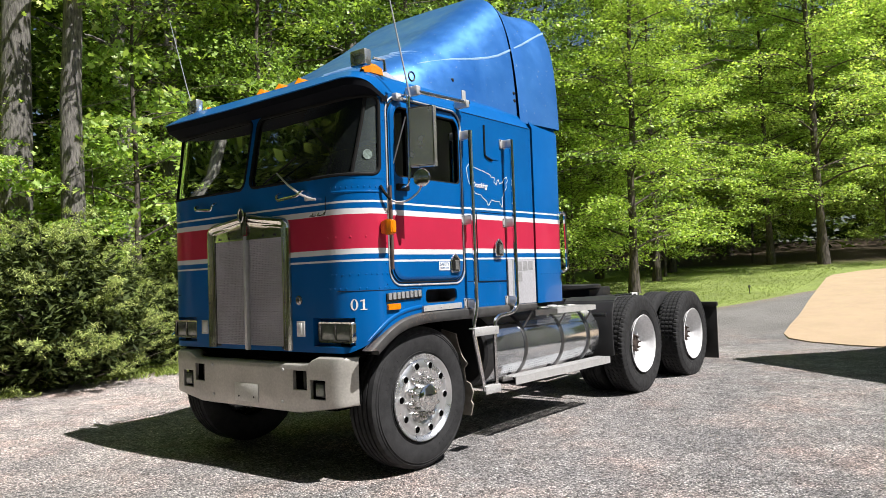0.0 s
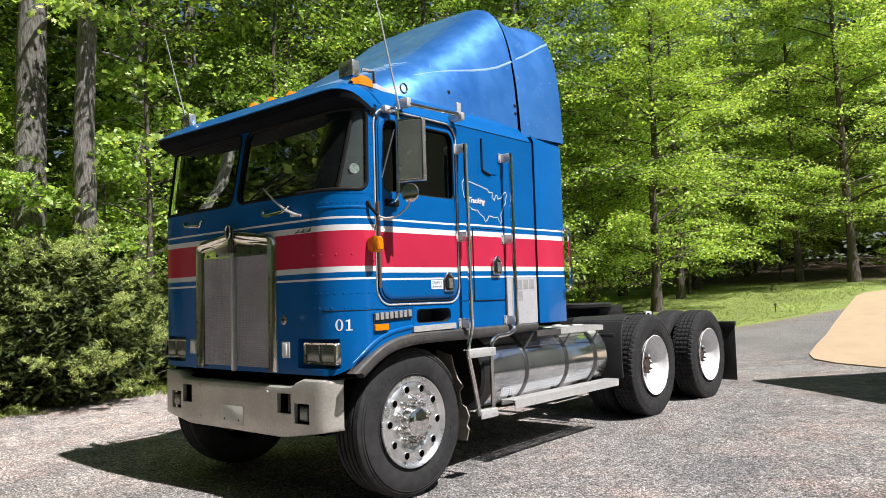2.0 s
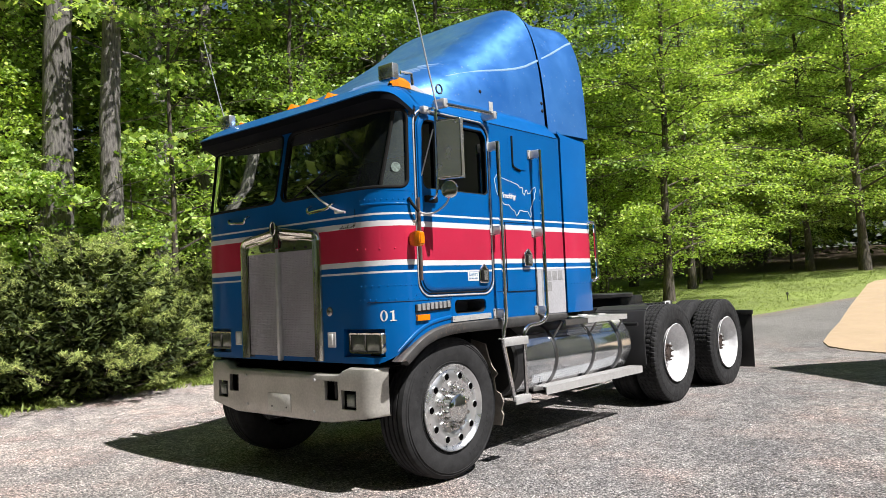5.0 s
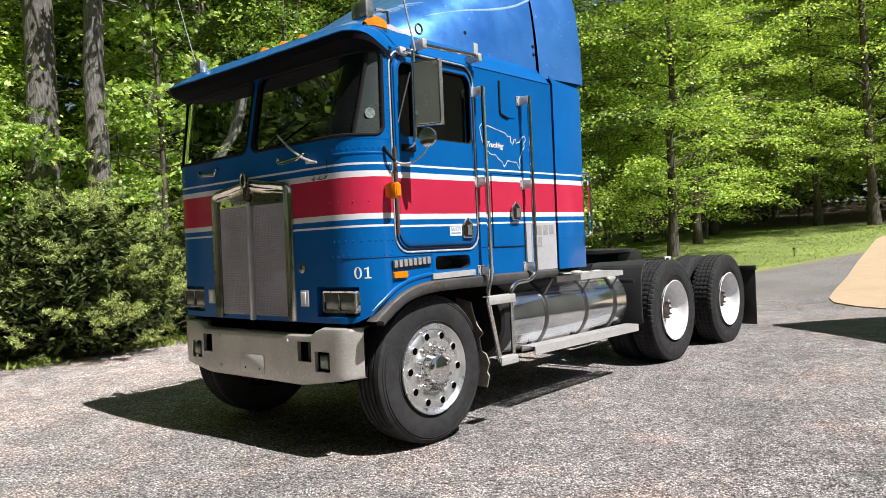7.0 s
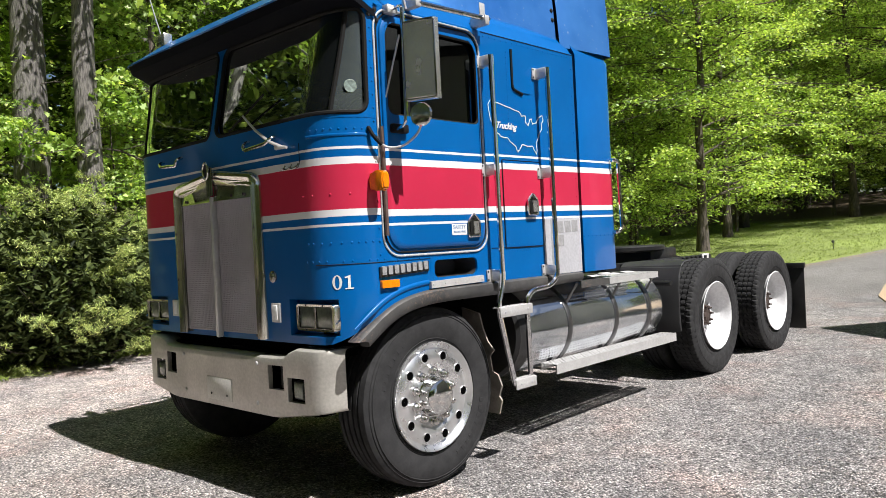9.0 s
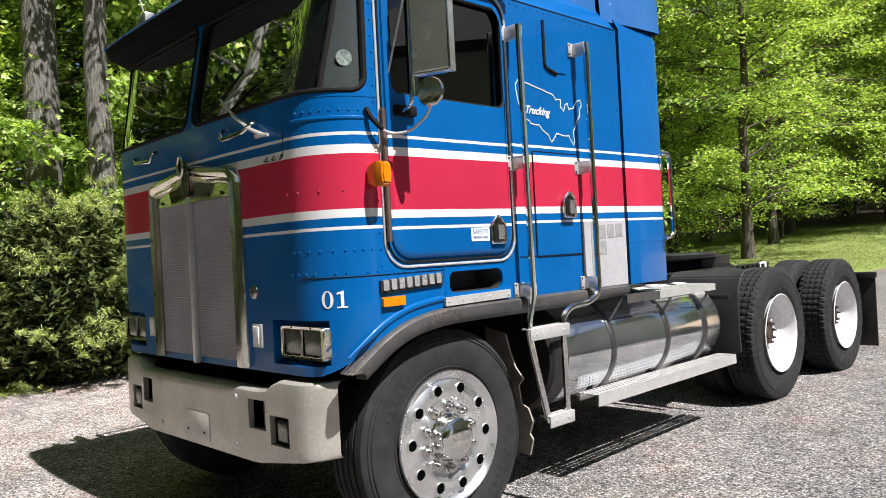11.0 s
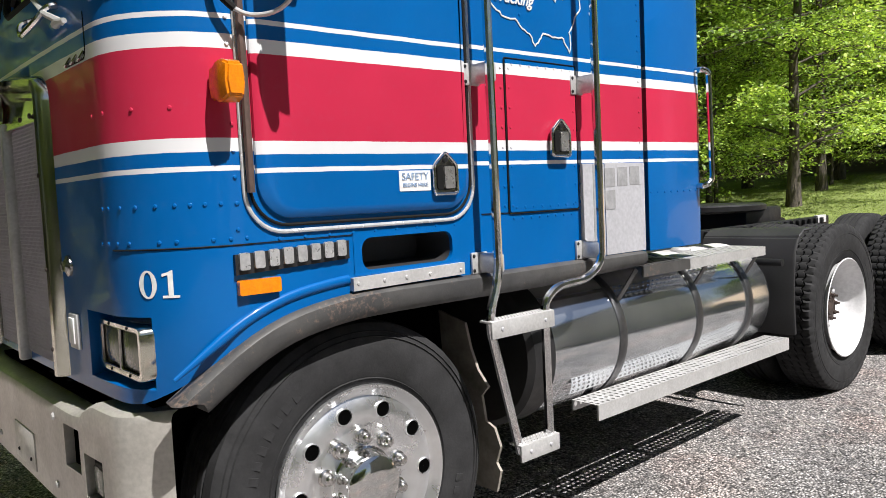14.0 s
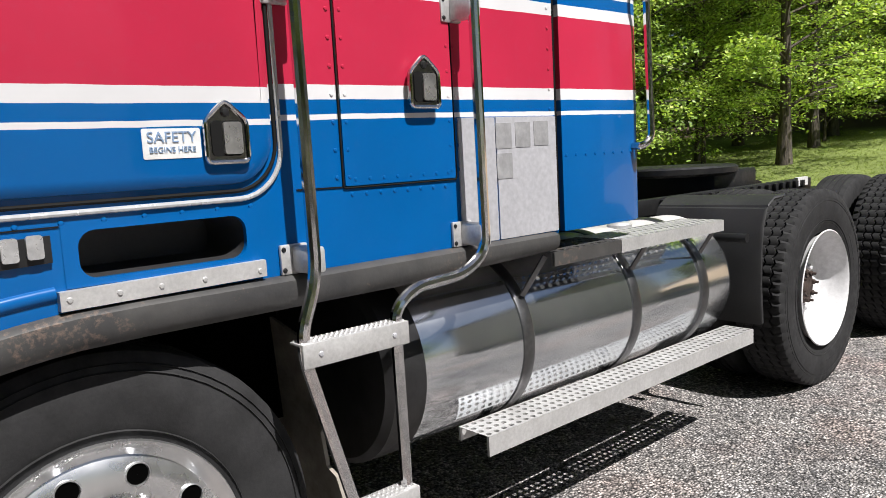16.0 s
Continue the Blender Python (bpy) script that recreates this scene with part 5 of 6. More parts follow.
    part("convex_mirror", conv, M_CHROME, mirror, m=Matrix.Translation((f(0.245), -0.31, 2.058)) @ Matrix.Rotation(radians(-70 if sg > 0 else -110), 4, "Z"))
    hose = round_path([(f(0.0), -0.47, 2.015), (f(0.03), -0.46, 1.96), (f(0.05), -0.40, 1.90), (f(0.12), -0.33, 1.90), (f(0.22), -0.30, 1.97), (f(0.25), -0.31, 2.05)], 0.05, 5)
    cab_h = part("mirror_cable", sweep(hose, 0.0065, 8), M_SATIN, mirror)
    part("cable_sheath", sweep(hose[:9], 0.0105, 8), M_GASKET, mirror)
    part("mirror_clamp", B(min(f(0.0), f(0.05)), max(f(0.0), f(0.05)), -0.33, -0.25, 2.64, 2.69, bevel=0.01), M_SATIN, mirror)
    part("mirror_foot", B(min(f(0.0), f(0.05)), max(f(0.0), f(0.05)), -0.33, -0.21, 1.99, 2.04, bevel=0.01), M_GASKET, mirror)
    # upper bar with end brackets
    ub = part("roof_bar", sweep([(f(0.075), -0.12, 2.725), (f(0.075), 0.50, 2.745)], 0.0165, 10), M_CHROME, truck, "chrome bar under the roof edge")
    part("bar_bracket", B(min(f(-0.03), f(0.09)), max(f(-0.03), f(0.09)), -0.15, -0.10, 2.70, 2.77, bevel=0.012), M_SATIN, ub)
    part("bar_bracket", B(min(f(-0.03), f(0.10)), max(f(-0.03), f(0.10)), 0.44, 0.48, 2.70, 2.76, bevel=0.006), M_SATIN, ub)
    part("bar_plate", B(min(f(0.06), f(0.066)), max(f(0.06), f(0.066)), 0.43, 0.48, 2.75, 2.84, bevel=0.002), M_SATIN, ub, m=pose(0, 0, 0))
    # visor end bolts
    dots("visor_bolt", [((f(0.004), y, z), (f(1) - f(0), 0, 0)) for y, z in ((-0.43, 2.625), (-0.385, 2.655), (-0.375, 2.60))], 0.016, M_BLACK, truck)
    # work lamp and teardrop clearance lamps on the roof
    lamp = part("work_lamp", B(f(-0.16) - 0.075, f(-0.16) + 0.075, -0.50, -0.43, 2.89, 3.005, bevel=0.012), M_MIRROR, truck, "square roof work lamp")
    part("lamp_neck", sweep([(f(-0.10), -0.40, 2.95), (f(-0.06), -0.33, 2.94), (f(-0.06), -0.32, 2.86)], 0.014, 8), M_CHROME, lamp)
for x in (-0.21, CX + 0.24, CX, CX - 0.24, mx(-0.21)):
    up = 2.890 if abs(x - CX) < 0.3 else 2.865
    bm = bmesh.new()
    loft(bm, [[(x + a * s, y, up + b * h) for a, b in ((-0.05, 0), (-0.042, 0.6), (0, 1), (0.042, 0.6), (0.05, 0))] for y, s, h in ((-0.40, 0.5, 0.02), (-0.36, 1.0, 0.08), (-0.22, 1.0, 0.075), (0.05, 0.3, 0.01))], closed_ring=False)
    cl = part("clearance_lamp", bm, M_PLATE, truck, "teardrop roof clearance lamp")
    bm = bmesh.new()
    loft(bm, [[(x + a * s, y, up + 0.002 + b * h) for a, b in ((-0.052, 0), (-0.044, 0.62), (0, 1.02), (0.044, 0.62), (0.052, 0))] for y, s, h in ((-0.405, 0.5, 0.03), (-0.365, 1.03, 0.088), (-0.25, 1.03, 0.088), (-0.235, 1.0, 0.07))], closed_ring=False)
    part("amber_lens", bm, M_AMBER, cl)
# roof ring, whip aerials
part("lifting_eye", sweep([(-0.10, 0.02 + 0.035 * math.cos(a), 2.90 + 0.035 * math.sin(a)) for a in (2 * math.pi * k / 16 for k in range(16))], 0.007, 6, True), M_BLACK, truck)
part("whip_aerial", sweep([(0.10, -0.24, 2.66), (0.10, -0.42, 3.30), (0.09, -0.66, 4.0)], lambda t: 0.0075 - 0.004 * t, 6), M_PLATE, truck, "white whip aerial")
part("whip_aerial", sweep([(mx(0.02), -0.30, 2.75), (mx(0.04), -0.42, 3.2), (mx(0.06), -0.56, 3.75)], lambda t: 0.006 - 0.003 * t, 6), M_PLATE, truck)

# ---- truck: lettering and line decoration ----
def lettering(name, text, size, m, material, parent, shear=0.0, thick=0.0012, bold=0.0):
    cu = bpy.data.curves.new(name, "FONT")
    cu.body, cu.size, cu.extrude, cu.shear, cu.offset = text, size, thick, shear, bold
    cu.align_x, cu.align_y = "CENTER", "CENTER"
    tmp = bpy.data.objects.new(name, cu)
    me = bpy.data.meshes.new_from_object(tmp)
    bpy.data.objects.remove(tmp)
    bpy.data.curves.remove(cu)
    me.materials.clear()
    me.materials.append(material)
    ob = new(name, me)
    ob.parent = parent
    ob.matrix_basis = m
    return ob


SIDE = Matrix.Rotation(radians(90), 4, "Z") @ Matrix.Rotation(radians(90), 4, "X")
# fleet number painted round the corner: serif figures
bm = bmesh.new()


def on_corner(u, v):
    return skin(0.293 - u, 1.157 + v, 0.002)


ring_o = [(0.0265 + 0.0265 * math.cos(a), 0.0375 + 0.0385 * math.sin(a)) for a in (2 * math.pi * k / 28 for k in range(28))]
ring_i = [(0.0265 + 0.0125 * math.cos(a), 0.0375 + 0.0330 * math.sin(a)) for a in (2 * math.pi * k / 28 for k in range(28))]
loft(bm, [[on_corner(*p) for p in ring_o], [on_corner(*p) for p in ring_i]])
for quad in (((0.084, 0.0), (0.098, 0.0), (0.098, 0.076), (0.084, 0.070)), ((0.068, 0.0), (0.114, 0.0), (0.114, 0.007), (0.068, 0.007)), ((0.068, 0.058), (0.084, 0.062), (0.084, 0.070), (0.068, 0.066))):
    bm.faces.new([bm.verts.new(on_corner(*p)) for p in quad])
bmesh.ops.recalc_face_normals(bm, faces=bm.faces)
part("fleet_number", bm, M_WHITE, truck, "white serif fleet number", smooth=False)
stk = part("safety_sticker", prism(rounded(0.128, 0.260, 1.418, 1.484, 0.004), 0.018, 0.0225), M_WHITE, truck, "white safety sticker on the door")
M_INK = worn("faded_blue_ink", (0.22, 0.32, 0.48), 0.7, 0, 0.2)
lettering("sticker_word", "SAFETY", 0.034, Matrix.Translation((0.0235, 0.194, 1.464)) @ SIDE, M_INK, stk)
lettering("sticker_line", "BEGINS HERE", 0.018, Matrix.Translation((0.0235, 0.194, 1.437)) @ SIDE, M_INK, stk)
lettering("map_word", "Trucking", 0.060, Matrix.Translation((0.003, 0.712, 2.110)) @ SIDE, M_WHITE, truck, 0.42, 0.0012, 0.0010)
# outline of a country, drawn as a white line
US = [(0, 17), (2, 19.5), (5, 18.3), (12, 17), (20, 15.6), (22, 13.6), (25, 14), (24.5, 11), (26.5, 9.5), (27.5, 12.5), (29, 13), (29.5, 10.6), (32.5, 11.5), (34, 14), (37, 15.2),
      (37.5, 13), (36, 11.5), (36.3, 9), (34, 6.5), (33, 4), (31.5, 2), (32, -1), (31.4, -3.5), (30, -1.5), (28.5, 0.4), (25, 0), (21.5, 0.6), (20, -1.2), (18.5, -3), (16.5, 0), (14, 1),
      (11.5, 3.2), (8, 3.2), (5.5, 4.5), (3, 7), (1, 11)]
mp_ = [Vector((0.002, 0.542 + 0.01565 * u, 1.991 + 0.0145 * v)) for u, v in US]
line = []
for p, q in zip(mp_, mp_[1:] + mp_[:1]):
    line += [p, p.lerp(q, 0.33) + Vector((0, random.uniform(-0.004, 0.004), random.uniform(-0.004, 0.004))), p.lerp(q, 0.66) + Vector((0, random.uniform(-0.004, 0.004), random.uniform(-0.004, 0.004)))]
part("map_outline", sweep(line, 0.0034, 5, True, 0.5), M_WHITE, truck, "white painted map outline")
# light line over the fairing and brush strokes on its brow
M_PALE = worn("pale_blue_line", (0.32, 0.50, 0.74), 0.4, 0, 0.1)


def on_fairing(y, z, side=1):
    """The skin of the fairing at a given height, on the driver's side."""
    secs = FS if y <= 1.505 else FS2
    for a, b in zip(secs, secs[1:]):
        if a[0] <= y <= b[0]:
            t = (y - a[0]) / (b[0] - a[0])
            s_ = [p + (q - p) * t for p, q in zip(a, b)]
            ring = fair_ring(*s_)[:15]
            for p, q in zip(ring, ring[1:]):
                if p[2] <= z <= q[2]:
                    u = (z - p[2]) / max(1e-6, q[2] - p[2])
                    x = p[0] + (q[0] - p[0]) * u
                    return Vector((x + 0.004 if side > 0 else mx(x + 0.004), y, z))
    return None


for sd in (1, -1):
    ln = [on_fairing(y, z, sd) for y, z in ((0.1, 3.02), (0.4, 3.12), (0.7, 3.20), (0.95, 3.25), (1.15, 3.30), (1.3, 3.35), (1.45, 3.42), (1.49, 3.44))]
    part("fairing_line", sweep([p for p in ln if p], 0.011, 6, flat=0.5), M_PALE, truck)
    ln = [on_fairing(y, z, sd) for y, z in ((1.53, 3.46), (1.65, 3.52), (1.8, 3.6), (1.95, 3.68), (2.04, 3.72))]
    part("fairing_line", sweep([p for p in ln if p], 0.011, 6, flat=0.5), M_PALE, truck)
    pl = []
    for y, z in ((1.44, 3.02), (1.44, 2.95), (0.62, 3.0)):
        q = on_fairing(y, z, sd)
        if q:
            pl.append((q, (1 if sd > 0 else -1, 0, 0.2)))
    dots("fairing_bolt", pl, 0.017, M_BLACK, truck)
for k in range(7):
    y0 = 0.02 + 0.07 * k
    pts_ = []
    for j in range(5):
        x = CX + 0.25 + 0.105 * k * 0.6 + 0.07 * j
        y = -0.25 + 0.09 * k + 0.05 * j
        for a, b in zip(FS, FS[1:]):
            if a[0] <= y <= b[0]:
                t = (y - a[0]) / (b[0] - a[0])
                ring = fair_ring(*[p + (q - p) * t for p, q in zip(a, b)])[:15]
                for p, q in zip(ring, ring[1:]):
                    if q[0] <= x <= p[0]:
                        u = (x - p[0]) / min(-1e-6, q[0] - p[0])
                        pts_.append(Vector((x, y, p[2] + (q[2] - p[2]) * u + 0.003)))
    if len(pts_) > 2:
        part("brow_stroke", sweep(pts_, lambda t: 0.010 * (1 - 0.6 * t), 5, flat=0.5), M_PALE, truck)

# round windscreen sticker
M_DECAL = worn("pale_green_decal", (0.17, 0.22, 0.20), 0.5, 0, 0.4, 60)
part("windscreen_sticker", lathe([(0.0, 0.001), (0.002, 0.034), (0.0, 0.036)], 20), M_DECAL, truck, m=Matrix.Translation((-0.052, -0.535, 2.235)) @ Matrix.Rotation(radians(-25), 4, "Z"))


# ---- truck: perforated boards, tank brackets ----
def perforated(x0, x1, y0, y1, z, nx, ny, hole, m=None):
    """A flat plate with real round holes."""
    bm = bmesh.new()
    dx, dy = (x1 - x0) / nx, (y1 - y0) / ny
    for i in range(nx):
        for j in range(ny):
            cx, cy = x0 + dx * (i + 0.5), y0 + dy * (j + 0.5)
            r = hole * min(abs(dx), abs(dy)) * 0.5
            ou = [(cx + dx / 2 * a, cy + dy / 2 * b) for a, b in ((1, 0), (1, 1), (0, 1), (-1, 1), (-1, 0), (-1, -1), (0, -1), (1, -1))]
            inn = [(cx + r * math.cos(math.pi / 4 * k), cy + r * math.sin(math.pi / 4 * k)) for k in range(8)]
            vo = [bm.verts.new((a, b, z)) for a, b in ou]
            vi = [bm.verts.new((a, b, z)) for a, b in inn]
            vl = [bm.verts.new((a, b, z - 0.006)) for a, b in inn]
            for k in range(8):
                l = (k + 1) % 8
                bm.faces.new((vo[k], vo[l], vi[l], vi[k]))
                bm.faces.new((vi[k], vi[l], vl[l], vl[k]))
    bmesh.ops.remove_doubles(bm, verts=bm.verts, dist=1e-5)
    return bm


for sg in (1, -1):
    f = (lambda x: x) if sg > 0 else mx
    x0, x1 = sorted((f(-0.125), f(0.015)))
    bm = perforated(x0, x1, 1.13, 2.92, 0.497, 4, 50, 0.62)
    xe0, xe1 = sorted((f(0.007), f(0.017)))
    box(bm, xe0, xe1, 1.13, 2.92, 0.43, 0.496)
    xe0, xe1 = sorted((f(-0.125), f(-0.117)))
    box(bm, xe0, xe1, 1.13, 2.92, 0.45, 0.496)
    rb = part("running_board", bm, M_SATIN, truck, "perforated aluminium running board", smooth=False)
    for y in (1.3, 2.0, 2.7):
        xs0, xs1 = sorted((f(-0.4), f(0.0)))
        part("board_arm", B(xs0, xs1, y - 0.02, y + 0.02, 0.455, 0.485), M_BLACK, rb)
    # perforated step over the tank: weathered ahead, bright behind
    for y0_, y1_, mt, nm in ((1.48, 1.865, M_TRIM, "weathered dark step plate over the tank"), (1.87, 2.64, M_SATIN, "bright perforated step plate over the tank")):
        xs0, xs1 = sorted((f(-0.19), f(0.015)))
        bm = perforated(xs0, xs1, y0_, y1_, 1.047, 5, int((y1_ - y0_) / 0.042), 0.6)
        xe0, xe1 = sorted((f(0.010), f(0.020)))
        box(bm, xe0, xe1, y0_, y1_, 0.998, 1.046)
        stp = part("tank_step", bm, mt, truck, nm, smooth=False)
    for y in (1.40, 2.05, 2.58):
        part("step_strut", sweep([(f(-0.005), y + 0.06, 1.035), (f(-0.068), y + 0.005, 0.90)], 0.014, 6, flat=0.4), M_STRAP, stp)
    # splash plate behind the steer tyre, torn along its edge
    edge = [(-0.06, 0.24), (-0.03, 0.33), (-0.05, 0.36), (-0.02, 0.43), (-0.045, 0.50), (-0.09, 0.52), (-0.10, 0.62), (-0.06, 0.66), (-0.11, 0.72), (-0.14, 0.80), (-0.16, 0.90), (-0.36, 0.95), (-0.36, 0.24)]
    bm = bmesh.new()
    loft(bm, [[(f(x - 0.05), 0.60 + 0.06 * (0.9 - z), z) for x, z in edge], [(f(x - 0.05), 0.612 + 0.06 * (0.9 - z), z) for x, z in edge]], cap=True)
    bmesh.ops.recalc_face_normals(bm, faces=bm.faces)
    part("splash_plate", bm, M_SHELL, truck, "torn beige splash plate behind the steer tyre", smooth=False)
    # quarter fender ahead of the drive tyres
    prof = [(3.08, 0.48), (3.065, 0.66), (3.07, 0.84), (3.09, 0.97), (3.13, 1.05), (3.20, 1.085), (3.32, 1.09)]
    bm = bmesh.new()
    xi, xo = f(-0.62), f(-0.03)
    loft(bm, [[(x, y + d, z + d) for y, z in prof] for x, d in ((xi, 0.0), (xo, 0.0), (f(-0.018), 0.004), (f(-0.014), 0.012), (f(-0.02), 0.022), (f(-0.03), 0.020), (xi, 0.012))], closed_ring=False)
    bmesh.ops.recalc_face_normals(bm, faces=bm.faces)
    fen = part("quarter_fender", bm, M_FENDER, truck, "black plastic quarter fender")
    part("fender_arm", lathe([(0.0, 0.001), (0.0, 0.022), (0.5, 0.022), (0.5, 0.001)], 12), M_BLACK, fen, m=pose(min(f(-0.55), f(-0.05)), 3.0, 0.92))
    # mud flap and hanger
    fx0, fx1 = sorted((f(-0.62), f(0.06)))
    mf = part("mud_flap", B(fx0, fx1, 6.11, 6.125, 0.16, 0.88, bevel=0.004), M_BLACK, truck, "black rubber mud flap")
    hx0, hx1 = sorted((f(-0.75), f(0.08)))
    part("flap_hanger", B(hx0, hx1, 6.06, 6.12, 0.87, 0.93, bevel=0.008), M_BLACK, mf)
    # air tanks and battery box in the shadow
    part("air_tank", lathe([(1.3, 0.001), (1.3, 0.11), (2.5, 0.11), (2.5, 0.001)], 20), M_BLACK, truck, m=Matrix.Translation((f(-0.66), 0, 0.6)) @ Matrix.Rotation(radians(90), 4, "Z"))

# ---- truck: deck and fifth wheel ----
dp = part("deck_plate", B(CX - 0.45, CX + 0.45, 2.15, 3.1, 1.0, 1.012), M_BLACK, truck)
for k in range(16):
    dots("frame_bolt", [((x, 2.3 + 0.24 * k, 1.002), (0, 0, 1)) for x in (CX + 0.43, CX - 0.43)], 0.016, M_BLACK, truck)
part("fifth_wheel", lathe([(0.0, 0.001), (0.0, 0.46), (0.02, 0.5), (0.06, 0.5), (0.075, 0.48), (0.08, 0.001)], 40), M_BLACK, truck, "black greasy fifth wheel plate", m=Matrix.Translation((CX, 4.22, 1.17)) @ Matrix.Scale(0.86, 4) @ Matrix.Rotation(radians(-90), 4, "Y"))
part("fifth_wheel_stand", B(CX - 0.35, CX + 0.35, 4.15, 4.75, 1.0, 1.2, bevel=0.02), M_BLACK, truck)
part("fifth_wheel_ramp", prism([(4.5, 1.17), (5.1, 1.05), (5.1, 1.075), (4.5, 1.20)], CX - 0.22, CX + 0.22), M_BLACK, truck)
for x in (CX + 0.47, CX - 0.47):
    part("slide_rail", B(x - 0.03, x + 0.03, 3.0, 5.3, 1.0, 1.09, bevel=0.005), M_BLACK, truck)
for k in range(18):
    part("slide_tooth", B(CX + 0.505, CX + 0.53, 3.25 + 0.108 * k, 3.29 + 0.108 * k, 1.03, 1.082, bevel=0.004), M_BLACK, truck)
part("tail_tag", B(CX + 0.48, CX + 0.51, 5.05, 5.22, 1.04, 1.10), M_WHITE, truck)
# drive fenders' bare inner side: suspension air bags
for y in (4.3, 5.0, 5.85):
    for x in (CX + 0.49, CX - 0.49):
        part("air_bag", lathe([(-0.12, 0.001), (-0.12, 0.10), (-0.06, 0.13), (0.0, 0.10), (0.06, 0.13), (0.12, 0.10), (0.12, 0.001)], 20), M_BLACK, truck, m=Matrix.Translation((x, y, 0.62)) @ Matrix.Rotation(radians(90), 4, "Y"))

# ---- trees ----
def bark_mat(name, lo, hi):
    m = mat(name, lo, 0.9)
    n = Net(m)
    mp = n.add("ShaderNodeMapping")
    mp.inputs["Scale"].default_value = (1, 1, 0.18)
    n.link(n.co, mp.inputs[0])
    h = n.noise(32, 6, 0.65, mp.outputs[0])
    n.base(n.mix(1.0, n.ramp(h, (0.35, lo), (0.62, hi)), n.ramp(n.noise(1.3, 3), (0.3, g3(0.75)), (0.7, g3(1.15))), "MULTIPLY"))
    n.bump(h, 0.9, 0.04)
    return m


def leaf_mat(name, lo, hi, through=0.45, gloss=0.25):
    m = mat(name, lo, 0.45, 0.0, Specular_IOR_Level=gloss)
    n = Net(m)
    geo = n.add("ShaderNodeNewGeometry")
    col = n.ramp(geo.outputs["Random Per Island"], (0.0, tuple(c * 0.7 for c in lo)), (0.45, tuple((a + b) / 2 for a, b in zip(lo, hi))), (0.8, hi), (1.0, tuple(min(0.8, c * 1.4) for c in hi)))
    n.base(col)
    tr = n.add("ShaderNodeBsdfTranslucent")
    n.link(n.mix(1.0, col, (1.25, 1.32, 0.5), "MULTIPLY"), tr.inputs[0])
    mx_ = n.add("ShaderNodeMixShader")
    mx_.inputs[0].default_value = through
    n.link(n.b.outputs[0], mx_.inputs[1])
    n.link(tr.outputs[0], mx_.inputs[2])
    n.link(mx_.outputs[0], n.t.nodes["Material Output"].inputs[0])
    return m


M_BARK = bark_mat("grey_bark", (0.07, 0.064, 0.06), (0.25, 0.232, 0.215))
M_BARKD = bark_mat("dark_bark", (0.04, 0.033, 0.028), (0.14, 0.115, 0.095))
M_LEAF = leaf_mat("fresh_leaves", (0.18, 0.28, 0.065), (0.52, 0.68, 0.18), 0.38, 0.4)
# brighter copy of the fresh leaves, the bank's sun put into the colour
M_LEAFB = leaf_mat("sunny_bank_leaves", (0.20, 0.30, 0.075), (0.60, 0.77, 0.25), 0.44, 0.4)
M_LEAFD = leaf_mat("deep_leaves", (0.07, 0.13, 0.03), (0.34, 0.48, 0.13), 0.35, 0.4)
M_MAPLE = leaf_mat("maple_leaves", (0.19, 0.31, 0.075), (0.56, 0.72, 0.25), 0.42, 0.45)
# far leaves in two copies, shade and sun mixed into their colours
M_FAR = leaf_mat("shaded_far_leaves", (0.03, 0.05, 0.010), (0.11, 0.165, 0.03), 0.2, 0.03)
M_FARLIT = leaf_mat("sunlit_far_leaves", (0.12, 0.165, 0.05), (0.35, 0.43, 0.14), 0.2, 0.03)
M_CEDAR = leaf_mat("cedar_sprays", (0.085, 0.13, 0.045), (0.60, 0.71, 0.25), 0.2, 0.15)
# darker copy of the cedar leaves, carrying the bush's inner shade as colour
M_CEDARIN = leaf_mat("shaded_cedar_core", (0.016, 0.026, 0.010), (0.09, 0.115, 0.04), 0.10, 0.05)


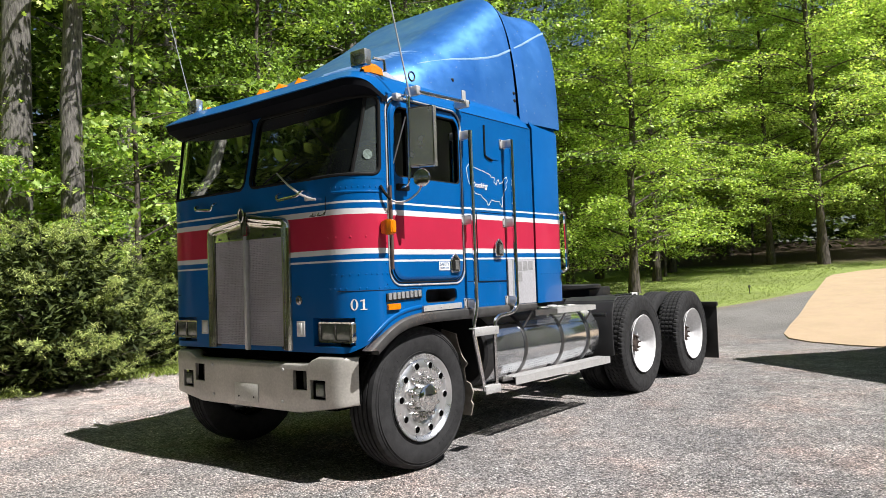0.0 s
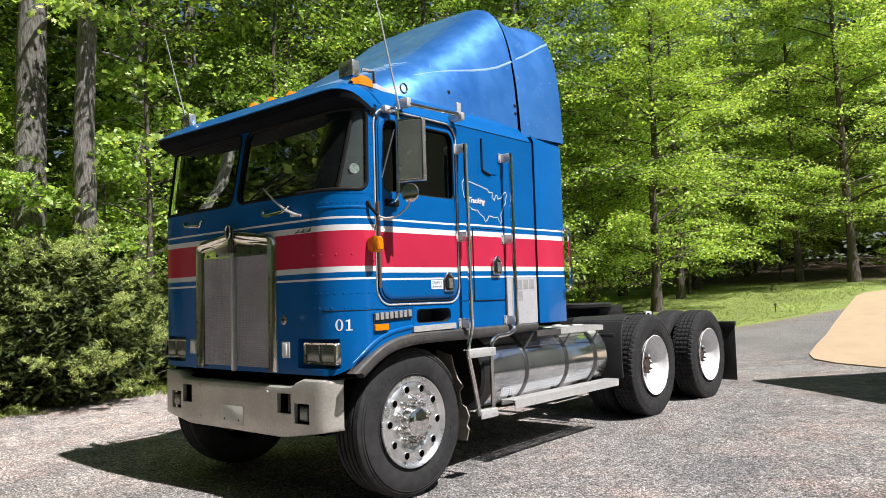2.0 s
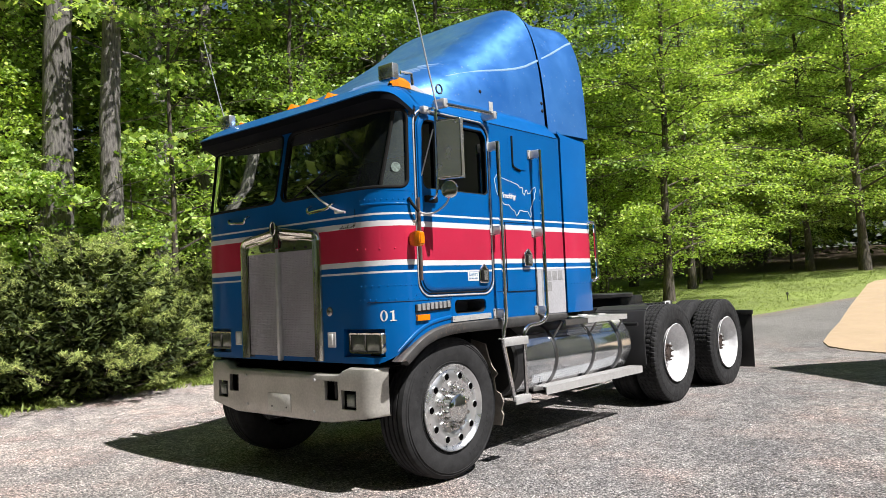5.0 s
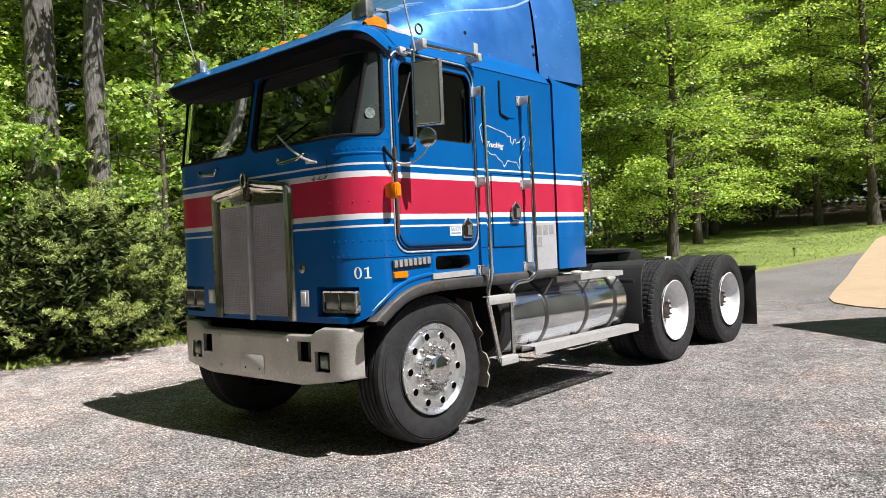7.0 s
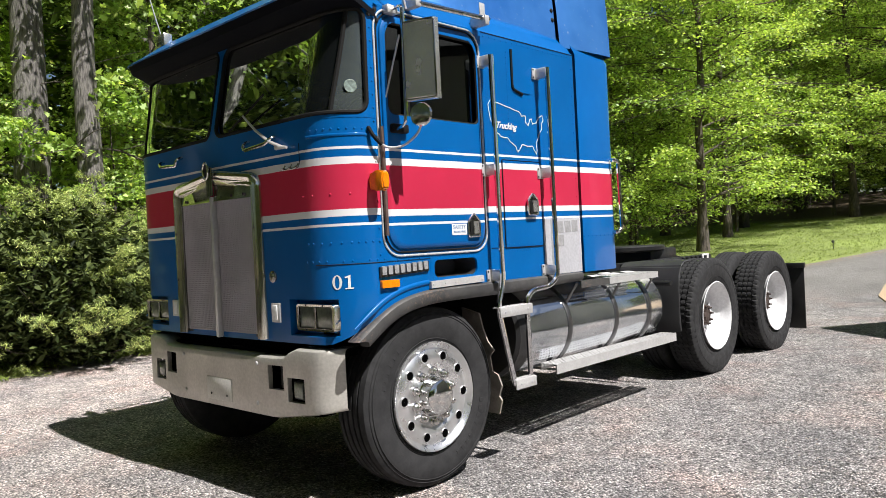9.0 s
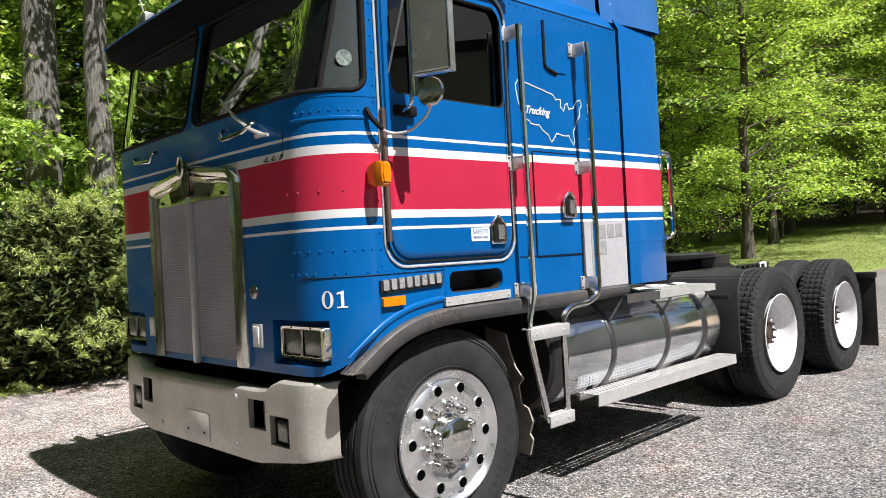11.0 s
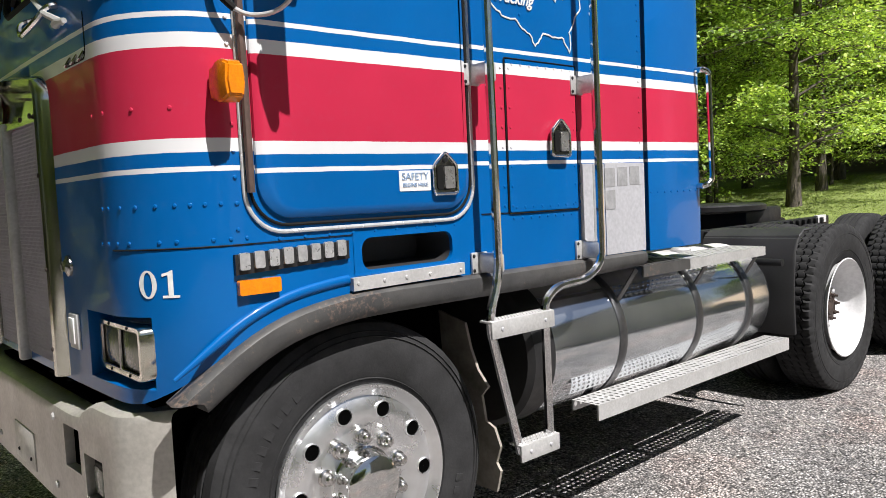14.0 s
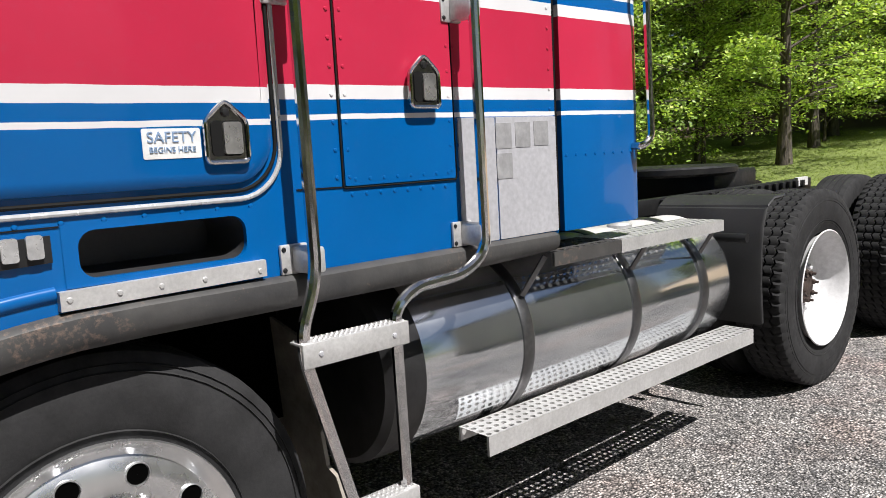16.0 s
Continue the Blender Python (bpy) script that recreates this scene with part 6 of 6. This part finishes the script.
def leaves_mesh(name, centers, spread, flat, per, size, material, rng, maple=False, tilt=0.5, slim=1.0, rise_up=-0.15):
    """Many small leaves in flat sprays round the centres, as one mesh."""
    centers = np.asarray(centers)
    n = len(centers) * per
    c = np.repeat(centers, per, axis=0)
    d = rng.normal(size=(n, 3)) * np.array([spread, spread, flat])
    d[:, 2] -= 0.12 * (d[:, 0] ** 2 + d[:, 1] ** 2) / max(spread, 0.01)
    p = c + d
    az = rng.uniform(0, 2 * np.pi, n)
    u = np.stack([np.cos(az), np.sin(az), rng.normal(size=n) * tilt + rise_up], 1)
    u /= np.linalg.norm(u, axis=1, keepdims=True)
    w = np.cross(u, np.array([0, 0, 1.0]) + rng.normal(size=(n, 3)) * tilt)
    w /= np.linalg.norm(w, axis=1, keepdims=True)
    nn = np.cross(w, u)
    s = (size * rng.uniform(0.6, 1.3, n))[:, None]
    if maple:
        shape = [(-0.5, 0, 0), (-0.32, 0.42, 0.06), (-0.02, 0.2, 0.0), (0.15, 0.52, 0.08), (0.24, 0.16, 0), (0.62, 0, -0.05), (0.24, -0.16, 0), (0.15, -0.52, 0.08), (-0.02, -0.2, 0.0), (-0.32, -0.42, 0.06)]
    else:
        shape = [(-0.5, 0, 0), (0.0, 0.33 * slim, 0.07 * slim), (0.55, 0, -0.06), (0.0, -0.33 * slim, 0.07 * slim)]
    k = len(shape)
    vs = np.empty((n, k, 3))
    for i, (a, b, h) in enumerate(shape):
        vs[:, i] = p + u * s * a + w * s * b + nn * s * h
    me = bpy.data.meshes.new(name)
    me.vertices.add(n * k)
    me.vertices.foreach_set("co", vs.reshape(-1))
    me.loops.add(n * k)
    me.loops.foreach_set("vertex_index", np.arange(n * k, dtype=np.int32))
    me.polygons.add(n)
    me.polygons.foreach_set("loop_start", np.arange(0, n * k, k, dtype=np.int32))
    me.update(calc_edges=True)
    me.materials.append(material)
    return me


def limb_path(rng, a, b, n=6, wob=0.1):
    a, b = Vector(a), Vector(b)
    L = (b - a).length
    out = []
    for i in range(n + 1):
        t = i / n
        p = a.lerp(b, t)
        p += Vector(rng.normal(size=3)) * (wob * L * 0.15 * math.sin(math.pi * t))
        p.z += 0.10 * L * math.sin(math.pi * t)
        out.append(p)
    return out


def tree_parts(seed, height, r0, crown_low, crown_r, n_limbs, leaf, per, spread, bark, foliage, maple=False, lean=0.02, tilt=0.5, gap=-0.07):
    """Meshes of a trunk with limbs and of a crown of layered sprays."""
    rng = np.random.default_rng(seed)
    trunk = [Vector((lean * z * math.sin(seed) + 0.02 * z * rng.normal() * 0.3, lean * z * math.cos(seed), z)) for z in np.linspace(0, height, 12)]
    flare = lambda t: r0 * (1.0 - 0.86 * t) * (1 + 0.5 * math.exp(-t * 45))
    bm = sweep(trunk, flare, 12)
    cents = []
    for i in range(n_limbs):
        f = (i + rng.uniform()) / n_limbs
        z = crown_low + (height - crown_low) * f
        j = min(10, int(z / height * 11))
        t = z / height * 11 - j
        p = trunk[j].lerp(trunk[j + 1], t)
        az = i * 2.4 + rng.uniform(-0.6, 0.6)
        L = crown_r * (1.0 - 0.75 * f ** 1.6) * rng.uniform(0.65, 1.15)
        end = p + Vector((math.cos(az) * L, math.sin(az) * L, L * rng.uniform(-0.08, 0.28)))
        path = limb_path(rng, p, end)
        rl = 0.28 * flare(z / height) + 0.006
        sweep(path, lambda t_, rl=rl: rl * (1 - 0.85 * t_), 5, bm=bm, cap=False)
        for q in range(4):
            t_ = rng.uniform(0.3, 0.9)
            s0 = path[int(t_ * 6)]
            e = s0 + Vector((rng.normal() * 0.4 * L, rng.normal() * 0.4 * L, 0.12 * L * rng.normal()))
            sweep([s0, s0.lerp(e, 0.5) + Vector((0, 0, 0.06)), e], lambda t_: 0.3 * rl * (1 - 0.8 * t_) + 0.003, 4, bm=bm, cap=False)
            cents += [s0.lerp(e, 0.45), s0.lerp(e, 0.8), e]
        cents += [path[2], path[3], path[4], path[5], path[6]]
    # boughs gather in masses with gaps between them
    cents = [c for c in cents if noise.noise((c.x * 0.7 + seed, c.y * 0.7, c.z * 1.1)) > gap]
    cm = leaves_mesh("crown", [tuple(c) for c in cents], spread, spread * 0.24, per, leaf, foliage, rng, maple, tilt)
    return mesh_of("trunk", bm, bark), cm


def plant(name, meshes, x, y, label, turn=0.0, scale=1.0, group="woodland trees", category="tree", names=("trunk", "crown")):
    t = empty(name, Matrix.Translation((x, y, rise(x, y) - 0.05)) @ Matrix.Rotation(turn, 4, "Z") @ Matrix.Scale(scale, 4))
    tagged(t, label, category, group)
    for nm, me in zip(names, meshes):
        o = new(nm, me)
        o.parent = t
    return t


KINDS = {
    "tall": (tree_parts(1, 20, 0.27, 7.5, 4.6, 26, 0.18, 24, 0.42, M_BARK, M_LEAFD, tilt=0.6), "tall grey-barked hardwood with dark green canopy"),
    "mid": (tree_parts(2, 13, 0.13, 1.2, 4.0, 46, 0.094, 92, 0.26, M_BARKD, M_LEAF, tilt=0.5, gap=-0.03), "slim dark-trunked tree with layered bright leaves"),
    "young": (tree_parts(3, 7.0, 0.06, 0.5, 2.6, 30, 0.097, 40, 0.30, M_BARKD, M_LEAF, tilt=0.5), "young understorey sapling with bright green leaves"),
    "edge": (tree_parts(4, 17, 0.15, 1.9, 4.4, 38, 0.125, 46, 0.34, M_BARKD, M_LEAF, tilt=0.5), "woodland edge hardwood with fresh leaves"),
    # trees standing in shade: the darker leaf copy carries it as colour
    "shade": (tree_parts(7, 13, 0.12, 1.0, 4.0, 44, 0.11, 60, 0.30, M_BARKD, M_LEAFD, tilt=0.6), "slim shaded hardwood with deep green layered leaves"),
    "bank": (tree_parts(6, 17, 0.16, 2.0, 4.6, 50, 0.105, 120, 0.33, M_BARKD, M_LEAFB, tilt=0.5, gap=-0.02), "tall dense leafy hardwood standing on the grass bank"),
    "maple": (tree_parts(5, 9.0, 0.07, 2.2, 2.4, 26, 0.125, 40, 0.25, M_BARKD, M_MAPLE, maple=True, tilt=0.7, gap=0.06), "young maple with pale spreading leaves"),
}
PLANTED = [
    # trunks that stand out, then the wall of foliage behind the truck and beside the drive
    ("tall", -10.17, 1.16, 0.3, 1.13), ("tall", -9.15, 1.72, 2.0, 0.84), ("tall", -12.6, 4.6, 4.0, 0.9), ("maple", -9.3, 3.0, 0.5, 1.0), ("maple", -8.9, -1.5, 2.5, 0.55), ("maple", -9.35, 0.5, 0.7, 0.45), ("maple", -9.5, 2.2, 3.9, 0.5), ("maple", -12.3, 1.2, 1.1, 1.1), ("maple", -11.2, -2.0, 5.0, 1.2),
    ("mid", -6.9, 18.9, 1.0, 1.1), ("mid", -7.9, 23.2, 2.4, 1.0), ("bank", -5.46, 29.6, 0.5, 0.9), ("bank", -3.19, 28.6, 1.5, 1.1), ("bank", -0.8, 33.5, 2.8, 1.0), ("mid", -4.6, 35.0, 1.3, 1.25),
    ("shade", -9.8, 16.2, 3.3, 1.0), ("shade", -10.8, 12.2, 5.3, 1.1), ("young", -9.2, 14.0, 1.2, 1.0), ("young", -8.9, 18.5, 3.1, 0.9), ("young", -10.2, 20.5, 0.4, 1.2),
    ("young", -9.4, 5.6, 5.0, 0.7), ("young", -10.3, 3.0, 1.0, 0.75), ("edge", -13.0, 9.0, 1.9, 1.1), ("edge", -12.0, 17.5, 4.4, 1.0), ("tall", -14.5, 13.5, 0.9, 1.1), ("tall", -13.6, 21.5, 2.7, 1.05),
    ("mid", -8.8, 27.0, 5.7, 1.1), ("mid", -9.5, 37.0, 0.2, 1.0), ("mid", -0.2, 36.5, 3.6, 1.0), ("mid", -11.2, 25.0, 1.4, 1.15), ("young", -6.6, 31.0, 2.0, 1.0), ("young", -1.4, 32.0, 4.0, 0.8),
    ("tall", -15.0, 7.0, 0.6, 1.0), ("tall", -14.0, -2.5, 5.2, 1.0), ("mid", -12.8, -0.5, 2.1, 0.9), ("young", -11.5, 0.3, 4.8, 0.9),
    ("tall", -11.5, -6.0, 1.7, 1.0), ("tall", -10.0, -10.0, 0.1, 1.0),
    ("edge", -9.0, 34.0, 1.1, 1.1), ("young", -8.3, 25.0, 1.5, 0.8), ("shade", -11.6, 7.6, 4.6, 0.9),
]
for k, x, y, turn, sc in PLANTED:
    meshes, text = KINDS[k]
    plant("sapling" if k in ("young", "maple") else "hardwood_tree", meshes, x, y, text, turn, sc, "saplings" if k in ("young", "maple") else "woodland trees")


# deeper woods that close the view and stand in the reflections
def belt(name, label, n, size, seed, x0, x1, y0, y1, top, material, keep=None, gap=-0.22):
    rng = np.random.default_rng(seed)
    c = np.stack([rng.uniform(x0, x1, n), rng.uniform(y0, y1, n), rng.uniform(0, 1, n) ** 0.85 * top], 1)
    if keep is not None:
        c = c[keep(c)]
    c[:, 2] += np.array([rise(x, y) for x, y, _ in c])
    lump = np.array([noise.noise((x * 0.25, y * 0.25, z * 0.25)) for x, y, z in c])
    c = c[lump > gap]
    me = leaves_mesh(name, c, 0.7, 0.25, 5, size, material, rng, tilt=0.45)
    return tagged(new(name, me), label, "woods", kind="stuff")


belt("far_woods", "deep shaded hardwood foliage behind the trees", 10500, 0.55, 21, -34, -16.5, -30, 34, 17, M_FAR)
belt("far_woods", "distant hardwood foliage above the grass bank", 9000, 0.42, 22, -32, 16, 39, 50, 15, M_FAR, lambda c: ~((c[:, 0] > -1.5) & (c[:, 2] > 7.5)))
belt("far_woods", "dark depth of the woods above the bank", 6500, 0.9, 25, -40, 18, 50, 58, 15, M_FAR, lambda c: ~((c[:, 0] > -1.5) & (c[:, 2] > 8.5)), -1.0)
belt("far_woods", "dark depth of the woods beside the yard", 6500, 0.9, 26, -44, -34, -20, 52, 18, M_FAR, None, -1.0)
# two belts out of view, added to block sky light and fill reflections
belt("far_woods", "unseen woods added across the yard, leaves coloured as sunlit", 24000, 0.5, 23, -34, 26, -22, -8.5, 28, M_FARLIT)
belt("far_woods", "unseen woods added across the yard, leaves coloured as sunlit", 14000, 0.52, 24, 24, 34, -32, 4, 9, M_FARLIT)


# ---- cedar bushes ----
def cedar(seed, h, r):
    """Arching boughs that end in upswept feathery tufts."""
    rng = np.random.default_rng(seed)
    stems = bmesh.new()
    cents, dirs = [], []
    n_b = 84
    for i in range(n_b):
        az, f = i * 2.4 + rng.uniform(-0.4, 0.4), (i + rng.uniform()) / n_b
        z0 = 0.03 * h + 0.80 * h * f
        L = r * (1.08 - 0.85 * f ** 1.6) * rng.uniform(0.72, 1.12)
        base = Vector((0.06 * rng.normal(), 0.06 * rng.normal(), z0 * 0.75))
        end = Vector((math.cos(az) * L, math.sin(az) * L, min(h, z0 + 0.22 * h * rng.uniform(0.0, 1.0))))
        mid_ = base.lerp(end, 0.55) + Vector((0, 0, -0.05 * L))
        sweep([base, mid_, end], lambda t: 0.011 * (1 - 0.8 * t), 5, bm=stems, cap=False)
        for k in range(9):
            t = 0.60 + 0.42 * k / 9
            p = base.lerp(mid_, t * 2) if t < 0.5 else mid_.lerp(end, t * 2 - 1)
            p = p + Vector((rng.normal() * 0.09, rng.normal() * 0.09, rng.normal() * 0.05))
            d = Vector((math.cos(az) + 0.7 * rng.normal(), math.sin(az) + 0.7 * rng.normal(), 0.25 + 0.45 * rng.uniform())).normalized()
            for q in range(6):
                cents.append(tuple(p + d * (0.036 * q)))
    cents = [c for c in cents if noise.noise((c[0] * 1.9 + seed, c[1] * 1.9, c[2] * 3.0)) > -0.10]
    cm = leaves_mesh("foliage", cents, 0.024, 0.017, 17, 0.046, M_CEDAR, rng, tilt=0.6, slim=0.2, rise_up=0.5)
    # the dense inside, its shade put into a darker leaf colour
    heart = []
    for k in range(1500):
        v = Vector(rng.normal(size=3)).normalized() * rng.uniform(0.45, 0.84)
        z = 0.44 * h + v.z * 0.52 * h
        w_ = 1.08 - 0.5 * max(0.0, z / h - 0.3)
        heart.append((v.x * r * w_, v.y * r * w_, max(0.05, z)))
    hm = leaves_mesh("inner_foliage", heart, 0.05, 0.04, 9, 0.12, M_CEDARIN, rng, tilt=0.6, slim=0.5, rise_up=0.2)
    return mesh_of("stem", stems, M_BARKD), cm, hm


C1, C2 = cedar(31, 2.6, 1.55), cedar(32, 2.2, 1.35)
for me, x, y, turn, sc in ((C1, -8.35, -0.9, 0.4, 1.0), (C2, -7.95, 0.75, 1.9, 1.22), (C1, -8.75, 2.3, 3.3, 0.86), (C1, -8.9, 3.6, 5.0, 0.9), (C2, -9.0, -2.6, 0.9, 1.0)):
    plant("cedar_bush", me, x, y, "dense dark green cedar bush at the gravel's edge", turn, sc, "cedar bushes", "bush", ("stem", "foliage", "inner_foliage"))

# ---- loose gravel, grass, weeds ----
M_STONE = mat("crushed_stone", (0.3, 0.29, 0.28), 0.88)
ns = Net(M_STONE)
gs = ns.add("ShaderNodeNewGeometry")
ns.base(ns.mix(1.0, ns.ramp(gs.outputs["Random Per Island"], (0.0, (0.15, 0.15, 0.155)), (0.4, (0.27, 0.26, 0.255)), (0.75, (0.38, 0.36, 0.345)), (0.93, (0.46, 0.40, 0.35)), (1.0, (0.62, 0.61, 0.60))),
               ns.ramp(ns.noise(90, 3), (0.3, g3(0.75)), (0.7, g3(1.08))), "MULTIPLY"))


def stones(name, n, x0, x1, y0, y1, lo, hi, seed):
    rng = np.random.default_rng(seed)
    base = np.array([(1, 0, 0), (0, 1, 0), (-1, 0, 0), (0, -1, 0), (0, 0, 0.75), (0, 0, -0.5)], float)
    tri = np.array([(0, 1, 4), (1, 2, 4), (2, 3, 4), (3, 0, 4), (1, 0, 5), (2, 1, 5), (3, 2, 5), (0, 3, 5)])
    p = np.stack([rng.uniform(x0, x1, n), rng.uniform(y0, y1, n), np.zeros(n)], 1)
    s = rng.uniform(0, 1, n) ** 2.2 * (hi - lo) + lo
    p[:, 2] = s * 0.22 + np.array([rise(x, y) for x, y, _ in p])
    a = rng.uniform(0, 2 * np.pi, n)
    v = base[None] * (1 + 0.35 * rng.normal(size=(n, 6, 1))) * s[:, None, None] * rng.uniform(0.6, 1.1, (n, 1, 3))
    v += rng.normal(size=v.shape) * s[:, None, None] * 0.12
    x = v[..., 0] * np.cos(a)[:, None] - v[..., 1] * np.sin(a)[:, None]
    y = v[..., 0] * np.sin(a)[:, None] + v[..., 1] * np.cos(a)[:, None]
    v = np.stack([x, y, v[..., 2]], -1) + p[:, None]
    f = (tri[None] + 6 * np.arange(n)[:, None, None]).reshape(-1)
    me = bpy.data.meshes.new(name)
    me.vertices.add(n * 6)
    me.vertices.foreach_set("co", v.reshape(-1))
    me.loops.add(n * 24)
    me.loops.foreach_set("vertex_index", f.astype(np.int32))
    me.polygons.add(n * 8)
    me.polygons.foreach_set("loop_start", np.arange(0, n * 24, 3, dtype=np.int32))
    me.update(calc_edges=True)
    me.materials.append(M_STONE)
    return tagged(new(name, me), "loose grey crushed stone on the yard", "gravel", kind="stuff")


stones("gravel", 20000, -4.5, 3.2, -3.0, 3.2, 0.004, 0.0115, 41)
stones("gravel", 6000, -8.2, 3.0, -3.0, 9.0, 0.005, 0.014, 42)

M_GRASS = leaf_mat("grass_blades", (0.17, 0.23, 0.05), (0.32, 0.39, 0.11), 0.3)


def blades(name, label, n, seed, x0, x1, y0, y1, size, keep):
    rng = np.random.default_rng(seed)
    c = np.stack([rng.uniform(x0, x1, n), rng.uniform(y0, y1, n), np.zeros(n)], 1)
    c = c[keep(c)]
    c[:, 2] = [rise(x, y) + size * 0.35 for x, y, _ in c]
    me = leaves_mesh(name, c, 0.03, 0.005, 4, size, M_GRASS, rng, tilt=0.8, slim=0.25, rise_up=1.2)
    return tagged(new(name, me), label, "grass", kind="stuff")


blades("grass", "mown bright grass on the bank", 12000, 51, -11, 2, 12, 29, 0.06, lambda c: (c[:, 1] > 2.55 * c[:, 0] + 23.2) & ~((c[:, 0] > -2.05) & (c[:, 1] < 26.6)))
blades("weeds", "rough grass and weeds along the gravel's edge", 2600, 52, -8.4, -7.2, -6, 12, 0.14, lambda c: c[:, 0] < -7.35 - 0.3 * np.sin(c[:, 1] * 1.7))


# ---- small path light on the grass ----
lx, ly = -3.08, 18.3
path_light = tagged(empty("path_light", Matrix.Translation((lx, ly, rise(lx, ly))) @ Matrix.Scale(0.6, 4)), "small dark metal path light in the grass", "garden light")
part("post", sweep([(0, 0, -0.05), (0, 0, 0.30)], 0.018, 8), M_BLACK, path_light)
part("lantern", lathe([(0.28, 0.001), (0.28, 0.05), (0.36, 0.055), (0.37, 0.001)], 12), M_LENS, path_light, m=Matrix.Rotation(radians(-90), 4, "Y"))
part("cap", lathe([(0.36, 0.001), (0.36, 0.085), (0.375, 0.08), (0.42, 0.02), (0.43, 0.001)], 16), M_BLACK, path_light, m=Matrix.Rotation(radians(-90), 4, "Y"))
blades("weeds", "tall weeds at the edge of the asphalt", 60, 53, -4.75, -4.45, 12.6, 13.0, 0.22, lambda c: c[:, 0] < 0)
